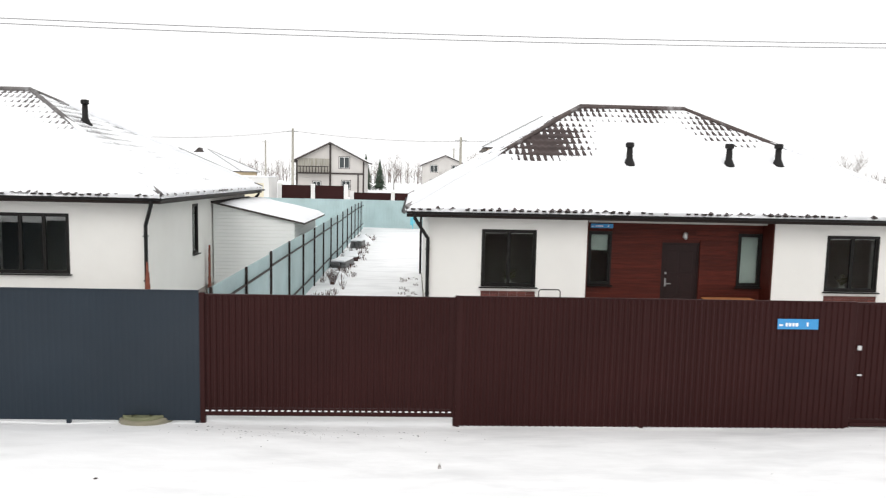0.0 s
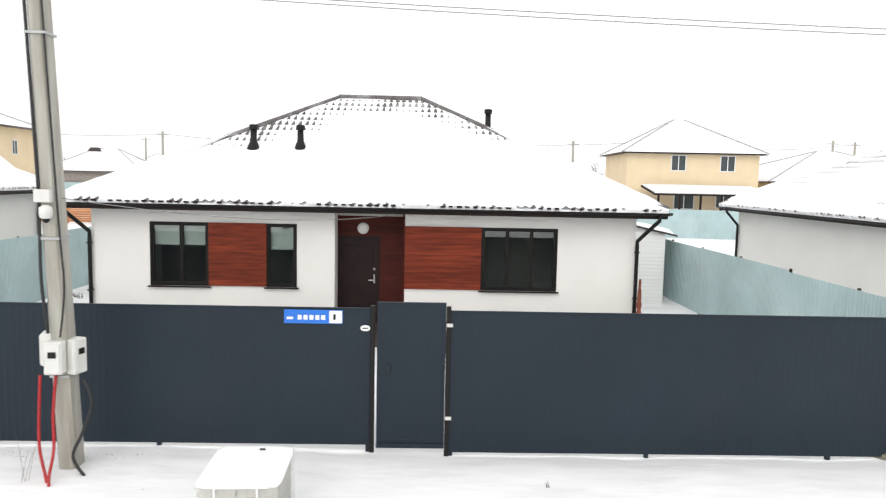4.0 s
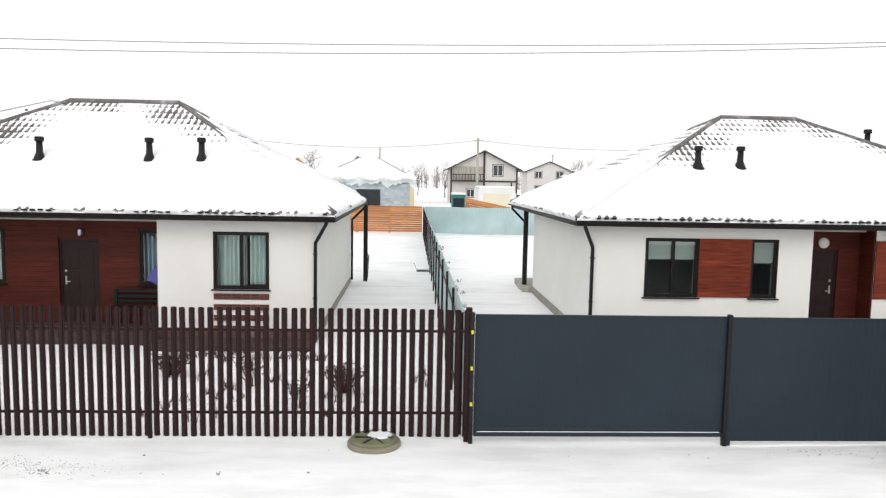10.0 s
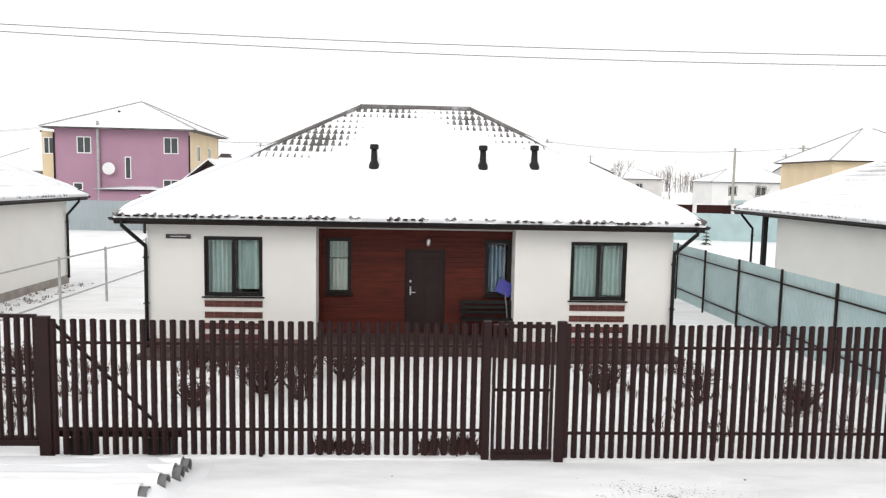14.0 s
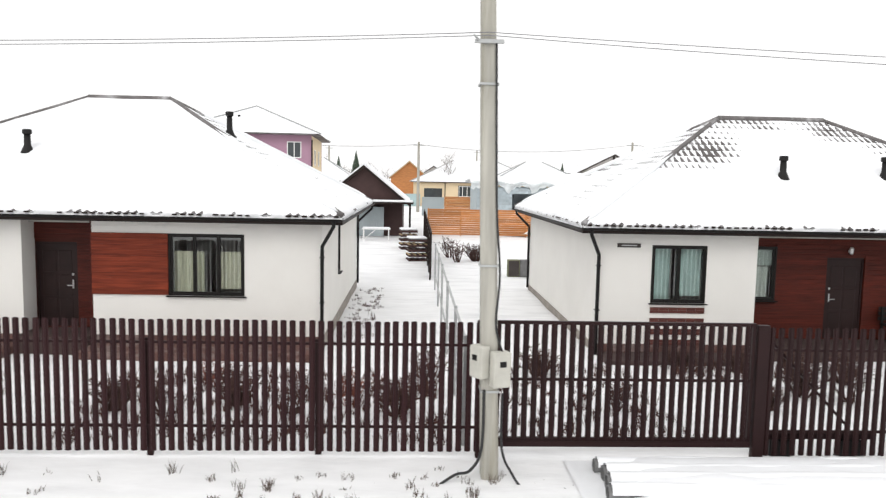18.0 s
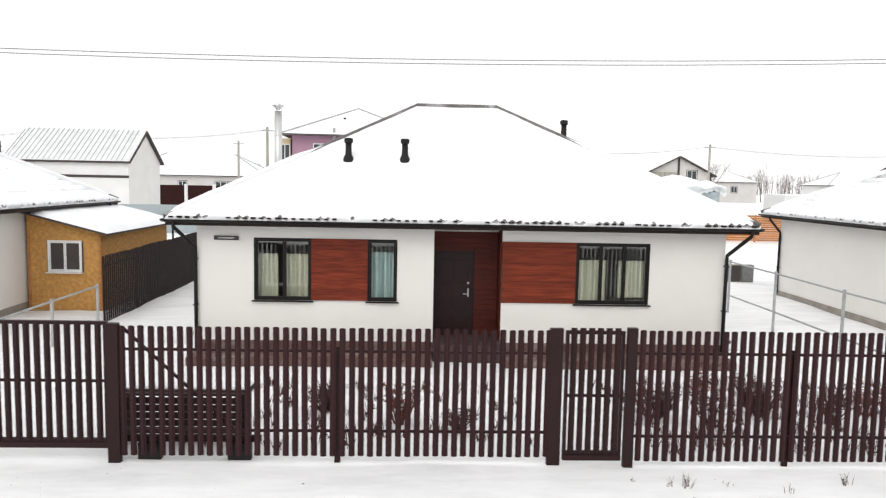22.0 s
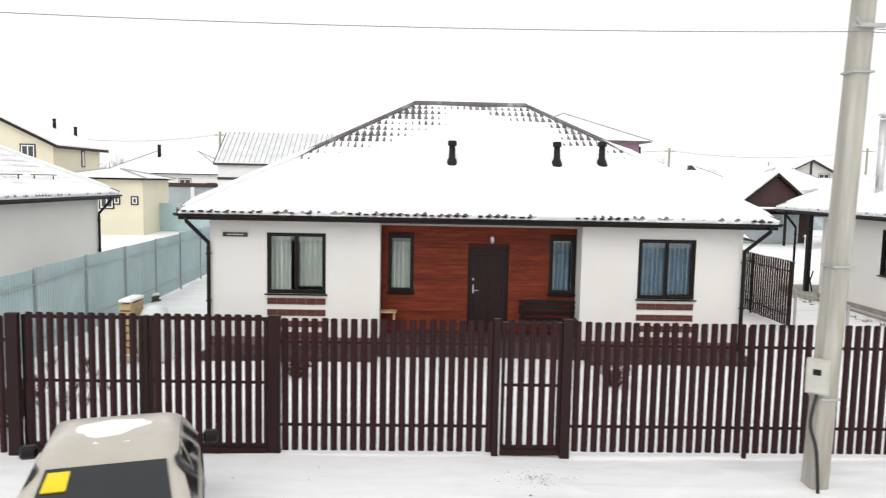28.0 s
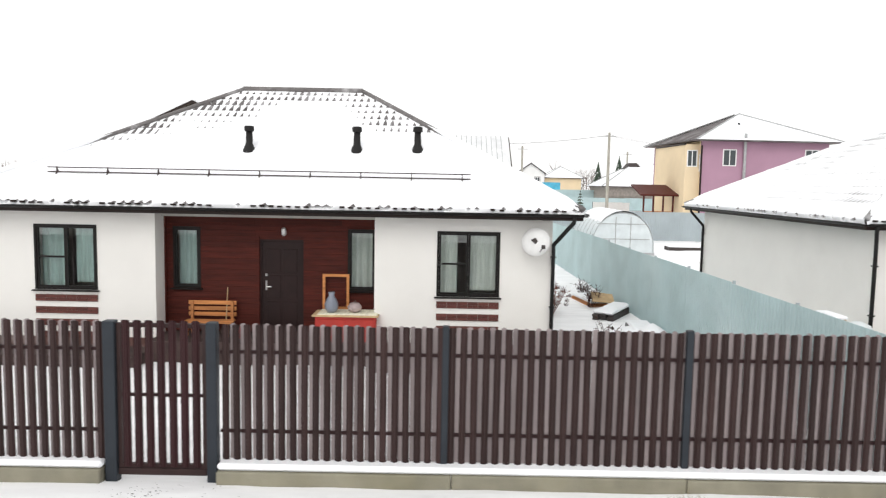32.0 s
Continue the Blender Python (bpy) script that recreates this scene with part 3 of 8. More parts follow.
def window(parent, x0, x1, z0, z1, y, leaves=2, curtain=None, frame="window_frame", sill=True, cover=1.0, seed=0.0, blind=0.0, bar=()):
    """A window in a wall whose face is at y; leaves may be a count or a list of widths' shares."""
    w = part("window", ring(Shape(), x0, x1, z0, z1, y - 0.012, y + 0.09, 0.045), M[frame], parent, "dark brown window frame" if frame == "window_frame" else "white window frame")
    shares = [1.0 / leaves] * leaves if isinstance(leaves, int) else leaves
    x = x0 + 0.045
    inner = x1 - x0 - 0.09
    for k, share in enumerate(shares):
        xa, xb = x, x + inner * share
        sh = ring(Shape(), xa + 0.004, xb - 0.004, z0 + 0.048, z1 - 0.048, y + 0.012, y + 0.075, 0.036)
        if k in bar:
            sh.box(xa + 0.054, y + 0.014, (z0 + z1) / 2 - 0.02, xb - 0.054, y + 0.07, (z0 + z1) / 2 + 0.02)
        part("sash", sh, M[frame], w)
        pane = part("pane", Shape().box(xa + 0.038, y + 0.036, z0 + 0.082, xb - 0.038, y + 0.046, z1 - 0.082), M["glass"], w)
        pane.visible_shadow = False
        x = xb
    if sill:
        part("window_sill", Shape().box(x0 - 0.05, y - 0.09, z0 - 0.035, x1 + 0.05, y - 0.004, z0 - 0.008, 0.006), M[frame], w)
    if curtain:
        top = z0 + 0.06 + (z1 - z0 - 0.12) * cover
        mid = (x0 + x1) / 2 + 0.08 * math.sin(seed * 1.7) * (x1 - x0)
        gap = (0.02 + 0.08 * abs(math.sin(seed * 2.3))) * (x1 - x0)
        runs = ((x0 + 0.05, mid - gap), (mid + gap, x1 - 0.05)) if x1 - x0 > 0.9 else ((x0 + 0.05, x1 - 0.05 - gap),)
        for k, (xa, xb) in enumerate(runs):
            part("curtain", curtain_shape(xa, xb, z0 + 0.04 + 0.1 * k * abs(math.sin(seed)), top, y + 0.26, 6.0 + k, seed + k), M[curtain], w, "gathered net curtain", True)
    if blind:
        part("blind", Shape().box(x0 + 0.05, y + 0.15, z1 - blind, x1 - 0.05, y + 0.16, z1 - 0.05), M["blind"], w, "pale roller blind")
    return w


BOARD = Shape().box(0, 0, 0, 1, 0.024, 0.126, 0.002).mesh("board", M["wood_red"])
# board copies for the recesses, with the shade in their colour
BOARD_DARK_SHADE = BOARD.copy()
BOARD_DARK_SHADE.materials[0] = M["wood_dark"]
BOARD_MID_SHADE = BOARD.copy()
BOARD_MID_SHADE.materials[0] = M["wood_mid_shade"]


def boards(parent, x0, x1, z0, z1, y, holes=(), mesh=None, name="wood_cladding", label="red-brown horizontal wooden boards", rng=None):
    rng = rng or random.Random(int(abs(x0 * 100) + abs(z0 * 10)))
    back = Shape().wall_x(x0, x1, z0, z1, y - 0.02, y - 0.003, holes)
    base = part(name, back, M["wood_dark"], parent, label)
    rows = max(1, round((z1 - z0) / 0.13))
    step = (z1 - z0) / rows
    for r in range(rows):
        za, zb = z0 + r * step, z0 + (r + 1) * step
        cuts = sorted((h[0], h[1]) for h in holes if h[2] < zb - 0.03 and h[3] > za + 0.03)
        x, spans = x0, []
        for a, b in cuts:
            if a > x + 0.03:
                spans.append((x, a))
            x = max(x, b)
        if x < x1 - 0.03:
            spans.append((x, x1))
        for a, b in spans:
            while b - a > 0.02:
                e = b if b - a < 2.6 else a + 1.2 + 1.2 * rng.random()
                ob = new("board", mesh or BOARD)
                ob.parent = base
                ob.location = (a, y - 0.044 - 0.0012 * rng.random(), za)
                ob.scale = (e - a - 0.002, 1, (step - 0.0015) / 0.126)
                a = e
    return base


BRICK = Shape().box(0, 0, 0, 0.222, 0.02, 0.078, 0.004).mesh("brick", M["brick_tile"])


def brick_strip(parent, x0, x1, z0, y):
    base = part("brick_band", Shape().box(x0, y - 0.012, z0, x1, y - 0.002, z0 + 0.15), M["plinth"], parent, "band of dark red facing bricks")
    n = 6
    for row in range(2):
        for k in range(n):
            ob = new("brick", BRICK)
            ob.parent = base
            ob.location = (x0 + (x1 - x0) * k / n + 0.004, y - 0.03, z0 + 0.003 + 0.074 * row)
            ob.scale = ((x1 - x0) / n / 0.23, 1, 0.89)


def house_door(parent, x0, x1, z0, z1, y, handle_right):
    d = part("door", Shape().box(x0 + 0.05, y, z0, x1 - 0.05, y + 0.06, z1 - 0.05, 0.006), M["door"], parent, "dark brown steel front door")
    part("door_frame", Shape().box(x0, y - 0.02, z0, x0 + 0.05, y + 0.09, z1).box(x1 - 0.05, y - 0.02, z0, x1, y + 0.09, z1).box(x0 + 0.05, y - 0.02, z1 - 0.05, x1 - 0.05, y + 0.09, z1), M["door"], d)
    for k in range(2):
        for r in range(3):
            xa = x0 + 0.13 + k * (x1 - x0 - 0.26) / 2 + 0.02
            za = z0 + 0.15 + r * (z1 - z0 - 0.3) / 3
            part("panel", Shape().box(xa, y - 0.008, za, xa + (x1 - x0 - 0.26) / 2 - 0.05, y + 0.01, za + (z1 - z0 - 0.3) / 3 - 0.07, 0.006), M["door"], d)
    hx = x1 - 0.14 if handle_right else x0 + 0.14
    sgn = -1 if handle_right else 1
    part("handle", Shape().box(hx - 0.02, y - 0.02, z0 + 0.95, hx + 0.02, y - 0.002, z0 + 1.17, 0.005).tube([(hx, y - 0.02, z0 + 1.03), (hx, y - 0.06, z0 + 1.03), (hx + sgn * 0.13, y - 0.06, z0 + 1.03)], 0.011, 6), M["steel"], d, "polished steel handle")
    part("lock", Shape().box(hx - 0.025, y - 0.014, z0 + 1.27, hx + 0.025, y - 0.002, z0 + 1.33, 0.005), M["steel"], d)
    return d


# ---------- the six houses of the row ----------
HOUSE_LABEL = {
    "porch": "white plastered bungalow with a red wooden porch and snowy hipped roof",
    "panel": "white plastered bungalow with red wooden panels and snowy hipped roof",
}


def house(kind, xc, yw, zg, bare, side_bare, seed, curtains, patch=None, pipes=(1, 1), blinds=None, side_window=False, deep=10.5, zr=None, vents=None, left_window=False):
    h = thing("house", (xc, yw, zg), HOUSE_LABEL[kind], "house", "houses along the street")
    porch = kind == "porch"
    half = 6.3 if porch else 6.35
    ze, o = 3.3, 0.55
    zr, yr, rh = (zr or 6.3, 4.51, 1.64) if porch else (zr or 6.42, 4.88, 1.22)
    top = ze - 0.17
    if porch:
        wins = [(-4.98, -3.61), (3.8, 5.17)]
        ra, rb = -2.34, 2.44
        zw0, zw1 = 1.4, 2.83
    else:
        wins = [(-5.015, -3.655), (-2.315, -1.615), (2.7, 4.5)]
        ra, rb = -0.735, 0.905
        zw0, zw1 = 1.34, 2.83
    holes = [(a, b, zw0, zw1) for a, b in wins]
    part("front_wall", Shape().wall_x(-half, half, -0.4, top, 0, 0.35, holes + [(ra, rb, -0.3, top)]), M["plaster"], h, "off-white plastered wall")
    side_hole = [(3.75, 4.3, 1.45, 2.95)] if side_window else []
    turned = Shape().wall_x(0.35, deep, -0.4, top, 0, 0.3, side_hole)
    right, left = Shape(), Shape()
    other = Shape().wall_x(0.35, deep if porch else deep - 1.85, -0.4, top, 0, 0.3, [(3.73, 5.23, 1.4, 2.84)] if left_window else [])
    left.v, left.f = [(-half + y, x, z) for x, y, z in other.v], other.f
    right.v, right.f = [(half - y, x, z) for x, y, z in turned.v], turned.f
    part("side_wall", right, M["plaster"], h, "off-white plastered wall")
    part("side_wall", left, M["plaster"], h, "off-white plastered wall")
    part("back_wall", Shape().box((-half if porch else -half + 2.9) + 0.3, deep - 0.3, -0.4, half - 0.3, deep, top), M["plaster"], h)
    if not porch:
        part("terrace_wall", Shape().box(-half + 0.3, deep - 2.15, -0.4, -half + 3.2, deep - 1.85, top), M["plaster"], h)
        part("terrace_column", Shape().box(-half - 0.32, deep - 1.5, -0.3, -half - 0.16, deep - 1.34, top, 0.006), M["black_trim"], h, "black terrace column")
        for za, zb in ((0.35, 1.1), (1.1, 0.35)):
            part("terrace_brace", Shape().tube([(-half - 0.24, deep - 1.84, za), (-half - 0.24, deep - 1.5, zb)], 0.025, 6), M["black_trim"], h)
        part("terrace_floor", Shape().box(-half - 0.35, deep - 1.84, -0.3, -half + 3.1, deep + 0.4, 0.3, 0.01), M["concrete"], h)
    part("ceiling_slab", Shape().box(-half + 0.3, 0.35, top - 0.1, half - 0.3, deep - 0.3, top - 0.005), M["room"], h)
    part("room_floor", Shape().box(-half + 0.3, 0.9, 0.2, half - 0.3, deep - 2.2, 0.35), M["room"], h)
    part("inner_wall", Shape().box(-half + 0.3, 3.6, 0.35, half - 0.3, 3.7, top - 0.12), M["room"], h)
    # plinth
    for xa, xb, ya, yb in ((-half - 0.03, ra, -0.03, 0.0), (rb, half + 0.03, -0.03, 0.0), (-half - 0.03, -half, 0.0, deep if porch else deep - 1.85), (half, half + 0.03, 0.0, deep)):
        part("plinth", Shape().box(xa, ya, -0.4, xb, yb, 0.36 if xb - xa > 1 else 0.3), M["plinth_red"] if xb - xa > 1 else M["plinth"], h, "dark red plinth" if xb - xa > 1 else "grey plinth")
    part("apron", Shape().box(-half, -1.0, -0.3, ra - 0.02, -0.035, 0.17, 0.02), M["plinth_red" if seed == 44 else "paving"], h, "dark paved strip along the wall")
    part("apron", Shape().box(rb + 0.02, -1.0, -0.3, half, -0.035, 0.17, 0.02), M["plinth_red" if seed == 44 else "paving"], h, "dark paved strip along the wall")
    # recess
    dep = 0.63
    part("jamb", Shape().box(ra - 0.3, 0.35, -0.4, ra, dep + 0.25, top), M["plaster"], h)
    part("jamb", Shape().box(rb, 0.35, -0.4, rb + 0.3, dep + 0.25, top), M["plaster"], h)
    dx0, dx1 = (-0.22, 0.78) if porch else (-0.73, 0.29)
    small = [(-2.17, -1.55), (1.78, 2.42)] if porch else []
    rec_holes = [(a, b, 1.4, 2.79) for a, b in small] + [(dx0, dx1, 0.42, 2.53)]
    # recess shade is put into the wall and board colour; seed 55 keeps plain red boards
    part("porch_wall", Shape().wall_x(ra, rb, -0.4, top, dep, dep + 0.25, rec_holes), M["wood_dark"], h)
    boards(h, ra, rb, 0.42, top - 0.01, dep, rec_holes, mesh={11: BOARD_MID_SHADE, 33: BOARD_MID_SHADE, 55: None, 61: BOARD_DARK_SHADE}.get(seed, BOARD_DARK_SHADE), rng=random.Random(seed))
    part("porch_floor", Shape().box(ra, -0.5, -0.3, rb, dep, 0.4, 0.01), M["paving"], h, "dark paved porch step")
    house_door(h, dx0, dx1, 0.42, 2.53, dep + 0.03, not porch)
    if porch:
        part("porch_lamp", Shape().box(0.3, dep - 0.09, 2.66, 0.4, dep - 0.045, 2.74, 0.01).lathe([(0.03, 2.62), (0.055, 2.66), (0.055, 2.78), (0.03, 2.81)], 0.35, dep - 0.12, 10), M["steel"], h, "small porch lamp")
        for xa in ((ra, rb - 0.03) if seed == 11 else (ra,)):
            part("jamb_trim", Shape().box(xa, 0.02 if seed == 11 else 0.5, 0.4, xa + 0.03, dep - 0.05, top), M["wood_dark"], h)
    else:
        if seed == 22:
            lamp = part("porch_lamp", Shape().lathe([(0.14, 0.0), (0.14, 0.03), (0.1, 0.07), (0.04, 0.085)], 0, 0, 16), M["lamp_glass"], h, "round white porch lamp")
            lamp.matrix_basis = pose(-0.12, dep - 0.045, 2.72, 90)
        # side of the door recess, shaded by board colour too
        side = boards(h, 0, dep, 0.42, top - 0.01, 0, (), mesh=BOARD_DARK_SHADE, label="red-brown boards on the door recess", rng=random.Random(seed + 1))
        side.matrix_basis = pose(rb - 0.004, dep, 0, 0, 0, -90)
    # cladding panels between the windows
    if not porch:
        boards(h, -3.655, -2.315, zw0 + 0.01, zw1, 0, rng=random.Random(seed + 2))
        boards(h, 0.905, 2.7, zw0 + 0.01, zw1, 0, rng=random.Random(seed + 3))
    # windows
    for k, (a, b) in enumerate(wins):
        c = curtains[k]
        leaves = 2 if porch else ([0.53, 0.47], 1, 3)[k]
        window(h, a, b, zw0, zw1, 0.0, leaves, c[0], cover=c[1], seed=seed + k, blind=(blinds or {}).get(k, 0), bar=(0,) if seed == 61 else ())
        if porch:
            for z in (1.14, 0.87, 0.6, 0.33):
                brick_strip(h, a, b, z, 0.0)
    for k, (a, b) in enumerate(small):
        c = curtains[2 + k]
        window(h, a, b, 1.4, 2.79, dep - 0.05, 1, c[0], cover=c[1], seed=seed + 5 + k, blind=(blinds or {}).get(2 + k, 0))
    if side_window:
        w = window(h, 0, 0.55, 1.45, 2.95, 0.0, 1, None)
        w.matrix_basis = pose(half, 3.75, 0, 0, 0, 90)
    if left_window:
        w = window(h, 0, 1.5, 1.4, 2.84, 0.0, 2, "curtain", seed=3.0)
        w.matrix_basis = pose(-half, 5.23, 0, 0, 0, -90)
    hip_roof(h, kind, half + o, -o, deep + o, yr, rh, ze, zr, bare, side_bare, seed, patch, seed != 11)
    g = (zr - ze) / (yr + o)
    if porch:
        for x, y in zip(vents or (-0.63, 2.05, 3.22), (1.5, 1.55, 1.6)):
            roof_vent(h, x, y, ze + (y + o) * g)
    else:
        for x, y in zip(vents or (-2.97, -1.5), (1.88, 1.9)):
            roof_vent(h, x, y, ze + (y + o) * g)
        roof_vent(h, 3.13, 4.16, ze + (half + o - 3.13) * (zr - ze) / (half + o - rh), 0.72)
    e = o + 0.06
    if pipes[0]:
        downpipe(h, -half - 0.35, -e, -half - 0.02, -0.07, ze, 0.1)
    if pipes[1]:
        downpipe(h, half + 0.35, -e, half + 0.02, -0.07, ze, 0.1)
    downpipe(h, half + e, deep - 0.3, half + 0.07, deep - 0.1, ze, 0.2)
    downpipe(h, -half - e, deep - 0.3, -half - 0.07, deep - 0.1, ze, 0.2)
    return h


N = (None, 0)
house_a = house("porch", 9.16, 6.33, -0.175, 0.048, 0.016, 11, [N, N, N, N], patch=(4.0, 3.4, 1.1, 1.2, 0.032), blinds={2: 0.5, 3: 1.3}, zr=6.27, vents=(-0.92, 1.82, 3.2))
house_b = house("panel", -10.44, 6.52, 0.0, 0.042, 0.018, 22, [N, N, N], blinds={0: 0.55, 1: 0.62}, side_window=True, zr=6.22, vents=(-3.05, -1.86))
house_c = house("porch", -30.0, 6.77, -0.025, 0.05, 0.016, 33, [("curtain_teal", 1), ("curtain_teal", 1), ("curtain", 0.62), ("curtain_blue", 0.9)], blinds={2: 0.5}, vents=(-1.06, 1.75, 3.1))
house_d = house("panel", -49.41, 6.76, 0.065, 0.014, 0.012, 44, [("curtain_cream", 0.75), ("curtain_teal", 0.8), ("curtain_cream", 0.72)], side_window=True, left_window=True)
house_e = house("porch", -68.9, 6.7, 0.027, 0.046, 0.018, 55, [("curtain", 1), ("curtain_blue", 0.97), ("curtain", 0.9), ("curtain_blue", 0.93)])
house_f = house("porch", -88.61, 6.52, 0.115, 0.046, 0.016, 61, [("curtain_teal", 1), ("curtain", 1), ("curtain_teal", 1), ("curtain", 1)], zr=6.27, vents=(-0.68, 1.85, 3.28))


# ---------- fences along the street ----------
def sheet_shape(x0, x1, z0, z1, y, pitch=0.1, depth=0.014, thick=0.006):
    """A ribbed steel sheet with thickness, along x."""
    prof, x = [], x0
    while x < x1 - 1e-6:
        for dx, d in ((0, 0), (0.5, 0), (0.62, 1), (0.88, 1)):
            if x + dx * pitch <= x1:
                prof.append((x + dx * pitch, d * depth))
        x += pitch
    prof.append((x1, 0))
    s, n = Shape(), len(prof)
    for off in (0, thick):
        s.v += [(a, y - d + off, z) for a, d in prof for z in (z0, z1)]
    m = 2 * n
    for i in range(n - 1):
        a = 2 * i
        s.f += [(a, a + 2, a + 3, a + 1), (m + a, m + a + 1, m + a + 3, m + a + 2), (a + 1, a + 3, m + a + 3, m + a + 1), (a, m + a, m + a + 2, a + 2)]
    s.f += [(0, 1, m + 1, m), (2 * n - 2, m + 2 * n - 2, m + 2 * n - 1, 2 * n - 1)]
    return s


def sheet_fence(x0, x1, y, z0, z1, material, posts, label, pitch=0.1, foot=-0.2, post_material=None):
    t = thing("sheet_fence", (x0, y, 0), label, "fence", "street fences")
    cuts = [x0] + [p for p in posts if x0 < p < x1] + [x1]
    for a, b in zip(cuts, cuts[1:]):
        part("sheet", sheet_shape(a - x0, b - x0, z0, z1, 0.0, pitch, 0.021 if material == "sheet_brown" else 0.0035), M[material], t)
    for p in posts:
        part("post", Shape().box(p - x0 - 0.03, 0.012, foot, p - x0 + 0.03, 0.072, z1 - 0.05), M[post_material or material], t)
    for z in (z0 + 0.3, z1 - 0.3):
        part("rail", Shape().box(0, 0.012, z, x1 - x0, 0.042, z + 0.04), M[material], t)
    part("top_trim", Shape().box(0, -0.016, z1 - 0.002, x1 - x0, 0.016, z1 + 0.016), M[material], t)
    return t


def framed_gate(x0, x1, y, z0, z1, material, label, infill="sheet", name="sliding_gate", bars=(), lip=True):
    t = thing(name, (x0, y, 0), label, "gate", "street gates")
    w = x1 - x0
    part("gate_frame", ring(Shape(), 0, w, z0, z1, 0.0, 0.06, 0.05), M[material], t)
    if infill == "sheet":
        part("sheet", sheet_shape(0.05, w - 0.05, z0 + 0.06, z1 - 0.03, -0.004, 0.1, 0.021 if material == "sheet_brown" else 0.0035), M[material], t)
        part("bottom_rail", Shape().box(0, -0.03, z0 - 0.07, w, 0.07, z0 - 0.002, 0.006), M[material], t)
        if lip:
            s = Shape()
            n = int(w / 0.1)
            if material == "sheet_grey":
                s.box(0.06, -0.028, z0 + 0.002, w - 0.06, -0.006, z0 + 0.008)
            for k in range(n if material != "sheet_grey" else 0):
                s.box(0.06 + k * 0.1, -0.028, z0 + 0.002, 0.11 + k * 0.1, -0.006, z0 + 0.018)
            tagged(part("snow_rim", s, M["roof_snow"], t), label="snow caught along the bottom rail", kind="stuff")
    else:
        part("bottom_rail", Shape().box(0, -0.02, z0 - 0.09, w, 0.07, z0 - 0.002, 0.006), M[material], t)
        n = max(1, round((w - 0.1) / infill))
        for k in range(n):
            ob = new("picket", PICKET_PLUM if name == "wicket_gate" and x0 < -60 else PICKET_SHORT)
            ob.parent = t
            ob.location = (0.05 + (k + 0.5) * (w - 0.1) / n, -0.016 if name == "wicket_gate" else -0.004, z0 + 0.02)
            ob.scale = (1, 1, z1 - z0 + (0.03 if name == "wicket_gate" else -0.05))
    for z in bars:
        part("rail", Shape().box(0.05, 0.01, z, w - 0.05, 0.04, z + 0.04), M[material], t)
    return t


def picket_shape(w, h, top=True):
    """A folded steel picket with a raised middle and a rounded head."""
    d = 0.016
    prof = [(-w / 2, 0.012), (-w / 2, 0.0), (-w * 0.3, 0.0), (-w * 0.18, -d), (w * 0.18, -d), (w * 0.3, 0.0), (w / 2, 0.0), (w / 2, 0.012)]
    s, n = Shape(), len(prof)
    drop = [0.008, 0.008, 0.002, 0.0, 0.0, 0.002, 0.008, 0.008] if top else [0] * 8
    s.v = [(x, y, 0) for x, y in prof] + [(x, y, h - q) for (x, y), q in zip(prof, drop)]
    s.f = [(i, i + 1, n + i + 1, n + i) for i in range(n - 1)] + [(n - 1, 0, n, 2 * n - 1)]
    s.f += [(n, n + 1, n + 6, n + 7), (n + 1, n + 2, n + 5, n + 6), (n + 2, n + 3, n + 4, n + 5)]
    return s


PICKET = picket_shape(0.092, 1.0).mesh("picket", M["picket"])
PICKET_SHORT = picket_shape(0.092, 1.0, False).mesh("picket", M["picket"])
PICKET_PLUM = picket_shape(0.101, 1.0).mesh("picket", M["picket_plum"])
PICKET_WORN = picket_shape(0.088, 1.0).mesh("picket", M["picket_worn"])
PICKET_BACK = picket_shape(0.074, 1.0).mesh("picket", M["picket_primer"])
PICKET_WINE = picket_shape(0.092, 1.0).mesh("picket", M["picket_plum"])


def picket_run(x0, x1, y, z0, z1, step, posts, label, mesh=None, post="picket", rng=None, double=False, skip=()):
    t = thing("picket_fence", (x0, y, 0), label, "fence", "street fences")
    rng = rng or random.Random(int(abs(x0) * 10))
    n = max(1, round((x1 - x0) / step))
    for side in ((0, 1) if double else (0,)):
        for k in range(n):
            u = (k + 0.5 + (0.57 if side else 0)) * (x1 - x0) / n
            if u > x1 - x0 - 0.03:
                continue
            ob = new("picket", PICKET_BACK if side else mesh or PICKET)
            ob.parent = t
            j = 0.006 * (rng.random() - 0.5)
            ob.matrix_basis = Matrix.LocRotScale((u + j, 0.06 if side else 0.0, z0 + 0.012 * (rng.random() - 0.5)), Euler((0, radians(0.5 * (rng.random() - 0.5)), math.pi if side else 0)), (1, 1, (z1 - z0) + 0.006 * rng.random()))
    for z in (z0 + 0.36, z1 - 0.38):
        part("rail", Shape().box(0, 0.016, z, x1 - x0, 0.046, z + 0.04), M["picket"], t)
    for p, w in posts:
        if w < 0:
            part("post", Shape().box(p - x0 + w / 2, 0.047, -0.2, p - x0 - w / 2, 0.1, z1 - 0.3, 0.006), M[post], t)
            continue
        part("post", Shape().box(p - x0 - w / 2, 0.02 if w < 0.08 else -0.03, -0.2, p - x0 + w / 2, 0.08 if w < 0.08 else 0.07, z1 - 0.06 if w < 0.08 else z1 + 0.03, 0.006), M[post], t)
    return t


def wicket(x0, x1, y, z0, z1, step, label, material="picket", bars=(1.1,)):
    return framed_gate(x0, x1, y, z0, z1, material, label, infill=step, name="wicket_gate", bars=bars)


BROWN = "dark brown ribbed steel sheet fence on posts"
GREY = "dark blue-grey ribbed steel sheet fence on posts"
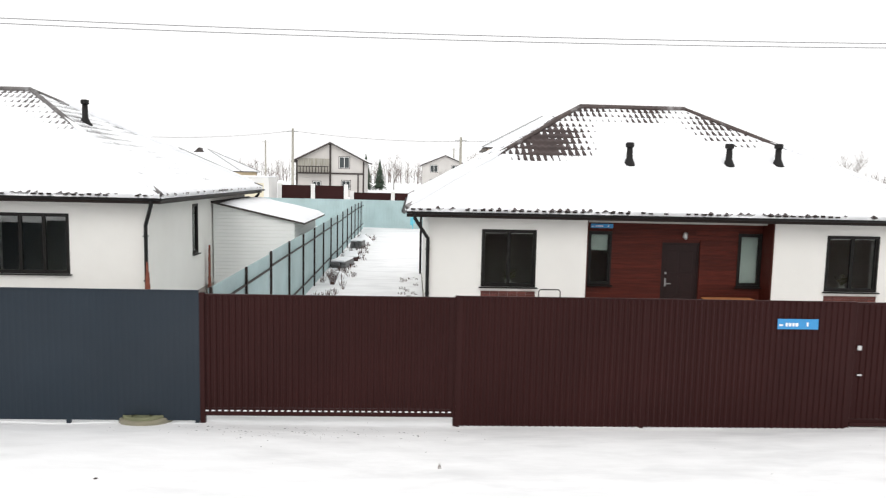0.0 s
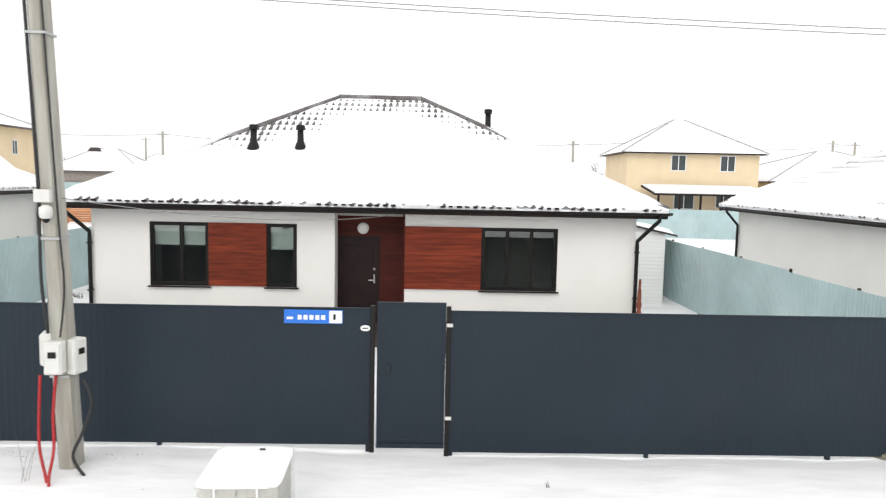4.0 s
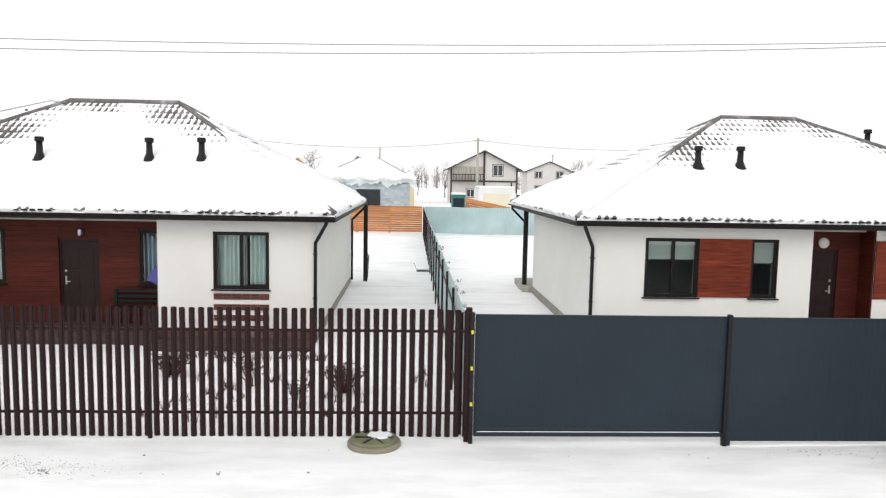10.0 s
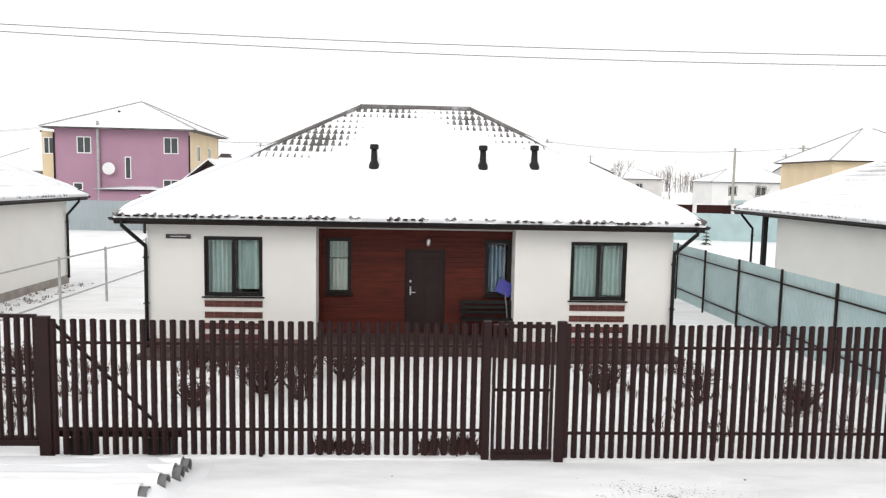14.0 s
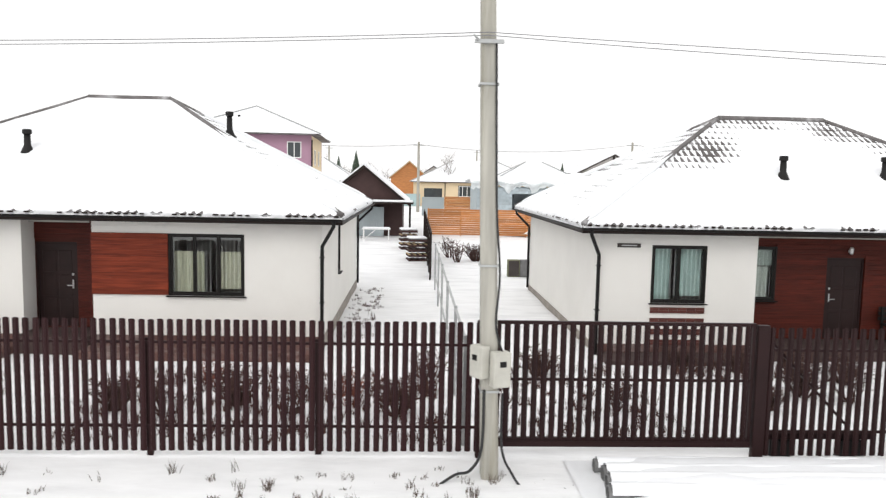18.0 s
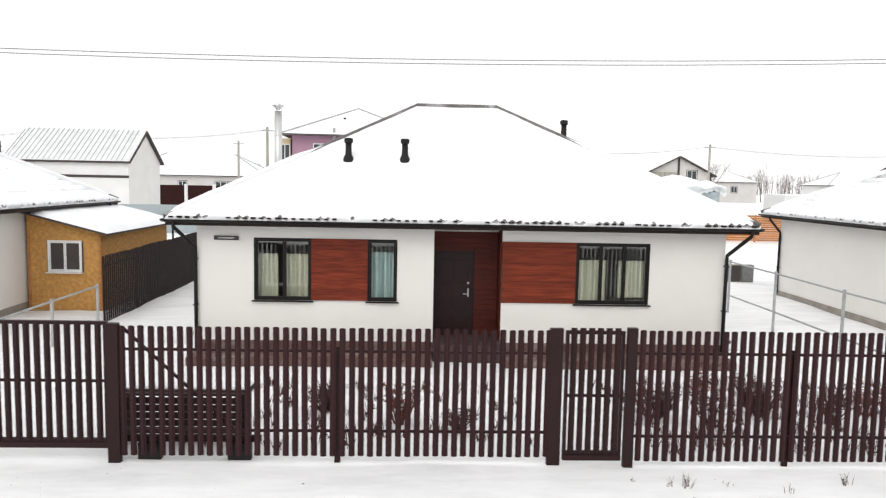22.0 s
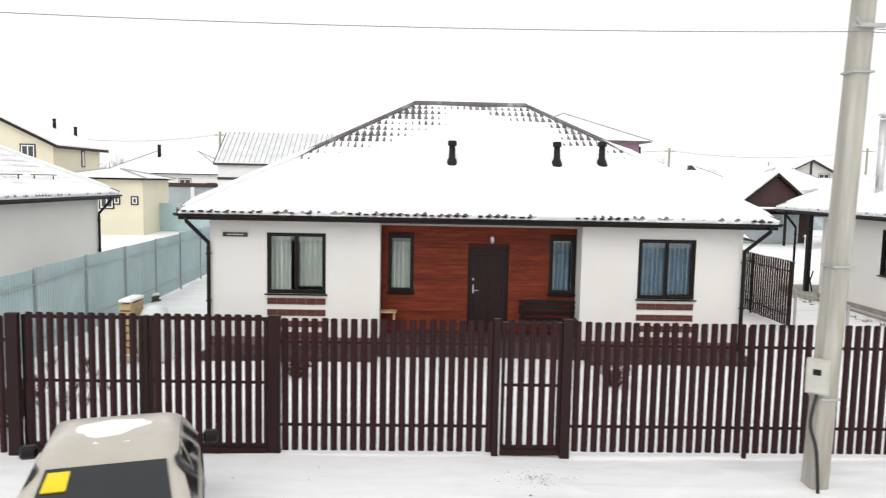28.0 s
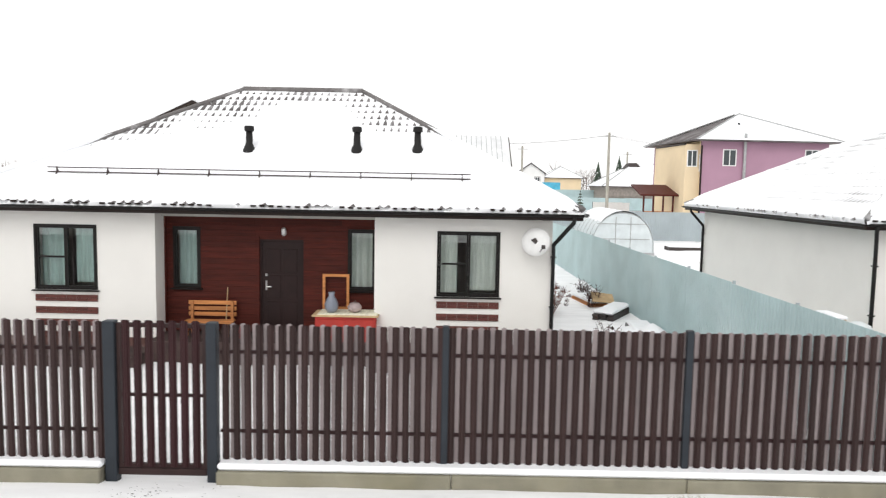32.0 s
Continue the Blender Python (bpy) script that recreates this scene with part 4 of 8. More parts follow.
PICK = "dark brown steel picket fence standing in snow"
# house A
framed_gate(-0.88, 3.16, -0.02, 0.1, 2.0, "sheet_brown", "closed brown ribbed sliding driveway gate")
sheet_fence(3.2, 9.7, -0.1, -0.09, 2.03, "sheet_brown", [3.24, 6.27, 9.66], BROWN)
agate = framed_gate(9.79, 10.85, -0.04, 0.0, 2.02, "sheet_brown", "closed brown sheet steel garden gate", name="wicket_gate", lip=False)
sheet_fence(10.9, 19.0, -0.1, -0.09, 2.03, "sheet_brown", [10.95, 13.6, 16.6], BROWN)
part("latch", Shape().box(0.03, -0.05, 1.23, 0.1, -0.02, 1.31, 0.006), M["steel"], agate, "steel latch")
part("handle", Shape().box(0.05, -0.06, 0.8, 0.13, -0.02, 0.83, 0.006), M["steel"], agate, "steel handle")
# house B
sheet_fence(-8.67, -0.9, -0.06, -0.05, 2.05, "sheet_grey", [-8.64, -5.72, -2.98, -0.95], GREY)
framed_gate(-9.735, -8.74, -0.055, 0.08, 2.17, "sheet_grey", "closed dark grey sheet steel garden gate", name="wicket_gate", lip=False)
sheet_fence(-16.16, -9.83, -0.06, 0.05, 2.07, "sheet_grey", [-16.12, -12.9, -9.86], GREY)
framed_gate(-20.28, -16.22, -0.02, 0.18, 2.08, "sheet_grey", "closed dark grey sliding driveway gate")
# house C
picket_run(-27.78, -20.34, 0.02, 0.08, 2.15, 0.142, [(-20.38, 0.1), (-25.4, 0.06), (-27.8, 0.14)], PICK)
wicket(-28.83, -27.9, 0.04, 0.14, 2.12, 0.142, "closed brown steel picket garden gate")
picket_run(-35.35, -28.89, 0.1, 0.09, 2.13, 0.142, [(-28.91, 0.12), (-32.29, 0.06), (-35.42, 0.18)], PICK)
framed_gate(-39.66, -35.53, 0.12, 0.3, 2.18, "picket", "closed brown picket sliding driveway gate", infill=0.146, bars=(1.25,))
# house D
picket_run(-47.22, -39.76, 0.12, 0.12, 2.15, 0.142, [(-39.78, 0.14), (-42.27, -0.1), (-44.82, -0.09), (-47.3, 0.15)], PICK, PICKET_WINE)
wicket(-48.3, -47.4, 0.16, 0.2, 2.12, 0.142, "closed brown steel picket garden gate")
picket_run(-54.97, -48.48, 0.18, 0.15, 2.12, 0.142, [(-48.44, 0.2), (-51.73, -0.09), (-55.04, 0.18)], PICK, PICKET_WINE)
framed_gate(-59.08, -55.13, 0.2, 0.34, 2.17, "picket", "closed brown picket sliding driveway gate", infill=0.146, bars=(1.25,))
# house E
picket_run(-68.0, -59.28, 0.22, 0.12, 2.1, 0.146, [(-59.2, 0.2), (-62.24, 0.05), (-65.32, 0.06), (-68.08, 0.15)], PICK, PICKET_PLUM)
wicket(-69.05, -68.16, 0.24, 0.14, 2.07, 0.146, "closed brown steel picket garden gate")
picket_run(-72.32, -69.15, 0.24, 0.1, 2.09, 0.146, [(-69.13, 0.1), (-72.41, 0.18)], PICK, PICKET_PLUM)
wicket(-74.21, -72.51, 0.22, 0.14, 2.09, 0.15, "closed leaf of brown picket double gate")
wicket(-76.03, -74.31, 0.2, 0.14, 2.09, 0.15, "closed leaf of brown picket double gate")
picket_run(-78.42, -76.21, 0.1, 0.08, 2.1, 0.15, [(-76.11, 0.18)], PICK, PICKET_PLUM)
# house F
WORN = "weathered brown double-sided steel picket fence above a concrete kerb"
picket_run(-87.5, -78.51, -0.06, 0.37, 2.15, 0.146, [(-78.47, 0.06), (-81.5, 0.085), (-84.61, 0.085)], WORN, PICKET_WORN, "post_blue", double=True)
framed_gate(-88.8, -87.66, -0.1, 0.26, 2.15, "picket_worn", "closed weathered picket garden gate", infill=0.14, name="wicket_gate", bars=(1.2,))
picket_run(-97.5, -88.95, -0.1, 0.37, 2.17, 0.146, [(-91.9, 0.085), (-94.9, 0.085)], WORN, PICKET_WORN, "post_blue", double=True)
for gx, gw in ((-88.88, 0.15), (-87.58, 0.13)):
    single("gate_post", Shape().box(-gw / 2, -0.06, -0.3, gw / 2, 0.08, 2.18, 0.008), M["post_blue"], (gx, -0.1, 0), "blue-grey square steel gate post", "post", "gate posts")
single("gate_post", Shape().box(-0.035, -0.03, -0.3, 0.035, 0.05, 2.1, 0.006), M["picket"], (-74.26, 0.22, 0), "brown steel post between the gate leaves", "post", "gate posts")
for gx in (-0.86, 3.2, 9.745):
    single("gate_post", Shape().box(-0.04, -0.04, -0.3, 0.04, 0.05, 2.03, 0.006), M["sheet_brown"], (gx, -0.02, 0), "brown square steel gate post", "post", "gate posts")
for gx in (-20.33, -16.2, -9.8, -8.7):
    post = single("gate_post", Shape().box(-0.034, -0.04, -0.3, 0.034, 0.05, 2.12, 0.006), M["black_trim"], (gx, -0.045, 0), "dark grey square steel gate post", "post", "gate posts")
    if gx == -8.7:
        for z in (0.45, 1.83):
            part("hinge", Shape().box(-0.03, -0.07, z, 0.06, -0.041, z + 0.05, 0.006), M["white_box"], post, "pale hinge plate")
    if gx == -20.33:
        for z in (0.62, 1.2, 1.78):
            part("reflector", Shape().box(-0.02, -0.046, z, 0.02, -0.041, z + 0.06), M["reflector"], post, "yellow reflective tape")


plq = thing("name_plate", (-9.905, -0.068, 1.79), "small oval white plate on the grey fence", "plate")
part("plate", Shape().lathe([(0.055, 0.0), (0.055, 0.006), (0.045, 0.009)], 0, 0, 18), M["sign_white"], plq).matrix_basis = pose(0, 0, 0, 90) @ Matrix.Diagonal((1.3, 0.8, 1, 1))
part("bar", Shape().box(-0.04, -0.012, -0.008, 0.04, -0.008, 0.008), M["far_dark"], plq)
single("gate_lock", Shape().box(-0.03, -0.03, 0, 0.03, 0.0, 0.12, 0.008), M["post_blue"], (-9.57, -0.062, 1.14), "dark lock case on the garden gate", "lock")


# ---------- fences between the gardens ----------
def garden_fence(p, q, z1, material, label, post_side=1, post_material="dark_brown", pitch=0.115, step=2.5, posts=True, z0=0.05):
    """A sheet fence from p to q in the plan, following the ground."""
    (xa, ya), (xb, yb) = p, q
    length = math.hypot(xb - xa, yb - ya)
    t = thing("garden_fence", (xa, ya, 0), label, "fence", "garden fences", math.degrees(math.atan2(yb - ya, xb - xa)))
    n = max(1, round(length / step))
    for k in range(n):
        a, b = k * length / n, (k + 1) * length / n
        zg = ground_z(xa + (xb - xa) * (a + b) / 2 / length, ya + (yb - ya) * (a + b) / 2 / length)
        part("sheet", sheet_shape(a, b, zg + z0, zg + z1, 0.0, pitch), M[material], t)
        if posts:
            y = 0.03 if post_side > 0 else -0.07
            part("post", Shape().box(a - 0.025, y, zg - 0.2, a + 0.025, y + 0.05, zg + z1 + 0.03), M[post_material], t)
            for z in (0.4, z1 - 0.35):
                part("rail", Shape().box(a, y + (0.0 if post_side > 0 else 0.02), zg + z, b, y + (0.03 if post_side > 0 else 0.05), zg + z + 0.04), M[post_material], t)
    return t


PALE = "pale blue-grey ribbed steel fence between gardens"
garden_fence((-0.88, 0.4), (-0.98, 38.9), 2.0, "sheet_pale", PALE, -1)
garden_fence((-20.42, 0.3), (-20.42, 42.0), 2.0, "sheet_pale", PALE, 1)
garden_fence((-78.6, 0.5), (-79.6, 41.6), 2.0, "sheet_pale", PALE, -1, post_material="sheet_slate")
garden_fence((-20.35, 42.1), (30.0, 36.0), 2.0, "sheet_pale", "pale blue-grey ribbed steel fence behind the gardens", posts=False)
garden_fence((-59.5, 40.9), (-43.0, 41.1), 2.15, "sheet_slate", "slate grey sheet fence behind the garden", posts=False)
garden_fence((-104.0, 41.6), (-79.7, 41.8), 2.05, "sheet_pale", "pale ribbed steel fence behind the gardens", posts=False)
garden_fence((-79.5, 41.7), (-59.7, 41.0), 2.05, "sheet_slate", "slate grey sheet fence behind the garden", posts=False)


def garden_pickets(x, y0, y1, h, label):
    """Upright dark pickets on two rails from front to back of a plot."""
    t = thing("garden_fence", (x, y0, 0), label, "fence", "garden fences")
    n = round((y1 - y0) / 0.145)
    for k in range(n):
        y = (k + 0.5) * (y1 - y0) / n
        ob = new("picket", PICKET_SIDE)
        ob.parent = t
        ob.matrix_basis = Matrix.LocRotScale((0, y, ground_z(x, y0 + y) + 0.04), Euler((0, 0, math.pi / 2)), (1, 1, h))
    m = round((y1 - y0) / 2.5)
    for k in range(m):
        a, b = k * (y1 - y0) / m, (k + 1) * (y1 - y0) / m
        g = ground_z(x, y0 + (a + b) / 2)
        part("post", Shape().box(-0.075, a - 0.025, g - 0.2, -0.02, a + 0.025, g + h), M["dark_brown"], t)
        for z in (0.35, h - 0.3):
            part("rail", Shape().box(-0.055, a, g + z, -0.02, b, g + z + 0.04), M["dark_brown"], t)


PICKET_SIDE = picket_shape(0.1, 1.0).mesh("picket", M["dark_brown"])
garden_pickets(-40.1, 19.4, 41.8, 2.0, "dark brown steel picket fence between gardens")
garden_pickets(-59.42, 10.3, 37.4, 1.93, "dark brown steel picket fence between gardens")


# ---------- street poles, wires and cabinets ----------
def meter_box(parent_name, at, turn, w=0.28, h=0.5, label="pale grey plastic electricity meter box on the pole"):
    t = thing("meter_box", at, label, "meter box", "meter boxes", turn)
    shell = M["white_box"] if at[0] > -20 else M["beige_box"]
    part("case", Shape().box(-w / 2, -0.09, 0, w / 2, 0.07, h, 0.012), shell, t)
    part("lid", Shape().box(-w / 2 + 0.02, -0.105, 0.02, w / 2 - 0.02, -0.09, h - 0.02, 0.005), shell, t)
    part("dial_window", Shape().box(-0.05, -0.112, h - 0.2, 0.05, -0.104, h - 0.12, 0.003), M["black_trim"], t)
    return t


def street_pole(x, y, lean, label, height=9.6, half=0.16, tip=0.0):
    t = thing("utility_pole", (x, y, 0), label, "pole", "street poles")
    s = Shape()
    for k, z in enumerate((-0.4, 2.0, 4.5, 7.0, height)):
        w = half - 0.0038 * z
        d = 0.12 - 0.002 * z
        o, f = lean * z, tip * z
        s.v += [(o - w, f - d, z), (o - w * 0.7, f - d - 0.03, z), (o + w * 0.7, f - d - 0.03, z), (o + w, f - d, z), (o + w, f + d, z), (o - w, f + d, z)]
    for k in range(4):
        s.f += [(6 * k + i, 6 * k + (i + 1) % 6, 6 * k + 6 + (i + 1) % 6, 6 * k + 6 + i) for i in range(6)]
    s.f += [(24, 25, 26, 27, 28, 29)]
    part("shaft", s, M["concrete"], t, "weathered concrete shaft")
    for z in (1.3, 3.1, 5.6):
        o, f = lean * z, tip * z
        part("clamp", Shape().box(o - half - 0.01, f - 0.165, z, o + half + 0.01, f + 0.13, z + 0.03), M["galv"], t)
    f = tip * 6.2
    part("bracket", Shape().box(lean * 6.2 - 0.2, f - 0.2, 6.15, lean * 6.2 + 0.2, f - 0.15, 6.2).tube([(lean * 6.2 - 0.14, f - 0.2, 6.18), (lean * 6.2 - 0.22, f - 0.26, 6.24)], 0.015, 6), M["galv"], t)
    return t


def cable(points, r, material, name, label, category="cable", sides=6, smooth_steps=5, tip=0.0):
    """A cable through the given points, rounded at its bends."""
    pts = [Vector((x, y + tip * z, z)) for x, y, z in points]
    out = []
    for i in range(len(pts) - 1):
        p0, p1, p2, p3 = pts[max(i - 1, 0)], pts[i], pts[i + 1], pts[min(i + 2, len(pts) - 1)]
        for k in range(smooth_steps):
            u = k / smooth_steps
            out.append(0.5 * (2 * p1 + (p2 - p0) * u + (2 * p0 - 5 * p1 + 4 * p2 - p3) * u * u + (3 * p1 - p0 - 3 * p2 + p3) * u ** 3))
    out.append(pts[-1])
    o = pts[0]
    return single(name, Shape().tube([p - o for p in out], r, sides), M[material], tuple(o), label, category, smooth=True)


P1, P2, P3 = (-13.745, -0.88), (-39.7, -0.55), (-64.78, -0.74)
street_pole(*P1, -0.008, "grey concrete utility pole with meter boxes in snow", half=0.115, tip=-0.06)
street_pole(*P2, -0.027, "grey concrete utility pole beside the picket gate", half=0.125)
street_pole(*P3, 0.008, "grey concrete utility pole with a meter box and cables", half=0.13, tip=-0.04)
street_pole(-97.0, -1.4, 0.0, "grey concrete utility pole by the street")
street_pole(15.0, -1.2, 0.0, "grey concrete utility pole by the street")
meter_box("", (P1[0] - 0.17, P1[1] - 0.14, 1.46), -72, 0.24, 0.42)
meter_box("", (P1[0] - 0.02, P1[1] - 0.31, 1.38), 5, 0.22, 0.42)
meter_box("", (P1[0] + 0.14, P1[1] - 0.12, 1.34), 72, 0.22, 0.46)
meter_box("", (P2[0] - 0.18, P2[1] - 0.12, 1.52), -55, 0.26, 0.46)
meter_box("", (P2[0] + 0.09, P2[1] - 0.24, 1.42), 18, 0.26, 0.5)
meter_box("", (P3[0] - 0.16, P3[1] - 0.18, 1.4), -35, 0.28, 0.46)
for a, b in ((-0.1, 0), (0.1, 0.1)):
    cable([(P1[0] - 0.14 + a, P1[1] - 0.27, 1.34), (P1[0] - 0.15 + a * 0.9, P1[1] - 0.33, 0.85), (P1[0] - 0.12 + a * 0.9, P1[1] - 0.4, 0.42), (P1[0] - 0.05 + a * 0.5, P1[1] - 0.5 - b, 0.12), (P1[0] + 0.02 + a * 0.3, P1[1] - 0.6 - b, -0.05)], 0.021, "red_hose", "cable_duct", "red corrugated cable duct running into the snow", "cable duct")
cable([(P1[0] + 0.24, P1[1] - 0.12, 1.25), (P1[0] + 0.36, P1[1] - 0.16, 0.95), (P1[0] + 0.24, P1[1] - 0.2, 0.55), (P1[0] + 0.14, P1[1] - 0.26, 0.25), (P1[0] + 0.36, P1[1] - 0.35, -0.02)], 0.022, "black_cable", "cable", "black cable drooping from the meter box")
cable([(P1[0] - 0.155, P1[1] - 0.14, 6.15), (P1[0] - 0.135, P1[1] - 0.15, 4.6), (P1[0] - 0.13, P1[1] - 0.15, 3.6), (P1[0] - 0.16, P1[1] - 0.16, 2.6), (P1[0] - 0.1, P1[1] - 0.2, 1.9)], 0.022, "black_cable", "cable", "black cable strapped down the pole", tip=-0.06)
cable([(P1[0] + 0.05, P1[1] - 0.14, 6.2), (P1[0] + 0.09, P1[1] - 0.14, 3.4), (P1[0] + 0.12, P1[1] - 0.16, 2.5), (P1[0] + 0.05, P1[1] - 0.2, 1.85)], 0.014, "black_cable", "cable", "thin black cable strapped down the pole", tip=-0.06)
cable([(P2[0] - 0.07, P2[1] - 0.17, 6.2), (P2[0] - 0.01, P2[1] - 0.17, 4.0), (P2[0] + 0.06, P2[1] - 0.17, 3.0), (P2[0] + 0.02, P2[1] - 0.2, 2.3), (P2[0] + 0.12, P2[1] - 0.22, 1.9)], 0.016, "black_cable", "cable", "black cable wound down the pole")
cable([(P2[0] - 0.12, P2[1] - 0.17, 1.35), (P2[0] - 0.14, P2[1] - 0.2, 0.5), (P2[0] - 0.3, P2[1] - 0.25, 0.2), (P2[0] - 0.5, P2[1] - 0.2, 0.12), (P2[0] - 0.75, P2[1] - 0.3, 0.0)], 0.022, "black_cable", "cable", "black cable lying on the snow by the pole")
cable([(P2[0] + 0.14, P2[1] - 0.17, 1.3), (P2[0] + 0.15, P2[1] - 0.2, 0.5), (P2[0] + 0.3, P2[1] - 0.25, 0.15), (P2[0] + 0.42, P2[1] - 0.3, -0.02)], 0.018, "black_cable", "cable", "black cable running into the snow")
cable([(P3[0] + 0.15, P3[1] - 0.17, 6.0), (P3[0] + 0.12, P3[1] - 0.17, 4.2), (P3[0] - 0.02, P3[1] - 0.18, 3.4), (P3[0] + 0.06, P3[1] - 0.18, 2.2), (P3[0] - 0.05, P3[1] - 0.2, 1.5)], 0.016, "black_cable", "cable", "black cable wound down the pole")
cable([(P3[0] - 0.18, P3[1] - 0.22, 1.38), (P3[0] - 0.26, P3[1] - 0.26, 1.0), (P3[0] - 0.14, P3[1] - 0.24, 0.6), (P3[0] - 0.08, P3[1] - 0.25, -0.05)], 0.025, "black_cable", "cable", "black cable down to the snow")
cam_t = thing("security_camera", (P1[0] - 0.05, P1[1] - 0.4, 3.45), "small white dome security camera on the pole", "camera")
part("bracket", Shape().box(-0.1, -0.06, 0.12, 0.1, 0.04, 0.28, 0.01), M["white_box"], cam_t)
part("dome", Shape().lathe([(0.03, -0.09), (0.07, -0.06), (0.08, 0.0), (0.075, 0.06), (0.03, 0.09)], 0.05, -0.06, 12), M["white_box"], cam_t, smooth=True)
part("lens", Shape().lathe([(0.02, -0.13), (0.045, -0.1), (0.05, -0.06)], 0.05, -0.06, 10), M["black_trim"], cam_t)


def span(p, q, sag, r=0.0065, name="overhead_wire", label="thin grey overhead wire along the street"):
    p, q = Vector(p), Vector(q)
    pts = [p + (q - p) * k / 24 - Vector((0, 0, sag * 4 * (k / 24) * (1 - k / 24))) for k in range(25)]
    single(name, Shape().tube([w - p for w in pts], r, 5), M["wire"], tuple(p), label, "wire", "overhead wires", smooth=True)


ends = [(15.0, -1.4, 6.04), (P1[0] - 0.05, P1[1] - 0.52, 6.17), (P2[0] - 0.17, P2[1] - 0.2, 6.25), (P3[0] + 0.05, P3[1] - 0.44, 6.09), (-97.0, -1.6, 7.5)]
for k, (a, b) in enumerate(zip(ends, ends[1:])):
    span(a, b, (0.316, 0.38, 0.355, 0.62)[k])
    if k < 3:
        span((a[0], a[1], a[2] + 0.04), (b[0], b[1], b[2] + 0.04), (0.285, 0.29, 0.34)[k])
span((P1[0] + 0.08, P1[1] - 0.22, 3.62), (-9.9, 5.9, 3.1), 0.18, 0.006, "service_wire", "thin pale service wire from pole to eaves")


# ---------- things on the snow along the street ----------
def block_pallet():
    t = thing("block_pallet", (-10.98, -2.62, -0.02), "film-wrapped pallet of grey concrete blocks under snow", "pallet", turn=2)
    t.scale = (0.87, 0.98, 0.86)
    for k in range(3):
        part("pallet_foot", Shape().box(-0.48 + 0.38 * k, -0.55, 0.03, -0.36 + 0.38 * k, 0.55, 0.12, 0.01), M["wood_raw"], t)
    for k in range(5):
        part("pallet_slat", Shape().box(-0.5, -0.56 + 0.245 * k, 0.12, 0.5, -0.42 + 0.245 * k, 0.142, 0.004), M["wood_raw"], t)
    for r in range(4):
        for i in range(2):
            for j in range(3):
                ob = new("block", BLOCK)
                ob.parent = t
                ob.location = (-0.46 + 0.465 * i, -0.55 + 0.37 * j, 0.145 + 0.19 * r)
    w = Shape()
    ringp = [(-0.49, -0.57), (0.0, -0.585), (0.49, -0.57), (0.5, 0.0), (0.49, 0.58), (0.0, 0.59), (-0.49, 0.58), (-0.505, 0.0)]
    for z, s in ((0.15, 1.0), (0.35, 1.012), (0.6, 1.0), (0.8, 1.01), (0.92, 0.99)):
        w.v += [(x * s, y * s, z) for x, y in ringp]
    w.f = [(8 * k + i, 8 * k + (i + 1) % 8, 8 * k + 8 + (i + 1) % 8, 8 * k + 8 + i) for k in range(4) for i in range(8)]
    part("wrapping", w, M["wrap"], t, "clear stretch film")
    for x in (-0.25, 0.25):
        part("strap", Shape().box(x - 0.01, -0.6, 0.15, x + 0.01, -0.592, 0.93), M["sign_white"], t)
    s = Shape()
    n = 9
    for j in range(n):
        for i in range(n):
            u, v = i / (n - 1) * 2 - 1, j / (n - 1) * 2 - 1
            e = max(abs(u), abs(v))
            s.v.append((u * (0.51 - 0.04 * abs(v) ** 6), v * (0.6 - 0.04 * abs(u) ** 6), 0.915 + 0.07 * (1 - e ** 5) + 0.012 * wobble(u, v, 2.0, 3)))
    s.f = [(j * n + i, j * n + i + 1, (j + 1) * n + i + 1, (j + 1) * n + i) for j in range(n - 1) for i in range(n - 1)]
    part("snow_cap", s, M["roof_snow"], t, "cap of snow", True)
    part("loose_stone", Shape().box(0.08, 0.32, 0.975, 0.16, 0.36, 1.0, 0.01), M["far_dark"], t)


M["block_pale"] = mat("block_pale", (0.4, 0.39, 0.35), 0.9, vary=0.12, scale=3, bump=0.3, each=0.1)
M["wrap"] = mat("wrap", (0.84, 0.84, 0.8), 0.22, vary=0.06, scale=5, bump=0.5, bump_scale=9)
M["wrap"].node_tree.nodes["Principled BSDF"].inputs["Alpha"].default_value = 0.3
BLOCK = Shape().box(0, 0, 0, 0.45, 0.36, 0.185, 0.008).mesh("block", M["block_pale"])
block_pallet()


def well_cover(x, y, label):
    t = thing("well_cover", (x, y, -0.04 if x < -10 else -0.15), label, "well cover", "well covers")
    part("concrete_ring", Shape().lathe([(0.42, -0.1), (0.42, 0.12), (0.4, 0.14), (0.33, 0.145)], 0, 0, 28), M["kerb"], t)
    part("lid", Shape().lathe([(0.37, 0.14), (0.37, 0.175), (0.35, 0.19), (0.34, 0.18), (0.1, 0.185), (0.02, 0.19)], 0, 0, 28), M["well_green"], t, "faded green plastic lid")
    s = Shape()
    for k in range(6):
        a = k * math.pi / 3
        s.box(-0.3, -0.01, 0.183, 0.3, 0.01, 0.197)
        for i in range(len(s.v) - 8, len(s.v)):
            px, py, pz = s.v[i]
            s.v[i] = (px * math.cos(a) - py * math.sin(a), px * math.sin(a) + py * math.cos(a), pz)
    part("rib", s, M["well_green"], t)
    part("snow_patch", Shape().lathe([(0.2, 0.183), (0.17, 0.2), (0.06, 0.207)], 0.08, 0.12, 14), M["roof_snow"], t)
    return t


well_cover(-21.85, -0.2, "round green plastic well cover on a concrete ring")
well_cover(-1.8, 0.12, "round green well cover half hidden under the fence")

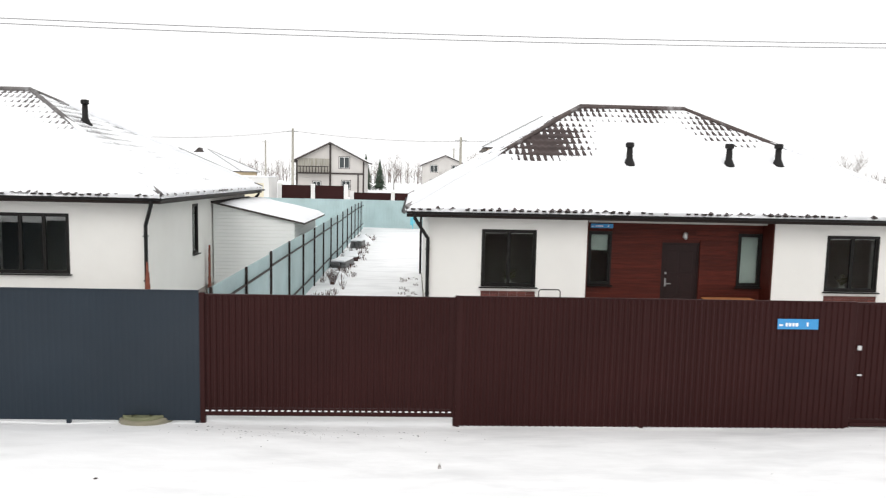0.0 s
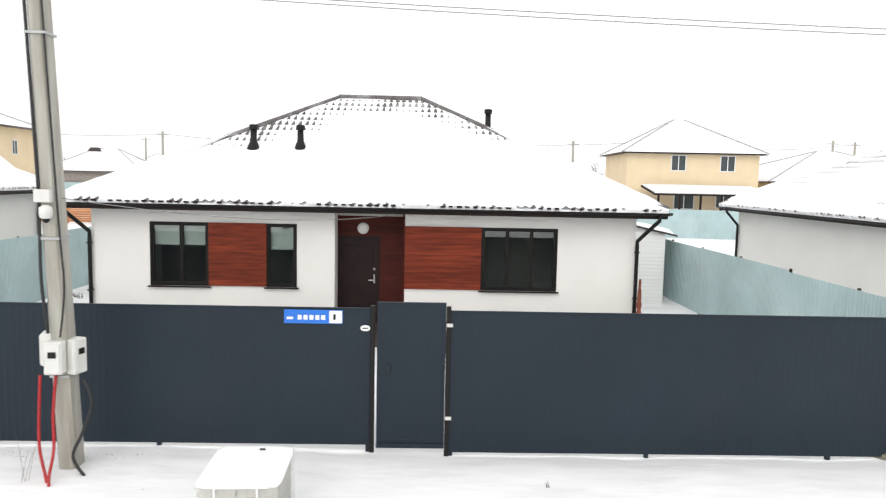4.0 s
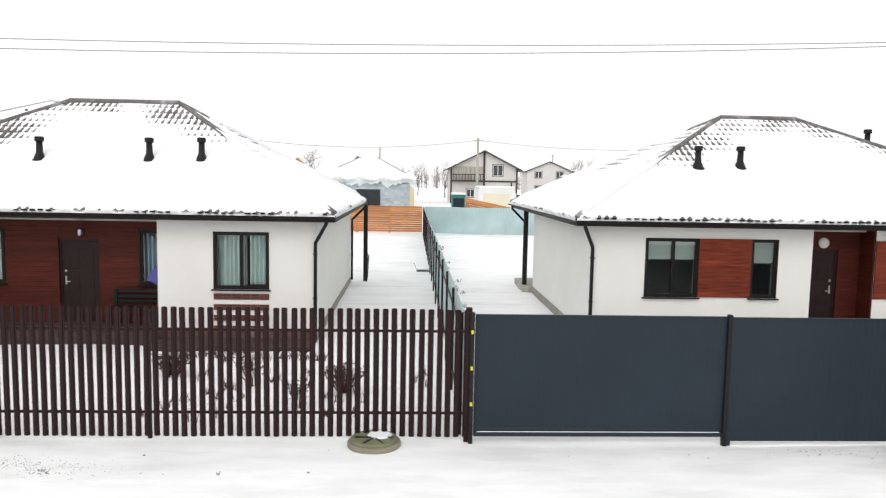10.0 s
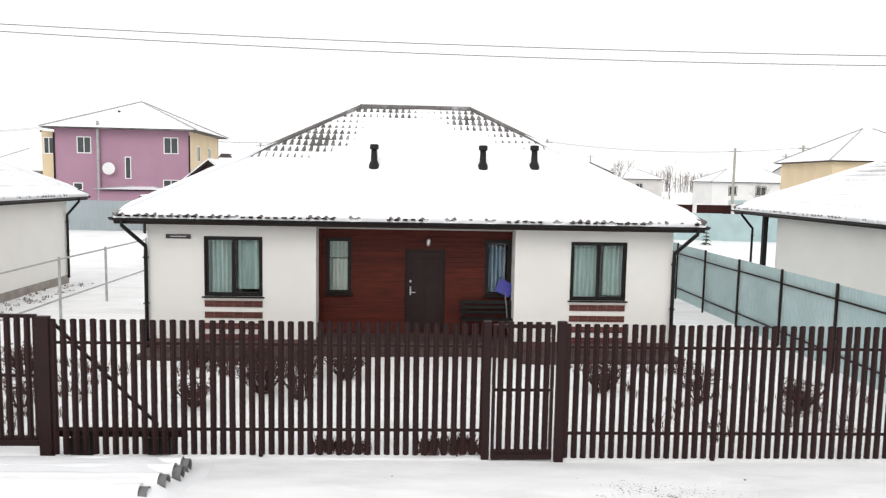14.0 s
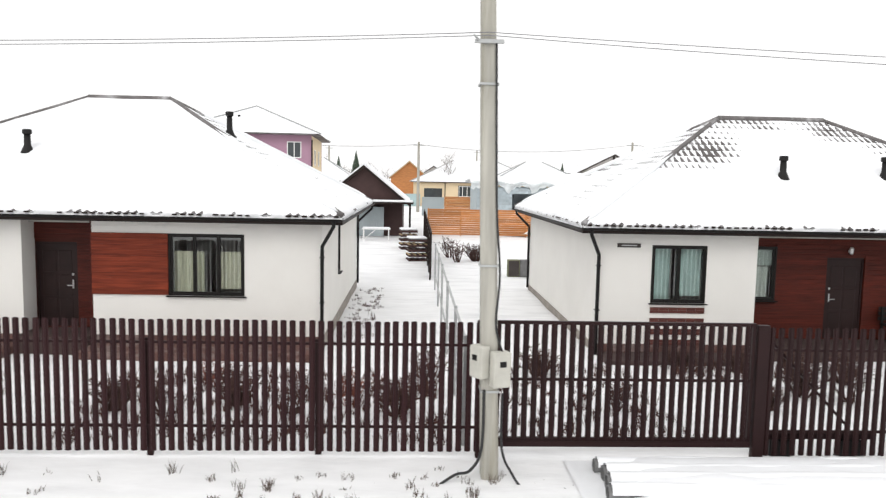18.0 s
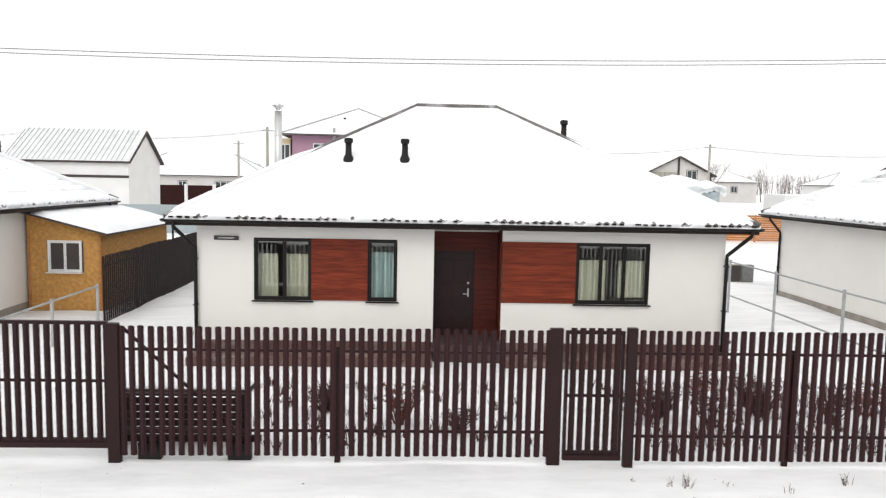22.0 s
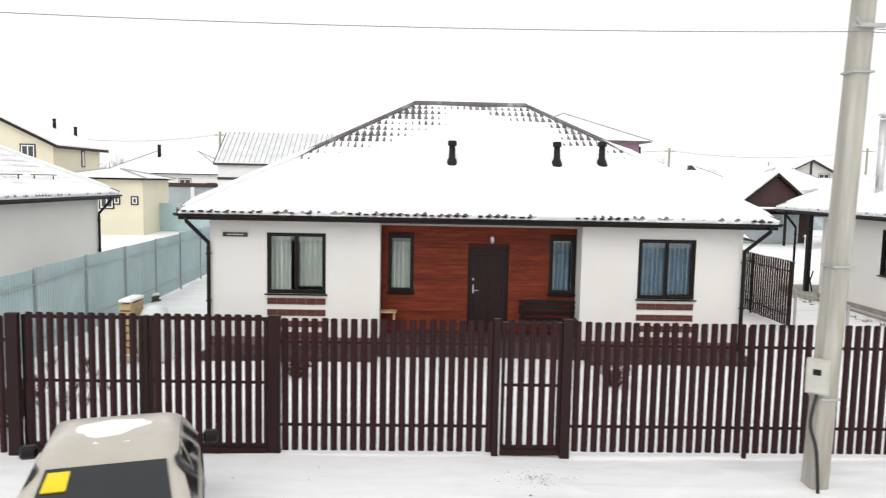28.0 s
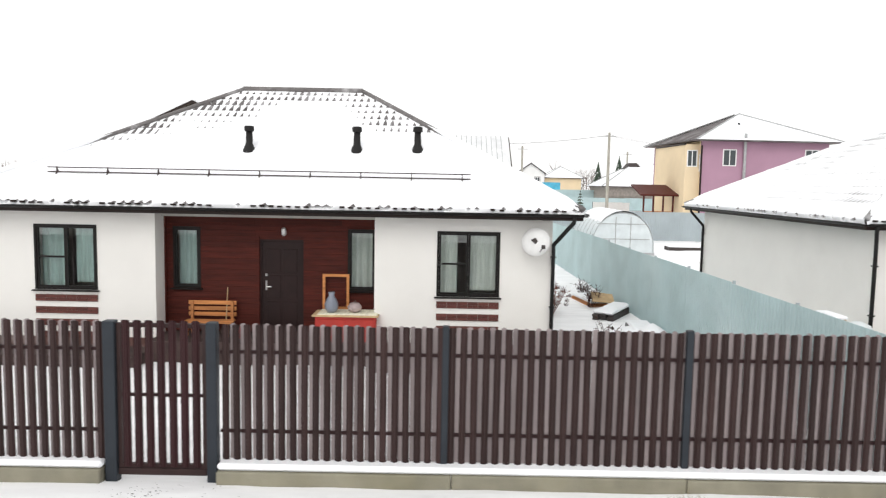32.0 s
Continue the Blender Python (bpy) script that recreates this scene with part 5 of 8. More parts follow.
# steel pipes under snow
for k, (px, py, pz, r) in enumerate(((-38.15, -0.5, 0.16, 0.1), (-38.1, -0.8, 0.17, 0.11), (-38.13, -1.12, 0.18, 0.11), (-38.2, -1.45, 0.17, 0.1))):
    t = thing("pipe", (px, py, pz), "grey corrugated drain pipe lying under snow", "pipe", "drain pipes")
    s = Shape()
    for rad in (r, r - 0.018):
        s.tube([(0.0, 0, 0), (2.5, 0, 0.01), (5.0 - 0.06 * k, 0, 0)], rad, 16, False)
    n = 48
    s.f += [(i, (i + 1) % 16, n + (i + 1) % 16, n + i) for i in range(16)] + [(32 + i, 32 + (i + 1) % 16, n + 32 + (i + 1) % 16, n + 32 + i) for i in range(16)]
    part("shell", s, M["pipe_grey"], t)
    c = Shape()
    m = 40
    for i in range(m + 1):
        x = 0.04 + (4.86 - 0.06 * k) * i / m
        lift = 0.03 + 0.02 * wobble(x, k, 1.2, 4)
        for a in (-1.45, -0.9, -0.4, 0, 0.4, 0.9, 1.45):
            q = r + lift * math.cos(a * 0.95)
            c.v.append((x, math.sin(a) * q * 1.12, math.cos(a) * q))
    c.f = [(7 * i + j, 7 * i + 7 + j, 7 * i + 8 + j, 7 * i + 1 + j) for i in range(m) for j in range(6)]
    part("snow_cap", c, M["roof_snow"], t, "", True)
single("snow_drift", Shape().add([(x, y, 0.27 * smooth(0.95, 0.45, abs(y + 0.97)) * smooth(0, 0.9, x) * smooth(5.35, 4.7, x) + 0.03 * wobble(x, y, 1.5, 6) - 0.03) for x in np.linspace(-0.2, 5.4, 24) for y in np.linspace(-1.95, 0.0, 9)], [(9 * i + j, 9 * i + 9 + j, 9 * i + 10 + j, 9 * i + 1 + j) for i in range(23) for j in range(8)]), M["roof_snow"], (-38.3, 0, 0.06), "low heap of snow drifted round the pipes", "snow drift", smooth=True)


# ---------- the parked car ----------
def car():
    t = thing("car", (-73.38, -2.92, 0.0), "dusty beige hatchback parked in snow with a snowy roof", "car", turn=17)
    t.scale = (1, 1.06, 1.1)
    M["car_paint"] = mat("car_paint", (0.45, 0.42, 0.36), 0.3, metal=0.3, vary=0.08, scale=2, dirt=(0.3, 0.26, 0.2), dirt_amount=0.5)
    M["car_glass"] = mat("car_glass", (0.012, 0.014, 0.016), 0.06, vary=0.1)
    M["tyre"] = mat("tyre", (0.02, 0.02, 0.021), 0.8, vary=0.2)
    st = [(-2.0, 0.62, 0.4, 0.66), (-1.94, 0.74, 0.28, 0.8), (-1.7, 0.81, 0.22, 0.95), (-1.2, 0.835, 0.2, 0.97), (-0.4, 0.84, 0.2, 0.955), (0.5, 0.84, 0.2, 0.945), (1.0, 0.83, 0.2, 0.93), (1.4, 0.8, 0.22, 0.86), (1.66, 0.73, 0.26, 0.76), (1.8, 0.6, 0.36, 0.64)]
    s, n = Shape(), 12
    for y, hw, zb, zt in st:
        h = zt - zb
        s.v += [(x * hw, y, zb + z * h) for x, z in ((-0.86, 0), (-0.97, 0.12), (-1, 0.45), (-0.98, 0.75), (-0.93, 0.93), (-0.8, 1.0), (0.8, 1.0), (0.93, 0.93), (0.98, 0.75), (1, 0.45), (0.97, 0.12), (0.86, 0))]
    s.f = [(n * k + i, n * k + (i + 1) % n, n * k + n + (i + 1) % n, n * k + n + i) for k in range(len(st) - 1) for i in range(n)] + [tuple(range(n)), tuple(range(n * 9, n * 10))]
    part("body", s, M["car_paint"], t, "beige painted body", True)
    c = Shape()
    rows = [(0.93, 0.79, -1.6, 1.02), (1.12, 0.72, -1.19, 0.72), (1.32, 0.63, -0.67, 0.44), (1.4, 0.57, -0.46, 0.28), (1.435, 0.45, -0.34, 0.1)]
    for z, hw, ya, yb in rows:
        c.v += [(-hw, ya, z), (-hw * 0.8, ya - 0.05, z), (hw * 0.8, ya - 0.05, z), (hw, ya, z), (hw, yb, z), (hw * 0.8, yb + 0.06, z), (-hw * 0.8, yb + 0.06, z), (-hw, yb, z)]
    c.f = [(8 * k + i, 8 * k + (i + 1) % 8, 8 * k + 8 + (i + 1) % 8, 8 * k + 8 + i) for k in range(4) for i in range(8)] + [tuple(range(32, 40))]
    M["car_roof"] = mat("car_roof", (0.5, 0.47, 0.41), 0.35, metal=0.2, vary=0.1, scale=2, dirt=(0.82, 0.82, 0.82), dirt_amount=0.75)
    part("cabin", c, M["car_roof"], t, "beige painted roof and pillars", True)
    part("rear_window", Shape().add([(-0.61, -1.5, 1.024), (0.61, -1.5, 1.024), (0.51, -0.77, 1.327), (-0.51, -0.77, 1.327), (-0.61, -1.48, 0.97), (0.61, -1.48, 0.97), (0.51, -0.74, 1.29), (-0.51, -0.74, 1.29)], [(0, 1, 2, 3), (0, 4, 5, 1), (1, 5, 6, 2), (2, 6, 7, 3), (3, 7, 4, 0)]), M["car_glass"], t, "dark tinted rear window")
    part("windscreen", Shape().add([(-0.6, 1.03, 0.99), (0.6, 1.03, 0.99), (0.47, 0.52, 1.33), (-0.47, 0.52, 1.33), (-0.6, 1.0, 0.96), (0.6, 1.0, 0.96), (0.47, 0.5, 1.3), (-0.47, 0.5, 1.3)], [(0, 1, 2, 3), (0, 4, 5, 1), (1, 5, 6, 2), (2, 6, 7, 3), (3, 7, 4, 0)]), M["car_glass"], t)
    for sg in (-1, 1):
        for ya, yb, yc, yd in ((-0.34, 0.82, 0.34, -0.3), (-1.28, -0.42, -0.38, -0.74)):
            part("side_window", Shape().add([(sg * 0.79, ya, 0.985), (sg * 0.79, yb, 0.985), (sg * 0.62, yc, 1.34), (sg * 0.62, yd, 1.34), (sg * 0.75, ya, 0.97), (sg * 0.75, yb, 0.97), (sg * 0.58, yc, 1.32), (sg * 0.58, yd, 1.32)], [(0, 1, 2, 3), (0, 4, 5, 1), (1, 5, 6, 2), (2, 6, 7, 3), (3, 7, 4, 0)]), M["car_glass"], t)
        m = part("mirror", Shape().box(sg * 0.84, 0.52, 0.97, sg * 1.02, 0.64, 1.1, 0.03), M["black_trim"], t, "black door mirror")
        for y in (-0.2, -1.15):
            part("door_handle", Shape().box(sg * 0.832, y - 0.09, 0.83, sg * 0.862, y + 0.09, 0.865, 0.008), M["car_paint"], t)
        part("door_seam", Shape().box(sg * 0.83, -0.375, 0.3, sg * 0.8435, -0.363, 0.95).box(sg * 0.83, 0.75, 0.3, sg * 0.8435, 0.762, 0.93), M["black_trim"], t)
        part("headlight", Shape().box(sg * 0.42, 1.6, 0.6, sg * 0.7, 1.735, 0.72, 0.03), M["car_glass"], t)
        part("tail_light", Shape().box(sg * 0.52, -1.98, 0.66, sg * 0.74, -1.86, 0.88, 0.02), M["red_hose"], t)
        for y in (-1.28, 1.12):
            w = part("wheel", Shape().tube([(sg * 0.66, y, 0.29), (sg * 0.69, y, 0.29), (sg * 0.82, y, 0.29), (sg * 0.85, y, 0.29)], [0.26, 0.3, 0.3, 0.26], 20), M["tyre"], t, "black winter tyre")
            part("rim", Shape().tube([(sg * 0.82, y, 0.29), (sg * 0.855, y, 0.29), (sg * 0.862, y, 0.29)], [0.2, 0.19, 0.06], 14), M["steel"], w)
            part("wheel_arch", Shape().tube([(sg * 0.8, y, 0.32), (sg * 0.8445, y, 0.32)], 0.345, 20), M["black_trim"], t)
    part("rear_bumper", Shape().box(-0.72, -2.06, 0.36, 0.72, -1.9, 0.56, 0.04), M["car_paint"], t)
    part("front_bumper", Shape().box(-0.68, 1.68, 0.3, 0.68, 1.84, 0.52, 0.06), M["car_paint"], t)
    part("sticker", Shape().add([(-0.51, -1.03, 1.236), (-0.31, -1.03, 1.236), (-0.3, -0.83, 1.318), (-0.48, -0.83, 1.318), (-0.51, -1.02, 1.216), (-0.31, -1.02, 1.216), (-0.3, -0.82, 1.298), (-0.48, -0.82, 1.298)], [(0, 1, 2, 3), (0, 4, 5, 1), (1, 5, 6, 2), (2, 6, 7, 3), (3, 7, 4, 0)]), M["yellow_sticker"], t, "yellow warning sticker")
    sn = Shape()
    m = 12
    for j in range(m):
        for i in range(m):
            u, v = i / (m - 1) * 2 - 1, j / (m - 1) * 2 - 1
            e = math.sqrt(u * u + v * v)
            hgt = 1.436 - 0.035 * abs(u) ** 2 - 0.04 * max(0, abs(v) - 0.6) + 0.03 * smooth(1.0, 0.5, e + 0.7 * wobble(u, v, 1.9, 5)) - 0.014
            sn.v.append((u * 0.52, -0.12 + v * 0.36, hgt))
    sn.f = [(j * m + i, j * m + i + 1, (j + 1) * m + i + 1, (j + 1) * m + i) for j in range(m - 1) for i in range(m - 1)]
    part("snow_patch", sn, M["roof_snow"], t, "patch of snow on the roof", True)


M["yellow_sticker"] = mat("yellow_sticker", (0.8, 0.62, 0.01), 0.5, vary=0.05)
car()

# kerb and dry grass before house F
for a, b in ((-87.5, -78.52), (-97.5, -88.97)):
    t = thing("kerb", (a, -0.06, 0), "stained concrete fence footing with a strip of snow", "kerb", "fence footings")
    n = max(1, round((b - a) / 3.0))
    for k in range(n):
        part("footing", Shape().box((b - a) * k / n, -0.2, -0.2, (b - a) * (k + 1) / n - 0.012, 0.25, 0.28 + 0.006 * (k % 2), 0.012), M["kerb"], t)
    part("snow_strip", Shape().box(0, -0.17, 0.287, b - a, 0.24, 0.38, 0.03), M["roof_snow"], t)


def tuft(shape, x, y, z, h, count, spread, rng, w=0.006):
    for _ in range(count):
        a, r = rng.random() * 6.283, rng.random() * spread
        px, py = x + r * math.cos(a), y + r * math.sin(a)
        tip = Vector((px + (rng.random() - 0.5) * h * 0.8, py + (rng.random() - 0.5) * h * 0.8, z + h * (0.5 + 0.6 * rng.random())))
        mid = (Vector((px, py, z)) + tip) / 2 + Vector((0, 0, 0.12 * h))
        k = len(shape.v)
        shape.v += [(px - w, py, z), (px + w, py, z), (mid.x + w * 0.8, mid.y, mid.z), (mid.x - w * 0.8, mid.y, mid.z), tuple(tip)]
        shape.f += [(k, k + 1, k + 2, k + 3), (k + 3, k + 2, k + 4)]


rng = random.Random(5)
s = Shape()
for x, y, h, c, sp in ((-83.7, -1.15, 0.22, 160, 0.3), (-83.2, -1.3, 0.2, 120, 0.28), (-82.3, -1.2, 0.25, 140, 0.2), (-81.75, -1.1, 0.42, 240, 0.22), (-84.3, -1.3, 0.2, 120, 0.3), (-82.8, -1.6, 0.2, 80, 0.3), (-87.6, -1.0, 0.2, 80, 0.12), (-87.65, -1.4, 0.22, 90, 0.12)):
    tuft(s, x, y, 0.0, h, c, sp, rng)
single("dry_grass", s, M["dry_grass"], (0, 0, 0), "tufts of dry yellow grass coming through the snow", "grass", kind="stuff")
s = Shape()
for k in range(46):
    x = -47.0 + 7.5 * rng.random()
    tuft(s, x, -0.25 - 1.3 * rng.random(), 0.0, 0.06 + 0.16 * rng.random(), 4 + int(12 * rng.random()), 0.09, rng, 0.005)
for k in range(30):
    tuft(s, -90 + 95 * rng.random(), -0.4 - 3 * rng.random(), 0.0, 0.1, 4, 0.04, rng)
tuft(s, -14.1, -1.4, 0.0, 0.7, 4, 0.05, rng, 0.003)
single("weeds", s, M["weed"], (0, 0, 0), "dry weed stalks sticking out of the snow", "weeds", kind="stuff")
s = Shape()
for k in range(150):
    x, y = -95 + 108 * rng.random(), -0.3 - 5.0 * rng.random() ** 1.3
    z = ground_z(x, y)
    r = 0.008 + 0.028 * rng.random() ** 3
    rim = [(x + r * (0.6 + 0.7 * rng.random()) * math.cos(a * 1.05), y + r * (0.5 + 0.6 * rng.random()) * math.sin(a * 1.05), z - 0.006) for a in range(6)]
    s.add(rim + [(x + 0.2 * r, y, z + r * 0.5)], [(a, (a + 1) % 6, 6) for a in range(6)])
single("clods", s, M["far_dark"], (0, 0, 0), "small dark clods scattered on trodden snow", "clods", kind="stuff")


# ---------- signs, letters as plain bars ----------
def street_sign(x, z, y, w, h, blue, split, label, name="street_sign"):
    t = thing(name, (x, y, z), label, "sign", "street signs")
    part("plate", Shape().box(0, 0, 0, w, 0.006, h), M[blue], t)
    part("number_field", Shape().box(w * split, -0.004, 0.01, w - 0.01, -0.001, h - 0.01), M["sign_white"] if blue == "sign_blue" else M["sign_sky"], t)
    b = Shape()
    for k in range(5 if blue == "sign_blue" else 4):
        a = w * split * (0.3 + 0.13 * k)
        b.box(a, -0.004, h * 0.28, a + w * split * 0.09, -0.001, h * 0.62)
    b.box(w * split * 0.06, -0.004, h * 0.3, w * split * 0.2, -0.001, h * 0.48)
    part("lettering", b, M["sign_white"], t)
    part("number_bar", Shape().box(w * (split + 0.07), -0.008, h * 0.3, w * (split + 0.11), -0.005, h * 0.7), M["window_frame"] if blue == "sign_blue" else M["sign_white"], t)
    return t


street_sign(-11.07, 1.85, -0.085, 0.84, 0.2, "sign_blue", 0.77, "blue and white street name sign on the fence")
street_sign(8.42, 1.58, -0.129, 0.68, 0.17, "sign_sky", 0.64, "light blue street name sign on the fence")
street_sign(7.04, 2.7, 6.895, 0.58, 0.11, "sign_sky", 0.7, "small blue address plate above the window")
for (xa, ya, za) in ((-35.86, 6.74, 2.74), (-55.35, 6.71, 2.83), (-74.9, 6.66, 2.75)):
    t = thing("name_plate", (xa, ya, za), "narrow dark oval name plate on the wall", "plate", "name plates")
    part("plate", Shape().box(0.0, 0, 0, 0.58, 0.012, 0.1, 0.004), M["far_dark"], t)
    part("lettering", Shape().box(0.1, -0.004, 0.035, 0.48, -0.001, 0.065), M["galv"], t)
t = thing("satellite_dish", (-82.72, 6.12, 2.78), "white round satellite dish on the wall", "satellite dish")
s = Shape().lathe([(0.31, 0.0), (0.3, 0.03), (0.2, 0.07), (0.08, 0.09), (0.02, 0.093)], 0, 0, 28)
part("reflector", s, M["white_frame"], t, smooth=True)
t.children[0].matrix_basis = pose(0, 0, 0, 75, 0, -20)
part("arm", Shape().tube([(0.05, -0.02, -0.28), (0.12, -0.3, -0.08)], 0.012, 6).box(0.08, -0.34, -0.12, 0.16, -0.28, -0.04, 0.01), M["far_dark"], t)
part("mount", Shape().tube([(0, 0.05, 0), (0, 0.25, -0.05), (0, 0.35, -0.05)], 0.02, 6), M["galv"], t)
part("mark", Shape().add([(-0.12, -0.105, 0.05), (-0.02, -0.105, 0.1), (0.1, -0.105, -0.08), (0.02, -0.105, -0.08), (-0.12, -0.1, 0.05), (-0.02, -0.1, 0.1), (0.1, -0.1, -0.08), (0.02, -0.1, -0.08)], [(0, 1, 2, 3), (4, 7, 6, 5), (0, 4, 5, 1), (2, 6, 7, 3)]), M["far_dark"], t)


# ---------- buildings behind the gardens ----------
M["far_pane"] = mat("far_pane", (0.05, 0.06, 0.065), 0.12, vary=0.2, scale=1)
M["roof_sheet"] = mat("roof_sheet", (0.72, 0.73, 0.74), 0.45, vary=0.1, scale=1)


def far_window(parent, x, z, w, h, y=0.0, frame="white_frame", leaves=2, turn=0.0, at=None):
    f = part("window", ring(Shape(), 0, w, 0, h, -0.05, 0.03, 0.09), M[frame], parent)
    if frame == "far_dark":
        part("sash", ring(Shape(), 0.09, w - 0.09, 0.09, h - 0.09, -0.04, 0.025, 0.08), M["white_frame"], f)
        frame = "white_frame"
    n = Shape()
    for k in range(1, leaves):
        n.box(w * k / leaves - 0.04, -0.045, 0.09, w * k / leaves + 0.04, 0.02, h - 0.09)
    if leaves > 1:
        part("mullion", n, M[frame], f)
    part("pane", Shape().box(0.09, -0.02, 0.09, w - 0.09, 0.02, h - 0.09), M["far_pane"], f)
    f.matrix_basis = pose(*(at or (x, y, z)), 0, 0, turn)
    return f


def building(name, at, w, d, h, wall, label, roof="hip", rise=3.0, over=0.5, turn=0.0, trim="dark_brown", ridge="x", bare=False, windows=(), side=None, left_windows=(), right_windows=(), group="houses behind the gardens", snow=0.1, clear_left=False):
    """A plain house: front wall along x at y = 0, walls h high, hip or gable roof."""
    t = thing(name, at, label, "house", group, turn)
    for xa, ya, xb, yb in ((0, 0, w, 0.3), (0, d - 0.3, w, d), (0, 0.3, 0.3, d - 0.3), (w - 0.3, 0.3, w, d - 0.3)):
        part("wall", Shape().box(xa, ya, -1.0, xb, yb, h), M[wall if xb - xa == w else side or wall], t)
    x0, x1, y0, y1 = -over, w + over, -over, d + over
    if roof == "hip":
        if w >= d:
            k = min((d + 2 * over) / 2, (w + 2 * over) / 2 - 0.05)
            ra, rb = (x0 + k, (y0 + y1) / 2), (x1 - k, (y0 + y1) / 2)
        else:
            k = (w + 2 * over) / 2 - 0.05
            ra, rb = ((x0 + x1) / 2, y0 + k), ((x0 + x1) / 2, y1 - k)

        def hip(dz, g):
            a, b, c, e = (x0 - g, y0 - g, h + dz), (x1 + g, y0 - g, h + dz), (x1 + g, y1 + g, h + dz), (x0 - g, y1 + g, h + dz)
            r, q = (*ra, h + rise + dz), (*rb, h + rise + dz)
            return Shape().add([a, b, c, e, r, q], [(0, 1, 5, 4), (1, 2, 5), (2, 3, 4, 5), (3, 0, 4), (3, 2, 1, 0)] if w >= d else [(0, 1, 4), (1, 2, 5, 4), (2, 3, 5), (3, 0, 4, 5), (3, 2, 1, 0)])

        part("roof", hip(-0.02, 0.02), M[trim], t)
        crown = hip(-0.02, 0.02).v
        for i, j in ((0, 4), (1, 5 if w >= d else 4), (2, 5), (3, 4 if w >= d else 5)):
            part("hip_cap", Shape().tube([Vector(crown[i]) + Vector((0, 0, snow + 0.03)), Vector(crown[j]) + Vector((0, 0, snow + 0.06))], 0.055, 6), M["galv"], t)
        cover = hip(snow, -0.12)
        if clear_left:
            del cover.f[3]
        part("roof_snow", cover, M["roof_snow"] if not bare else M["roof_sheet"], t)
    else:
        if ridge == "x":
            prof = [(y0, h), ((y0 + y1) / 2, h + rise), (y1, h)]
            axis, a, b = "x", x0, x1
            gab = [(0, h), (d, h), (d / 2, h + rise * d / (d + 2 * over))]
            for xa in (0.0, w - 0.25):
                part("gable", Shape().prism(gab, "x", xa, xa + 0.25), M[side or wall], t)
        else:
            prof = [(x0, h), ((x0 + x1) / 2, h + rise), (x1, h)]
            axis, a, b = "y", y0, y1
            gab = [(0, h), (w, h), (w / 2, h + rise * w / (w + 2 * over))]
            for ya in (0.0, d - 0.25):
                part("gable", Shape().prism(gab, "y", ya, ya + 0.25), M[wall], t)
        lo = rise * over / ((prof[2][0] - prof[0][0]) / 2)
        band = [(u, z - lo) for u, z in prof]
        for k in (0, 1):
            poly = [band[k], band[k + 1], (band[k + 1][0], band[k + 1][1] + 0.2), (band[k][0], band[k][1] + 0.2)]
            part("roof", Shape().prism(poly, axis, a, b), M[trim], t)
            poly = [(band[k][0], band[k][1] + 0.205), (band[k + 1][0], band[k + 1][1] + 0.205), (band[k + 1][0], band[k + 1][1] + 0.205 + snow), (band[k][0], band[k][1] + 0.205 + snow)]
            part("roof_snow", Shape().prism(poly, axis, a + 0.12, b - 0.12), M["roof_snow"] if not bare else M["roof_sheet"], t)
    for x, z, ww, hh, *rest in windows:
        far_window(t, x, z, ww, hh, 0.0, *rest)
    for y, z, ww, hh, *rest in left_windows:
        far_window(t, 0, z, ww, hh, 0.0, *(rest[:1]), at=(0, y, z), turn=-90)
    for y, z, ww, hh, *rest in right_windows:
        far_window(t, 0, z, ww, hh, 0.0, *(rest[:1]), at=(w, y, z), turn=90)
    return t


M["shingle"] = mat("shingle", (0.09, 0.075, 0.075), 0.8, vary=0.2, scale=1.5, dirt=(0.5, 0.5, 0.5), dirt_amount=0.6)

# purple two-storey house
pur = building("house", (-61.9, 55.7, 0.8), 11.6, 12.5, 7.3, "pink_wall", "two-storey purple house with cream side walls and snowy roof", rise=2.9, over=0.9, turn=3, trim="shingle", clear_left=True, side="yellow_wall",
               windows=[(1.9, 5.1, 1.25, 1.5), (9.4, 5.2, 1.3, 1.5), (1.5, 1.8, 0.85, 0.7, "white_frame", 1), (6.0, 2.9, 0.55, 2.0, "white_frame", 1), (9.3, 1.5, 1.4, 1.4)],
               left_windows=[(1.6, 4.6, 1.3, 1.5), (6.0, 4.6, 1.1, 1.5), (9.0, 4.6, 1.1, 1.5), (3.5, 1.6, 1.0, 1.5)], right_windows=[(3.0, 4.6, 1.1, 1.5), (7.5, 4.6, 1.1, 1.5)])
part("flue", Shape().tube([(3.8, -0.25, 0.6), (3.8, -0.25, 8.0)], 0.13, 10), M["galv"], pur)
part("dish", Shape().tube([(4.75, -0.5, 3.8), (4.75, -0.4, 3.8), (4.75, -0.3, 3.8)], [0.55, 0.4, 0.1], 16), M["white_frame"], pur, "white satellite dish")
for x in (-0.1, 11.6):
    part("corner_board", Shape().box(x, -0.1, -0.5, x + 0.12, 0.02, 6.9), M["dark_brown"], pur)
part("roof_vent", Shape().lathe([(0.12, 8.4), (0.12, 9.2)], 4.6, 3.0, 8), M["black_trim"], pur)
part("bay", Shape().box(-1.3, 0.5, -1.0, -0.01, 8.0, 7.0), M["yellow_wall"], pur, "cream painted bay")
far_window(pur, -1.15, 5.0, 0.95, 1.5, 0.5)
for z in (7.0,):
    part("bay_gutter", Shape().tube([(-1.36, 0.45, z), (-1.36, 8.0, z)], 0.08, 6), M["dark_brown"], pur)
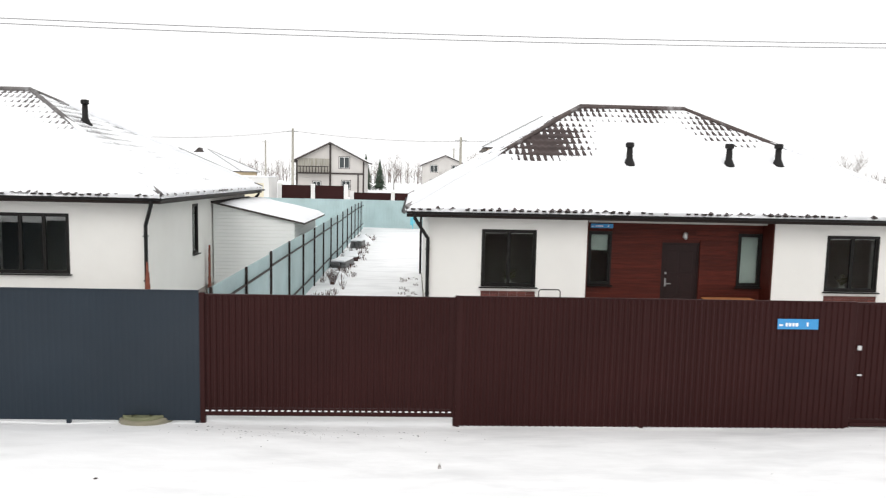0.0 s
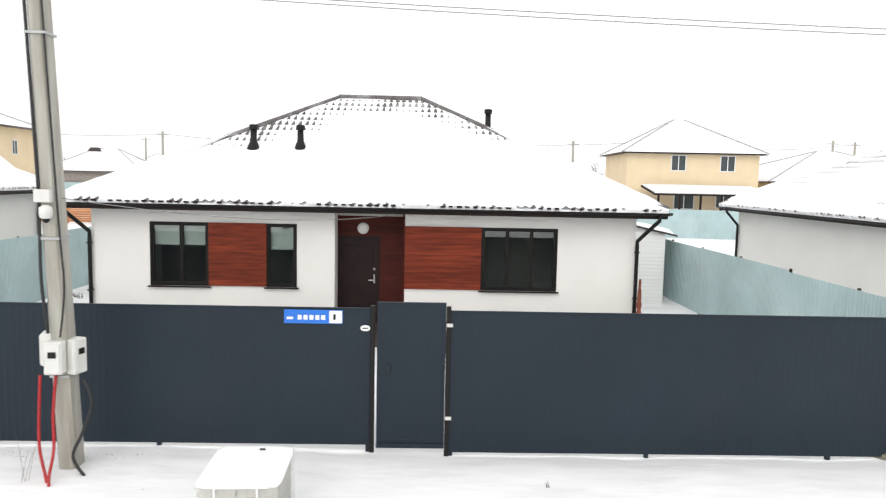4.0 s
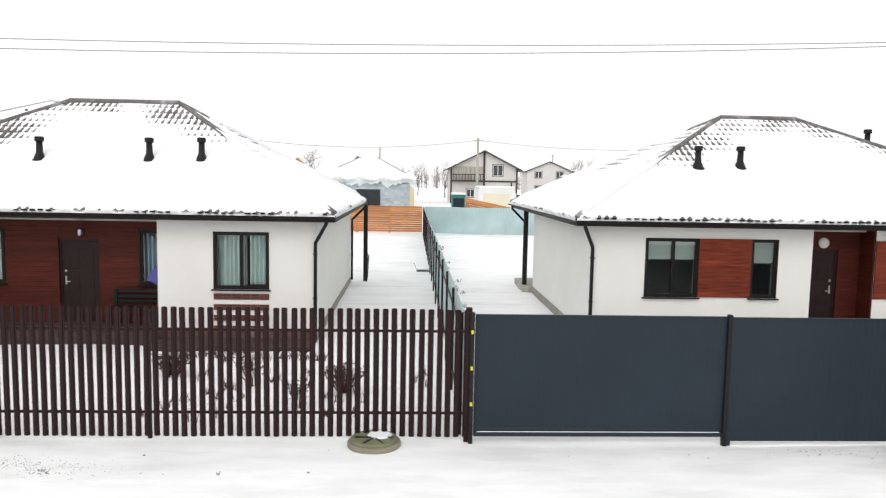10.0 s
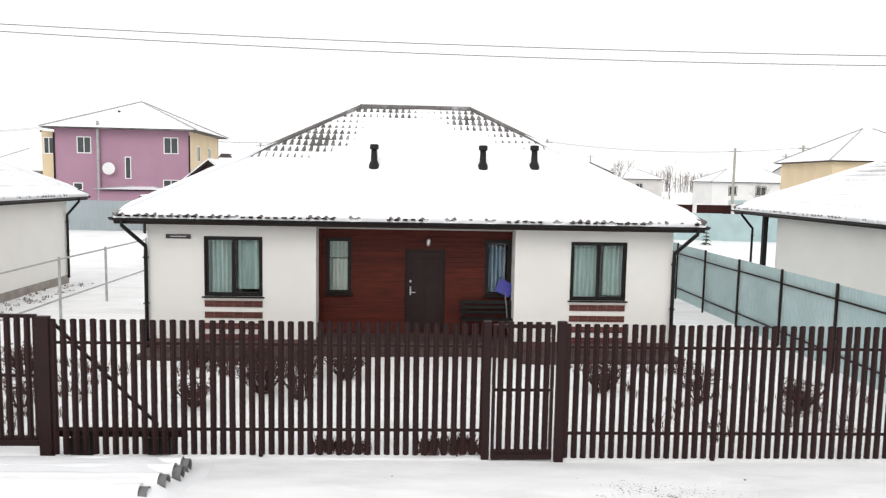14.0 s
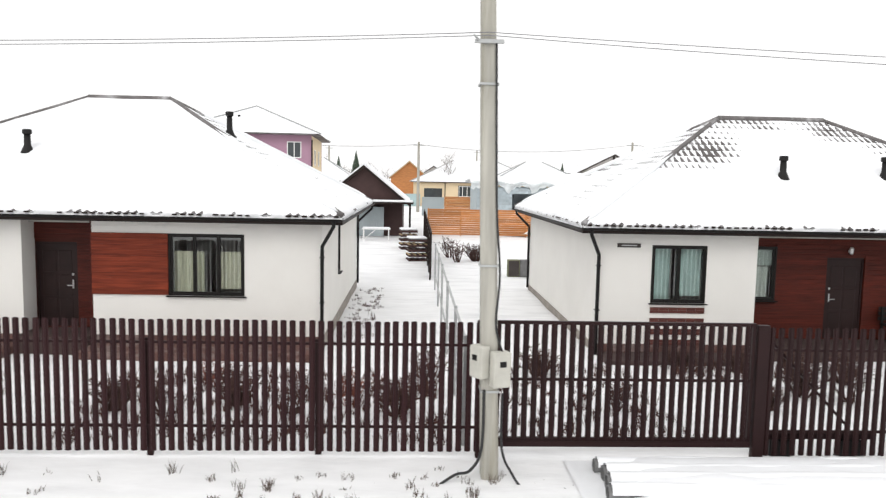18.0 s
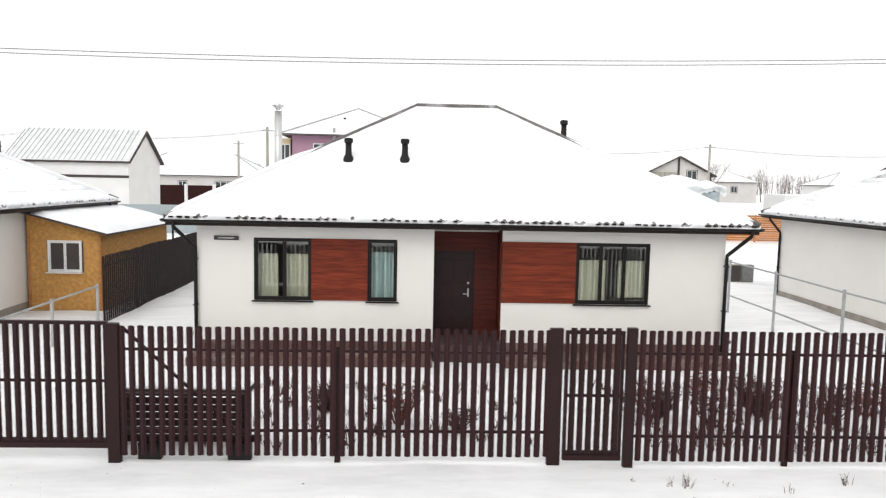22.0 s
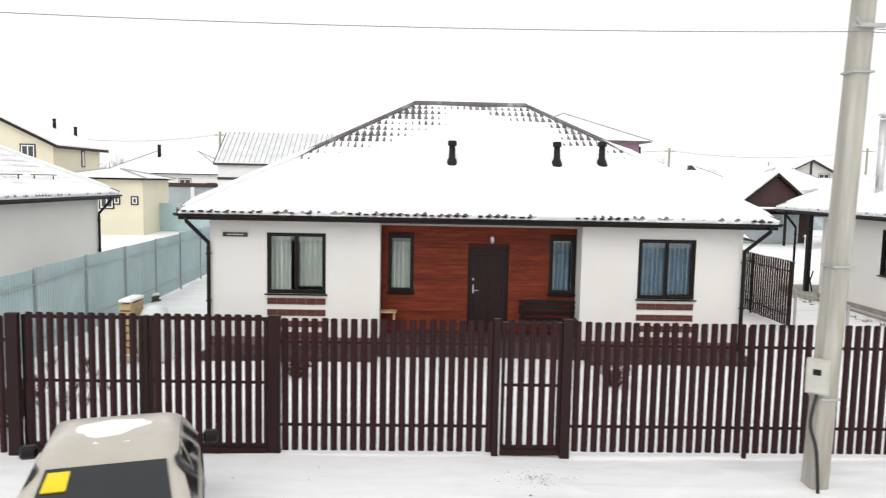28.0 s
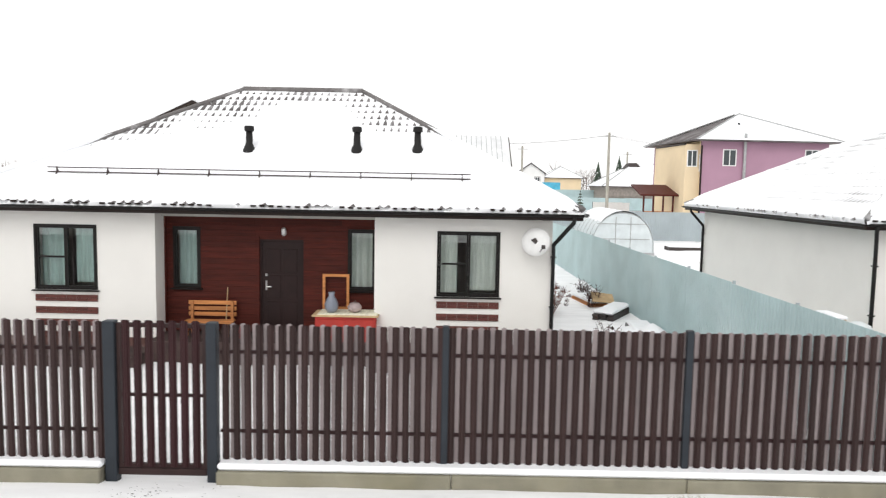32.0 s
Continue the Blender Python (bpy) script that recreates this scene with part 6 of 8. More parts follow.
gar = building("garage", (-57.35, 53.9, 0.7), 6.0, 4.5, 2.0, "pink_wall", "low purple garage with a flat snowy roof", rise=0.25, over=0.3, trim="far_dark", group="outbuildings")
ver = thing("veranda", (-66.4, 57.7, 0.8), "wooden veranda with brown posts beside the purple house", "veranda")
for k in range(4):
    part("post", Shape().box(0.9 * k, 0, -0.3, 0.9 * k + 0.14, 0.14, 2.3), M["wood_dark"], ver)
part("veranda_roof", Shape().add([(-0.4, -0.5, 2.3), (3.9, -0.5, 2.3), (3.9, 3.0, 3.2), (-0.4, 3.0, 3.2), (-0.4, -0.5, 2.45), (3.9, -0.5, 2.45), (3.9, 3.0, 3.35), (-0.4, 3.0, 3.35)], [(0, 1, 5, 4), (1, 2, 6, 5), (2, 3, 7, 6), (3, 0, 4, 7), (4, 5, 6, 7), (3, 2, 1, 0)]), M["wood_dark"], ver)
part("rail", Shape().box(0, 0.04, 0.8, 2.84, 0.1, 0.9), M["wood_orange"], ver)

# yellow two-storey house
yel = building("house", (9.45, 56.3, 0.5), 12.0, 11.0, 6.1, "yellow_wall", "two-storey yellow house with a snowy hipped roof", rise=3.4, over=0.6, turn=-4,
               windows=[(4.0, 4.5, 1.4, 1.5), (8.45, 4.5, 1.4, 1.5), (4.4, 1.0, 1.9, 1.8), (8.2, 1.2, 1.5, 1.5)])
por = thing("veranda", (11.0, 51.7, 0.5), "glazed brown veranda under a snowy lean-to roof", "veranda")
part("roof", Shape().add([(-0.4, -0.3, 2.35), (9.8, -0.3, 2.35), (9.8, 3.8, 3.0), (-0.4, 3.8, 3.0), (-0.4, -0.3, 2.5), (9.8, -0.3, 2.5), (9.8, 3.8, 3.15), (-0.4, 3.8, 3.15)], [(0, 1, 5, 4), (1, 2, 6, 5), (2, 3, 7, 6), (3, 0, 4, 7), (4, 5, 6, 7), (3, 2, 1, 0)]), M["dark_brown"], por)
part("roof_snow", Shape().add([(-0.3, -0.2, 2.52), (9.7, -0.2, 2.52), (9.7, 3.7, 3.16), (-0.3, 3.7, 3.16), (-0.3, -0.2, 2.64), (9.7, -0.2, 2.64), (9.7, 3.7, 3.28), (-0.3, 3.7, 3.28)], [(0, 1, 5, 4), (1, 2, 6, 5), (2, 3, 7, 6), (3, 0, 4, 7), (4, 5, 6, 7), (3, 2, 1, 0)]), M["roof_snow"], por)
for k in range(6):
    part("post", Shape().box(1.85 * k, 0, -0.3, 1.85 * k + 0.15, 0.15, 2.35), M["dark_brown"], por)

# timber-framed gable houses far off
gap = building("house", (-15.35, 100.3, 0.9), 10.3, 9.5, 5.0, "grey_wall", "pale grey gabled house with dark timber framing and balcony", roof="gable", ridge="y", rise=2.95, over=0.7, trim="far_dark",
               windows=[(1.6, 4.0, 1.15, 1.3, "far_dark"), (3.3, 3.4, 1.15, 1.9, "far_dark", 1), (6.4, 3.8, 1.75, 1.9, "far_dark"), (6.8, 0.6, 1.5, 1.5, "far_dark"), (2.4, 0.5, 1.4, 1.4, "far_dark")])
# flat panel, no recess: its grey puts the balcony's shade into the colour
part("siding", Shape().box(0.3, -0.06, 3.2, 5.0, -0.002, 5.3), M["concrete"], gap, "flat grey panel in place of the shaded balcony recess")
for xa, za, xb, zb in ((5.0, -0.5, 5.3, 7.5), (0.2, 2.95, 5.0, 3.2), (5.3, 2.95, 10.1, 3.2), (-0.05, -0.5, 0.2, 5.0), (10.1, -0.5, 10.35, 5.0), (9.3, -0.5, 9.5, 2.95)):
    part("timber", Shape().box(xa, -0.14, za, xb, 0.0, zb), M["far_dark"], gap)
part("balcony", Shape().box(0.2, -1.3, 3.02, 5.0, -0.15, 3.17), M["far_dark"], gap)
part("balcony_rail", Shape().box(0.2, -1.3, 4.0, 5.0, -1.18, 4.14), M["far_dark"], gap)
for k in range(11):
    part("baluster", Shape().box(0.25 + 0.46 * k, -1.27, 3.17, 0.36 + 0.46 * k, -1.22, 4.0), M["far_dark"], gap)
building("house", (4.64, 151.0, 1.2), 10.0, 9.0, 5.1, "grey_wall", "pale gabled house with dark window frames", roof="gable", ridge="y", rise=2.3, over=0.5, trim="far_dark", windows=[(1.6, 3.5, 1.8, 1.7, "far_dark"), (6.4, 3.5, 1.8, 1.7, "far_dark"), (1.6, 0.5, 1.8, 1.5, "far_dark"), (6.4, 0.5, 1.8, 1.5, "far_dark")])
building("house", (24.0, 118.0, 1.2), 16.0, 9.0, 3.4, "white_wall", "long white bungalow with dark windows and snowy roof", rise=2.4, windows=[(3.0, 1.0, 1.6, 1.8, "far_dark"), (8.0, 1.0, 2.0, 1.8, "far_dark"), (12.6, 1.0, 2.0, 1.8, "far_dark")])
building("house", (12.0, 150.0, 1.2), 14.0, 9.0, 3.8, "grey_wall", "far pale house with a snowy roof", rise=2.2, windows=[(3, 1.4, 1.6, 1.6, "far_dark"), (8, 1.4, 1.6, 1.6, "far_dark")])
building("house", (44.0, 140.0, 1.2), 9.0, 9.0, 4.5, "grey_wall", "far grey gabled house", roof="gable", ridge="y", rise=3.2, trim="far_dark", windows=[(3.5, 3.4, 1.6, 1.6)])
building("house", (-32.0, 72.0, 0.9), 11.0, 9.0, 3.0, "yellow_wall", "beige bungalow with a snowy hipped roof", rise=2.6, windows=[(2, 1.0, 1.5, 1.4), (7, 1.0, 1.5, 1.4)])
building("house", (-39.3, 140.0, 1.1), 4.8, 7.0, 4.2, "grey_wall", "small far gabled house under snow", roof="gable", ridge="y", rise=2.0, trim="far_dark", windows=[(1.6, 2.6, 1.4, 1.4)])

# brown gabled shelter
she = building("shelter", (-47.3, 41.9, 0.45), 5.6, 8.0, 2.3, "far_brown", "dark brown gabled shelter with a snow-covered roof", roof="gable", ridge="y", rise=2.7, over=0.5, trim="dark_brown", snow=0.14, group="outbuildings")
part("canopy", Shape().box(-1.3, -2.4, 2.1, 6.4, 0.3, 2.22), M["dark_brown"], she)
part("canopy_snow", Shape().box(-1.25, -2.35, 2.225, 6.35, -0.3, 2.34, 0.03), M["roof_snow"], she)
for x in (-1.1, 2.5, 6.1):
    part("post", Shape().box(x, -2.3, -0.5, x + 0.14, -2.16, 2.1), M["dark_brown"], she)
building("house", (-45.1, 120.0, 1.2), 6.6, 8.0, 3.4, "wood_orange", "unpainted orange timber house shell", roof="gable", ridge="y", rise=3.0, over=0.3, trim="wood_raw", bare=True)
pea = building("house", (-41.0, 93.5, 0.9), 18.5, 12.0, 3.0, "yellow_wall", "peach bungalow with a snowy hipped roof", rise=3.2, windows=[(1.55, 0.4, 2.6, 1.75, "far_pane", 1), (6.45, 0.9, 1.95, 1.7, "far_dark", 3)])
part("roof_window", Shape().prism([(10.4, 5.5), (12.6, 5.5), (11.5, 6.5)], "y", 5.0, 6.6), M["far_dark"], pea, "dark bare dormer on the roof")
part("downpipe", Shape().tube([(4.56, -0.1, -0.5), (4.56, -0.1, 2.95)], 0.06, 6), M["dark_brown"], pea)
gre = building("house", (-62.3, 92.5, 0.9), 13.0, 10.0, 2.9, "plinth", "low grey-brown bungalow with a snowy hipped roof", rise=3.3, over=0.6, trim="far_dark")
part("roof_ridge", Shape().prism([(3.4, 5.2), (6.6, 5.2), (5.4, 6.4), (4.4, 6.4)], "y", 4.2, 6.2), M["far_dark"], gre, "bare dark ridge")

# unfinished block house wrapped in film
unf = thing("unfinished_house", (-34.9, 58.0, 0.8), "unfinished grey block walls wrapped in torn plastic film", "building site")
openings = [(3.4, 5.5, 0.1, 2.3), (8.3, 10.6, 0.4, 2.3)]
part("wall", Shape().wall_x(0, 13.4, -0.6, 2.9, 0, 0.3, openings), M["block"], unf)
for xa, ya, xb, yb in ((0, 0.3, 0.3, 8), (13.1, 0.3, 13.4, 8), (0.3, 7.7, 13.1, 8)):
    part("wall", Shape().box(xa, ya, -0.6, xb, yb, 2.9), M["block"], unf)
brng = random.Random(8)
BIGBLOCK = Shape().box(0, 0, 0, 0.6, 0.02, 0.26, 0.006).mesh("block", M["block"])
for r in range(12):
    for k in range(22):
        x, z = 0.02 + 0.61 * k + (0.3 if r % 2 else 0), -0.4 + 0.27 * r
        if x > 12.7 or any(a - 0.55 < x < b and c - 0.2 < z < e for a, b, c, e in openings):
            continue
        ob = new("block", BIGBLOCK)
        ob.parent = unf
        ob.location = (x, -0.025 - 0.012 * brng.random(), z)
f = Shape()
nx = 60
for i in range(nx + 1):
    x = -0.6 + 14.6 * i / nx
    hang = 0.45 + 0.35 * max(0, math.sin(i * 0.55) + 0.5 * math.sin(i * 1.31 + 1)) + 0.1 * math.sin(i * 2.7)
    for j in range(5):
        f.v.append((x, -0.16 - 0.12 * math.sin(i * 0.8 + j) - (0.2 if j == 1 else 0), 3.35 - hang * j / 4 + 0.12 * math.sin(i * 0.7)))
f.f = [(5 * i + j, 5 * i + 5 + j, 5 * i + 6 + j, 5 * i + 1 + j) for i in range(nx) for j in range(4)]
part("film", f, M["film"], unf, "torn hanging plastic film", True)
top = Shape()
for i in range(31):
    for j in range(9):
        top.v.append((-0.6 + 14.6 * i / 30, -0.25 + 8.6 * j / 8, 3.25 + 1.25 * math.sin(math.pi * j / 8) ** 0.8 * (1 if i not in (0, 30) else 0.4) * (0.75 + 0.25 * math.sin(i * 0.62)) + 0.08 * math.sin(i * 1.9 + j)))
top.f = [(9 * i + j, 9 * i + 9 + j, 9 * i + 10 + j, 9 * i + 1 + j) for i in range(30) for j in range(8)]
part("snow_cover", top, M["roof_snow"], unf, "snow lying on the covered top", True)
for hx, hy, hr, hz in ((-31.4, 45.0, 2.9, 1.95), (-28.2, 46.2, 3.0, 2.25)):
    single("sand_heap", Shape().lathe([(hr, -0.3), (hr * 0.8, hz * 0.32), (hr * 0.52, hz * 0.7), (hr * 0.22, hz * 0.95), (0.1, hz)], 0, 0, 18), M["roof_snow"], (hx, hy, 0.7), "heap of building sand under snow", "heap", "sand heaps", smooth=True)
tank = thing("garage", (-14.9, 58.5, 0.6), "cream metal garage under snow beside the building site", "garage")
part("body", Shape().box(0, 0, -0.4, 3.6, 4.2, 2.8, 0.03), M["white_wall"], tank)
part("door", Shape().box(0.5, -0.04, -0.2, 3.1, -0.002, 2.3, 0.01), M["cream_wall"], tank, "pale garage door")
cabin = thing("toilet_cabin", (-17.9, 50.0, 0.5), "teal plastic cabin with a snowy top behind the fence", "cabin")
part("body", Shape().box(0, 0, -0.2, 1.15, 1.15, 2.4, 0.04), mat("teal_plastic", (0.02, 0.16, 0.14), 0.5, vary=0.15, scale=1.5), cabin)
part("door", Shape().box(0.12, -0.03, -0.05, 1.03, -0.002, 2.1, 0.01), M["sheet_grey"], cabin)
part("roof_snow", Shape().box(-0.04, -0.04, 2.4, 1.19, 1.19, 2.56, 0.05), M["roof_snow"], cabin)
part("snow_cap", Shape().box(0.05, 0.05, 2.805, 3.55, 4.15, 2.98, 0.04), M["roof_snow"], tank)

# white building with a metal roof, cream house, others to the left
wb = building("house", (-90.2, 61.2, 0.6), 11.6, 8.6, 4.95, "white_wall", "white two-storey house with a grey metal gable roof", roof="gable", ridge="x", rise=3.2, over=0.35, trim="far_dark", bare=True, snow=0.06, windows=[(8.3, 0.3, 0.9, 1.5), (2.0, 0.3, 0.9, 1.4)])
part("band", Shape().box(-0.04, -0.06, 3.3, 11.64, 0.0, 3.55), M["far_dark"], wb)
for k in range(23):
    part("seam", Shape().prism([(-0.3, 4.96), (4.3, 8.15), (4.3, 8.23), (-0.3, 5.04)], "x", 0.05 + 0.5 * k, 0.1 + 0.5 * k), M["galv"], wb)
cr = building("house", (-108.0, 40.65, 0.65), 12.3, 7.2, 5.45, "cream_wall", "two-storey cream house with a dark snowy gable roof", roof="gable", ridge="y", rise=3.15, over=0.5, trim="dark_brown", windows=[(10.05, 4.3, 1.07, 1.2, "far_dark"), (7.4, 4.3, 1.07, 1.2, "far_dark")], right_windows=[(4.1, 4.0, 0.5, 1.25, "far_dark")])
for x, y, z in ((9.8, 5.3, 7.0), (10.8, 6.5, 6.5)):
    part("roof_vent", Shape().lathe([(0.14, z - 0.6), (0.12, z + 0.5), (0.16, z + 0.6), (0.05, z + 0.65)], x, y, 8), M["black_trim"], cr)
ext = building("annex", (-94.8, 38.7, 0.65), 5.9, 4.9, 3.2, "cream_wall", "cream single-storey annex with a snowy lean-to roof", rise=0.6, over=0.4, windows=[(3.0, 1.2, 1.0, 0.9, "far_dark"), (3.9, 1.5, 0.5, 0.6, "far_dark", 1), (5.1, 1.5, 0.5, 0.6, "far_dark", 1)], group="outbuildings")
white_low = building("house", (-110.0, 82.0, 0.8), 15.0, 10.0, 3.6, "white_wall", "white bungalow with a wide snowy hipped roof", rise=3.0, windows=[(9.1, 2.2, 1.6, 0.9, "far_dark"), (12.6, 1.2, 1.2, 1.4, "far_dark")])
part("flue", Shape().tube([(5.5, 3.5, 4.5), (5.5, 3.5, 7.4)], 0.22, 8), M["black_trim"], white_low, "black flue")
building("house", (-71.2, 128.0, 1.0), 5.2, 6.0, 5.0, "white_wall", "far white two-storey gabled house", roof="gable", ridge="y", rise=2.0, over=0.3, trim="far_dark", windows=[(0.7, 3.2, 1.1, 1.2, "far_dark"), (3.3, 3.2, 1.1, 1.2, "far_dark"), (0.7, 0.6, 1.1, 1.3, "far_dark"), (3.3, 0.6, 1.1, 1.3, "far_dark")])
building("house", (-65.5, 131.0, 1.0), 7.0, 8.0, 4.2, "yellow_wall", "far ochre house with a snowy roof", rise=2.2)
single("storage_container", Shape().box(0, 0, 0, 2.8, 2.2, 3.75, 0.04).box(0.1, 0.1, 3.751, 2.7, 2.1, 3.83), mat("container_blue", (0.08, 0.42, 0.6), 0.5, vary=0.15, scale=2), (-68.6, 110.0, 0.5), "bright blue storage container far behind the gardens", "container")
garden_fence((-69.6, 100.0), (-57.3, 100.2), 2.75, "sheet_pale", "pale sheet fence far behind the gardens", posts=False)
garden_fence((-67.5, 75.0), (-63.2, 75.1), 1.7, "white_box", "low white board fence behind the gardens", pitch=0.3, step=0.9)
building("house", (-96.0, 100.0, 1.0), 22.5, 12.0, 3.2, "grey_wall", "long mauve-grey bungalow under a snowy hipped roof", rise=3.4, trim="far_dark", windows=[(15.0, 0.9, 2.6, 1.6, "far_dark", 3), (9.5, 0.9, 1.4, 1.6, "far_dark", 2)])
building("house", (-118.0, 120.0, 1.0), 14.0, 9.0, 3.4, "grey_wall", "far grey house with a snowy roof", rise=2.8)
building("house", (41.5, 93.0, 1.0), 12.0, 10.0, 3.9, "grey_wall", "far grey bungalow with a snowy hipped roof", rise=3.2, trim="far_dark")
building("house", (23.5, 57.2, 0.6), 20.0, 18.0, 3.55, "yellow_wall", "ochre bungalow with a wide snowy hipped roof", rise=3.3, trim="far_dark", windows=[(2.4, 1.75, 1.3, 1.4, "far_dark"), (6.5, 1.75, 1.3, 1.4, "far_dark")])


building("house", (-131.6, 90.0, 1.0), 9.0, 9.0, 3.2, "white_wall", "far white gabled house with dark roof edges", roof="gable", ridge="y", rise=3.4, trim="far_dark", windows=[(3.6, 2.6, 1.4, 1.4, "far_dark")])


# fences further back
def pier_fence(p, q, h, panel, label, step=4.0, pier="white_wall"):
    (xa, ya), (xb, yb) = p, q
    length = math.hypot(xb - xa, yb - ya)
    z = ground_z(xa, ya)
    t = thing("far_fence", (xa, ya, z), label, "fence", "fences behind the gardens", math.degrees(math.atan2(yb - ya, xb - xa)))
    n = max(1, round(length / step))
    for k in range(n + 1):
        part("pier", Shape().box(k * length / n - 0.2, -0.2, -0.3, k * length / n + 0.2, 0.2, h + 0.15), M[pier], t)
        if k < n:
            part("panel", Shape().box(k * length / n + 0.2, -0.03, 0.0, (k + 1) * length / n - 0.2, 0.03, h), M[panel], t)


pier_fence((-10.9, 62.0), (-4.3, 62.2), 2.45, "sheet_brown", "dark brown gate panels between white piers", 3.3)
pier_fence((-4.0, 66.0), (9.0, 66.6), 1.7, "sheet_brown", "low dark brown panel fence between pale piers", 4.3)
pier_fence((-83.1, 82.0), (-72.6, 82.0), 2.65, "sheet_brown", "dark brown panel fence between pale piers", 3.4)
pier_fence((-97.3, 66.0), (-91.0, 66.2), 2.95, "sheet_slate", "grey panel fence between pale piers", 3.15)
single("fence_beam", Shape().box(0, -0.12, 0, 6.2, 0.2, 0.42, 0.01), M["far_brown"], (-97.2, 66.0, 3.05), "dark brown beam along the top of the grey fence", "beam")
garden_fence((12.0, 84.0), (60.0, 82.0), 1.8, "sheet_pale", "pale sheet fence far behind", posts=False)
garden_fence((-72.0, 92.0), (-40.0, 92.0), 1.8, "sheet_pale", "pale sheet fence far behind", posts=False)


def plank_fence(p, q, z0, z1, label):
    (xa, ya), (xb, yb) = p, q
    length = math.hypot(xb - xa, yb - ya)
    g = ground_z((xa + xb) / 2, (ya + yb) / 2)
    t = thing("plank_fence", (xa, ya, g), label, "fence", "garden fences", math.degrees(math.atan2(yb - ya, xb - xa)))
    n = round(length / 2.4)
    rows = round((z1 - z0) / 0.16)
    for k in range(n):
        for r in range(rows):
            ob = new("plank", PLANK)
            ob.parent = t
            ob.location = (k * length / n, 0.006 * (r % 3), z0 + r * 0.16)
            ob.scale = (length / n - 0.01, 1, 1)
        part("post", Shape().box(k * length / n - 0.05, 0.03, -0.3, k * length / n + 0.05, 0.13, z1), M["wood_orange"], t)
    return t


PLANK = Shape().box(0, 0, 0, 1, 0.024, 0.145, 0.004).mesh("plank", M["wood_orange"])
plank_fence((-39.8, 42.6), (-20.5, 42.2), 0.1, 2.05, "orange stained horizontal plank fence behind the garden")
stack = thing("board_stack", (-17.1, 46.0, 0.55), "stack of orange boards leaning behind the garden fence", "boards")
for k in range(13):
    ob = new("plank", PLANK)
    ob.parent = stack
    ob.matrix_basis = pose(0.03 * (k % 3), 0.01 * (k % 2), 2.06 - 0.16 * k, 0, 11, 0) @ Matrix.Diagonal((4.45 - 0.1 * (k % 4), 1, 1, 1))
for x, z in ((0.25, 2.1), (2.2, 1.72), (4.1, 1.35)):
    part("post", Shape().box(x, 0.04, -0.3, x + 0.1, 0.14, z), M["wood_orange"], stack)
plank_fence((-37.5, 68.2), (-34.3, 68.3), 0.1, 2.15, "orange stained plank fence far behind")
garden_fence((-40.0, 68.1), (-37.6, 68.2), 2.1, "sheet_slate", "slate grey sheet fence beside the far plank fence", posts=False)


# ---------- far poles, wires, trees ----------
def far_pole(x, y, h, label="grey concrete power pole behind the houses"):
    z = ground_z(x, y)
    t = thing("power_pole", (x, y, z), label, "pole", "far poles")
    part("shaft", Shape().tube([(0, 0, -0.5), (0, 0, h)], [0.2, 0.13], 8), M["concrete"], t)
    part("crossarm", Shape().box(-0.7, -0.05, h - 0.45, 0.7, 0.05, h - 0.35), M["galv"], t)
    return (x, y, z + h - 0.3)


line = [far_pole(x, y, h) for x, y, h in ((-118, 80, 9.0), (-93.5, 74, 9.0), (-67.0, 70, 9.4), (-40.4, 77, 8.4), (-12.9, 82, 9.2), (19.5, 80, 9.0), (46, 82, 9.2))]
for a, b in zip(line, line[1:]):
    for o in (-0.5, 0.5):
        span((a[0], a[1] + o, a[2]), (b[0], b[1] + o, b[2]), 0.9, 0.014, "far_wire", "thin far overhead power wire")
for x, y, h in ((8.0, 74.0, 8.2), (-28.0, 140, 10), (12, 160, 10), (-74.5, 88, 8.6), (-55, 110, 9), (33, 110, 9), (39.9, 76.3, 9.0)):
    far_pole(x, y, h)


def bare_tree(x, y, h, seed, spread=0.32, label="bare winter tree with fine grey twigs"):
    rng = random.Random(seed)
    z = ground_z(x, y)
    t = thing("tree", (x, y, z), label, "tree", "bare trees")
    trunk, twigs = Shape(), Shape()

    def grow(p, d, length, r, level):
        q = p + d * length
        (trunk if level < 2 else twigs).tube([p, (p + q) / 2 + Vector((rng.uniform(-1, 1), rng.uniform(-1, 1), 0)) * length * 0.05, q], [r, r * 0.8, r * 0.6], 5 if level < 2 else 3, False)
        if level >= 5:
            return
        for k in range(3 if level else 5):
            axis = Vector((rng.uniform(-1, 1), rng.uniform(-1, 1), rng.uniform(0.1, 0.7))).normalized()
            nd = (d + axis * rng.uniform(0.5, 1.0) * (spread / 0.32)).normalized()
            grow(p + (q - p) * rng.uniform(0.45, 1.0), nd, length * rng.uniform(0.55, 0.75), r * 0.5, level + 1)

    grow(Vector((0, 0, -0.3)), Vector((0, 0, 1)), h * 0.42, h * 0.014, 0)
    part("trunk", trunk, M["bark"], t)
    part("crown", twigs, M["twig"], t, "fine bare twigs")


for k, (x, y, h) in enumerate(((-36.0, 96, 8.5), (-33.5, 100, 7.5), (16, 150, 10), (30, 156, 9), (-2, 160, 9), (-14.8, 130, 8.6), (-20, 150, 8), (50, 130, 10), (57, 128, 9), (64, 135, 10), (70, 140, 9), (-60, 150, 10), (-52, 155, 9), (-70, 160, 9), (-125, 150, 10), (-135, 148, 9), (-118, 155, 9), (5.8, 62, 4.5), (-57, 140, 8), (80, 120, 9), (88, 126, 10))):
    bare_tree(x, y, h, 40 + k)


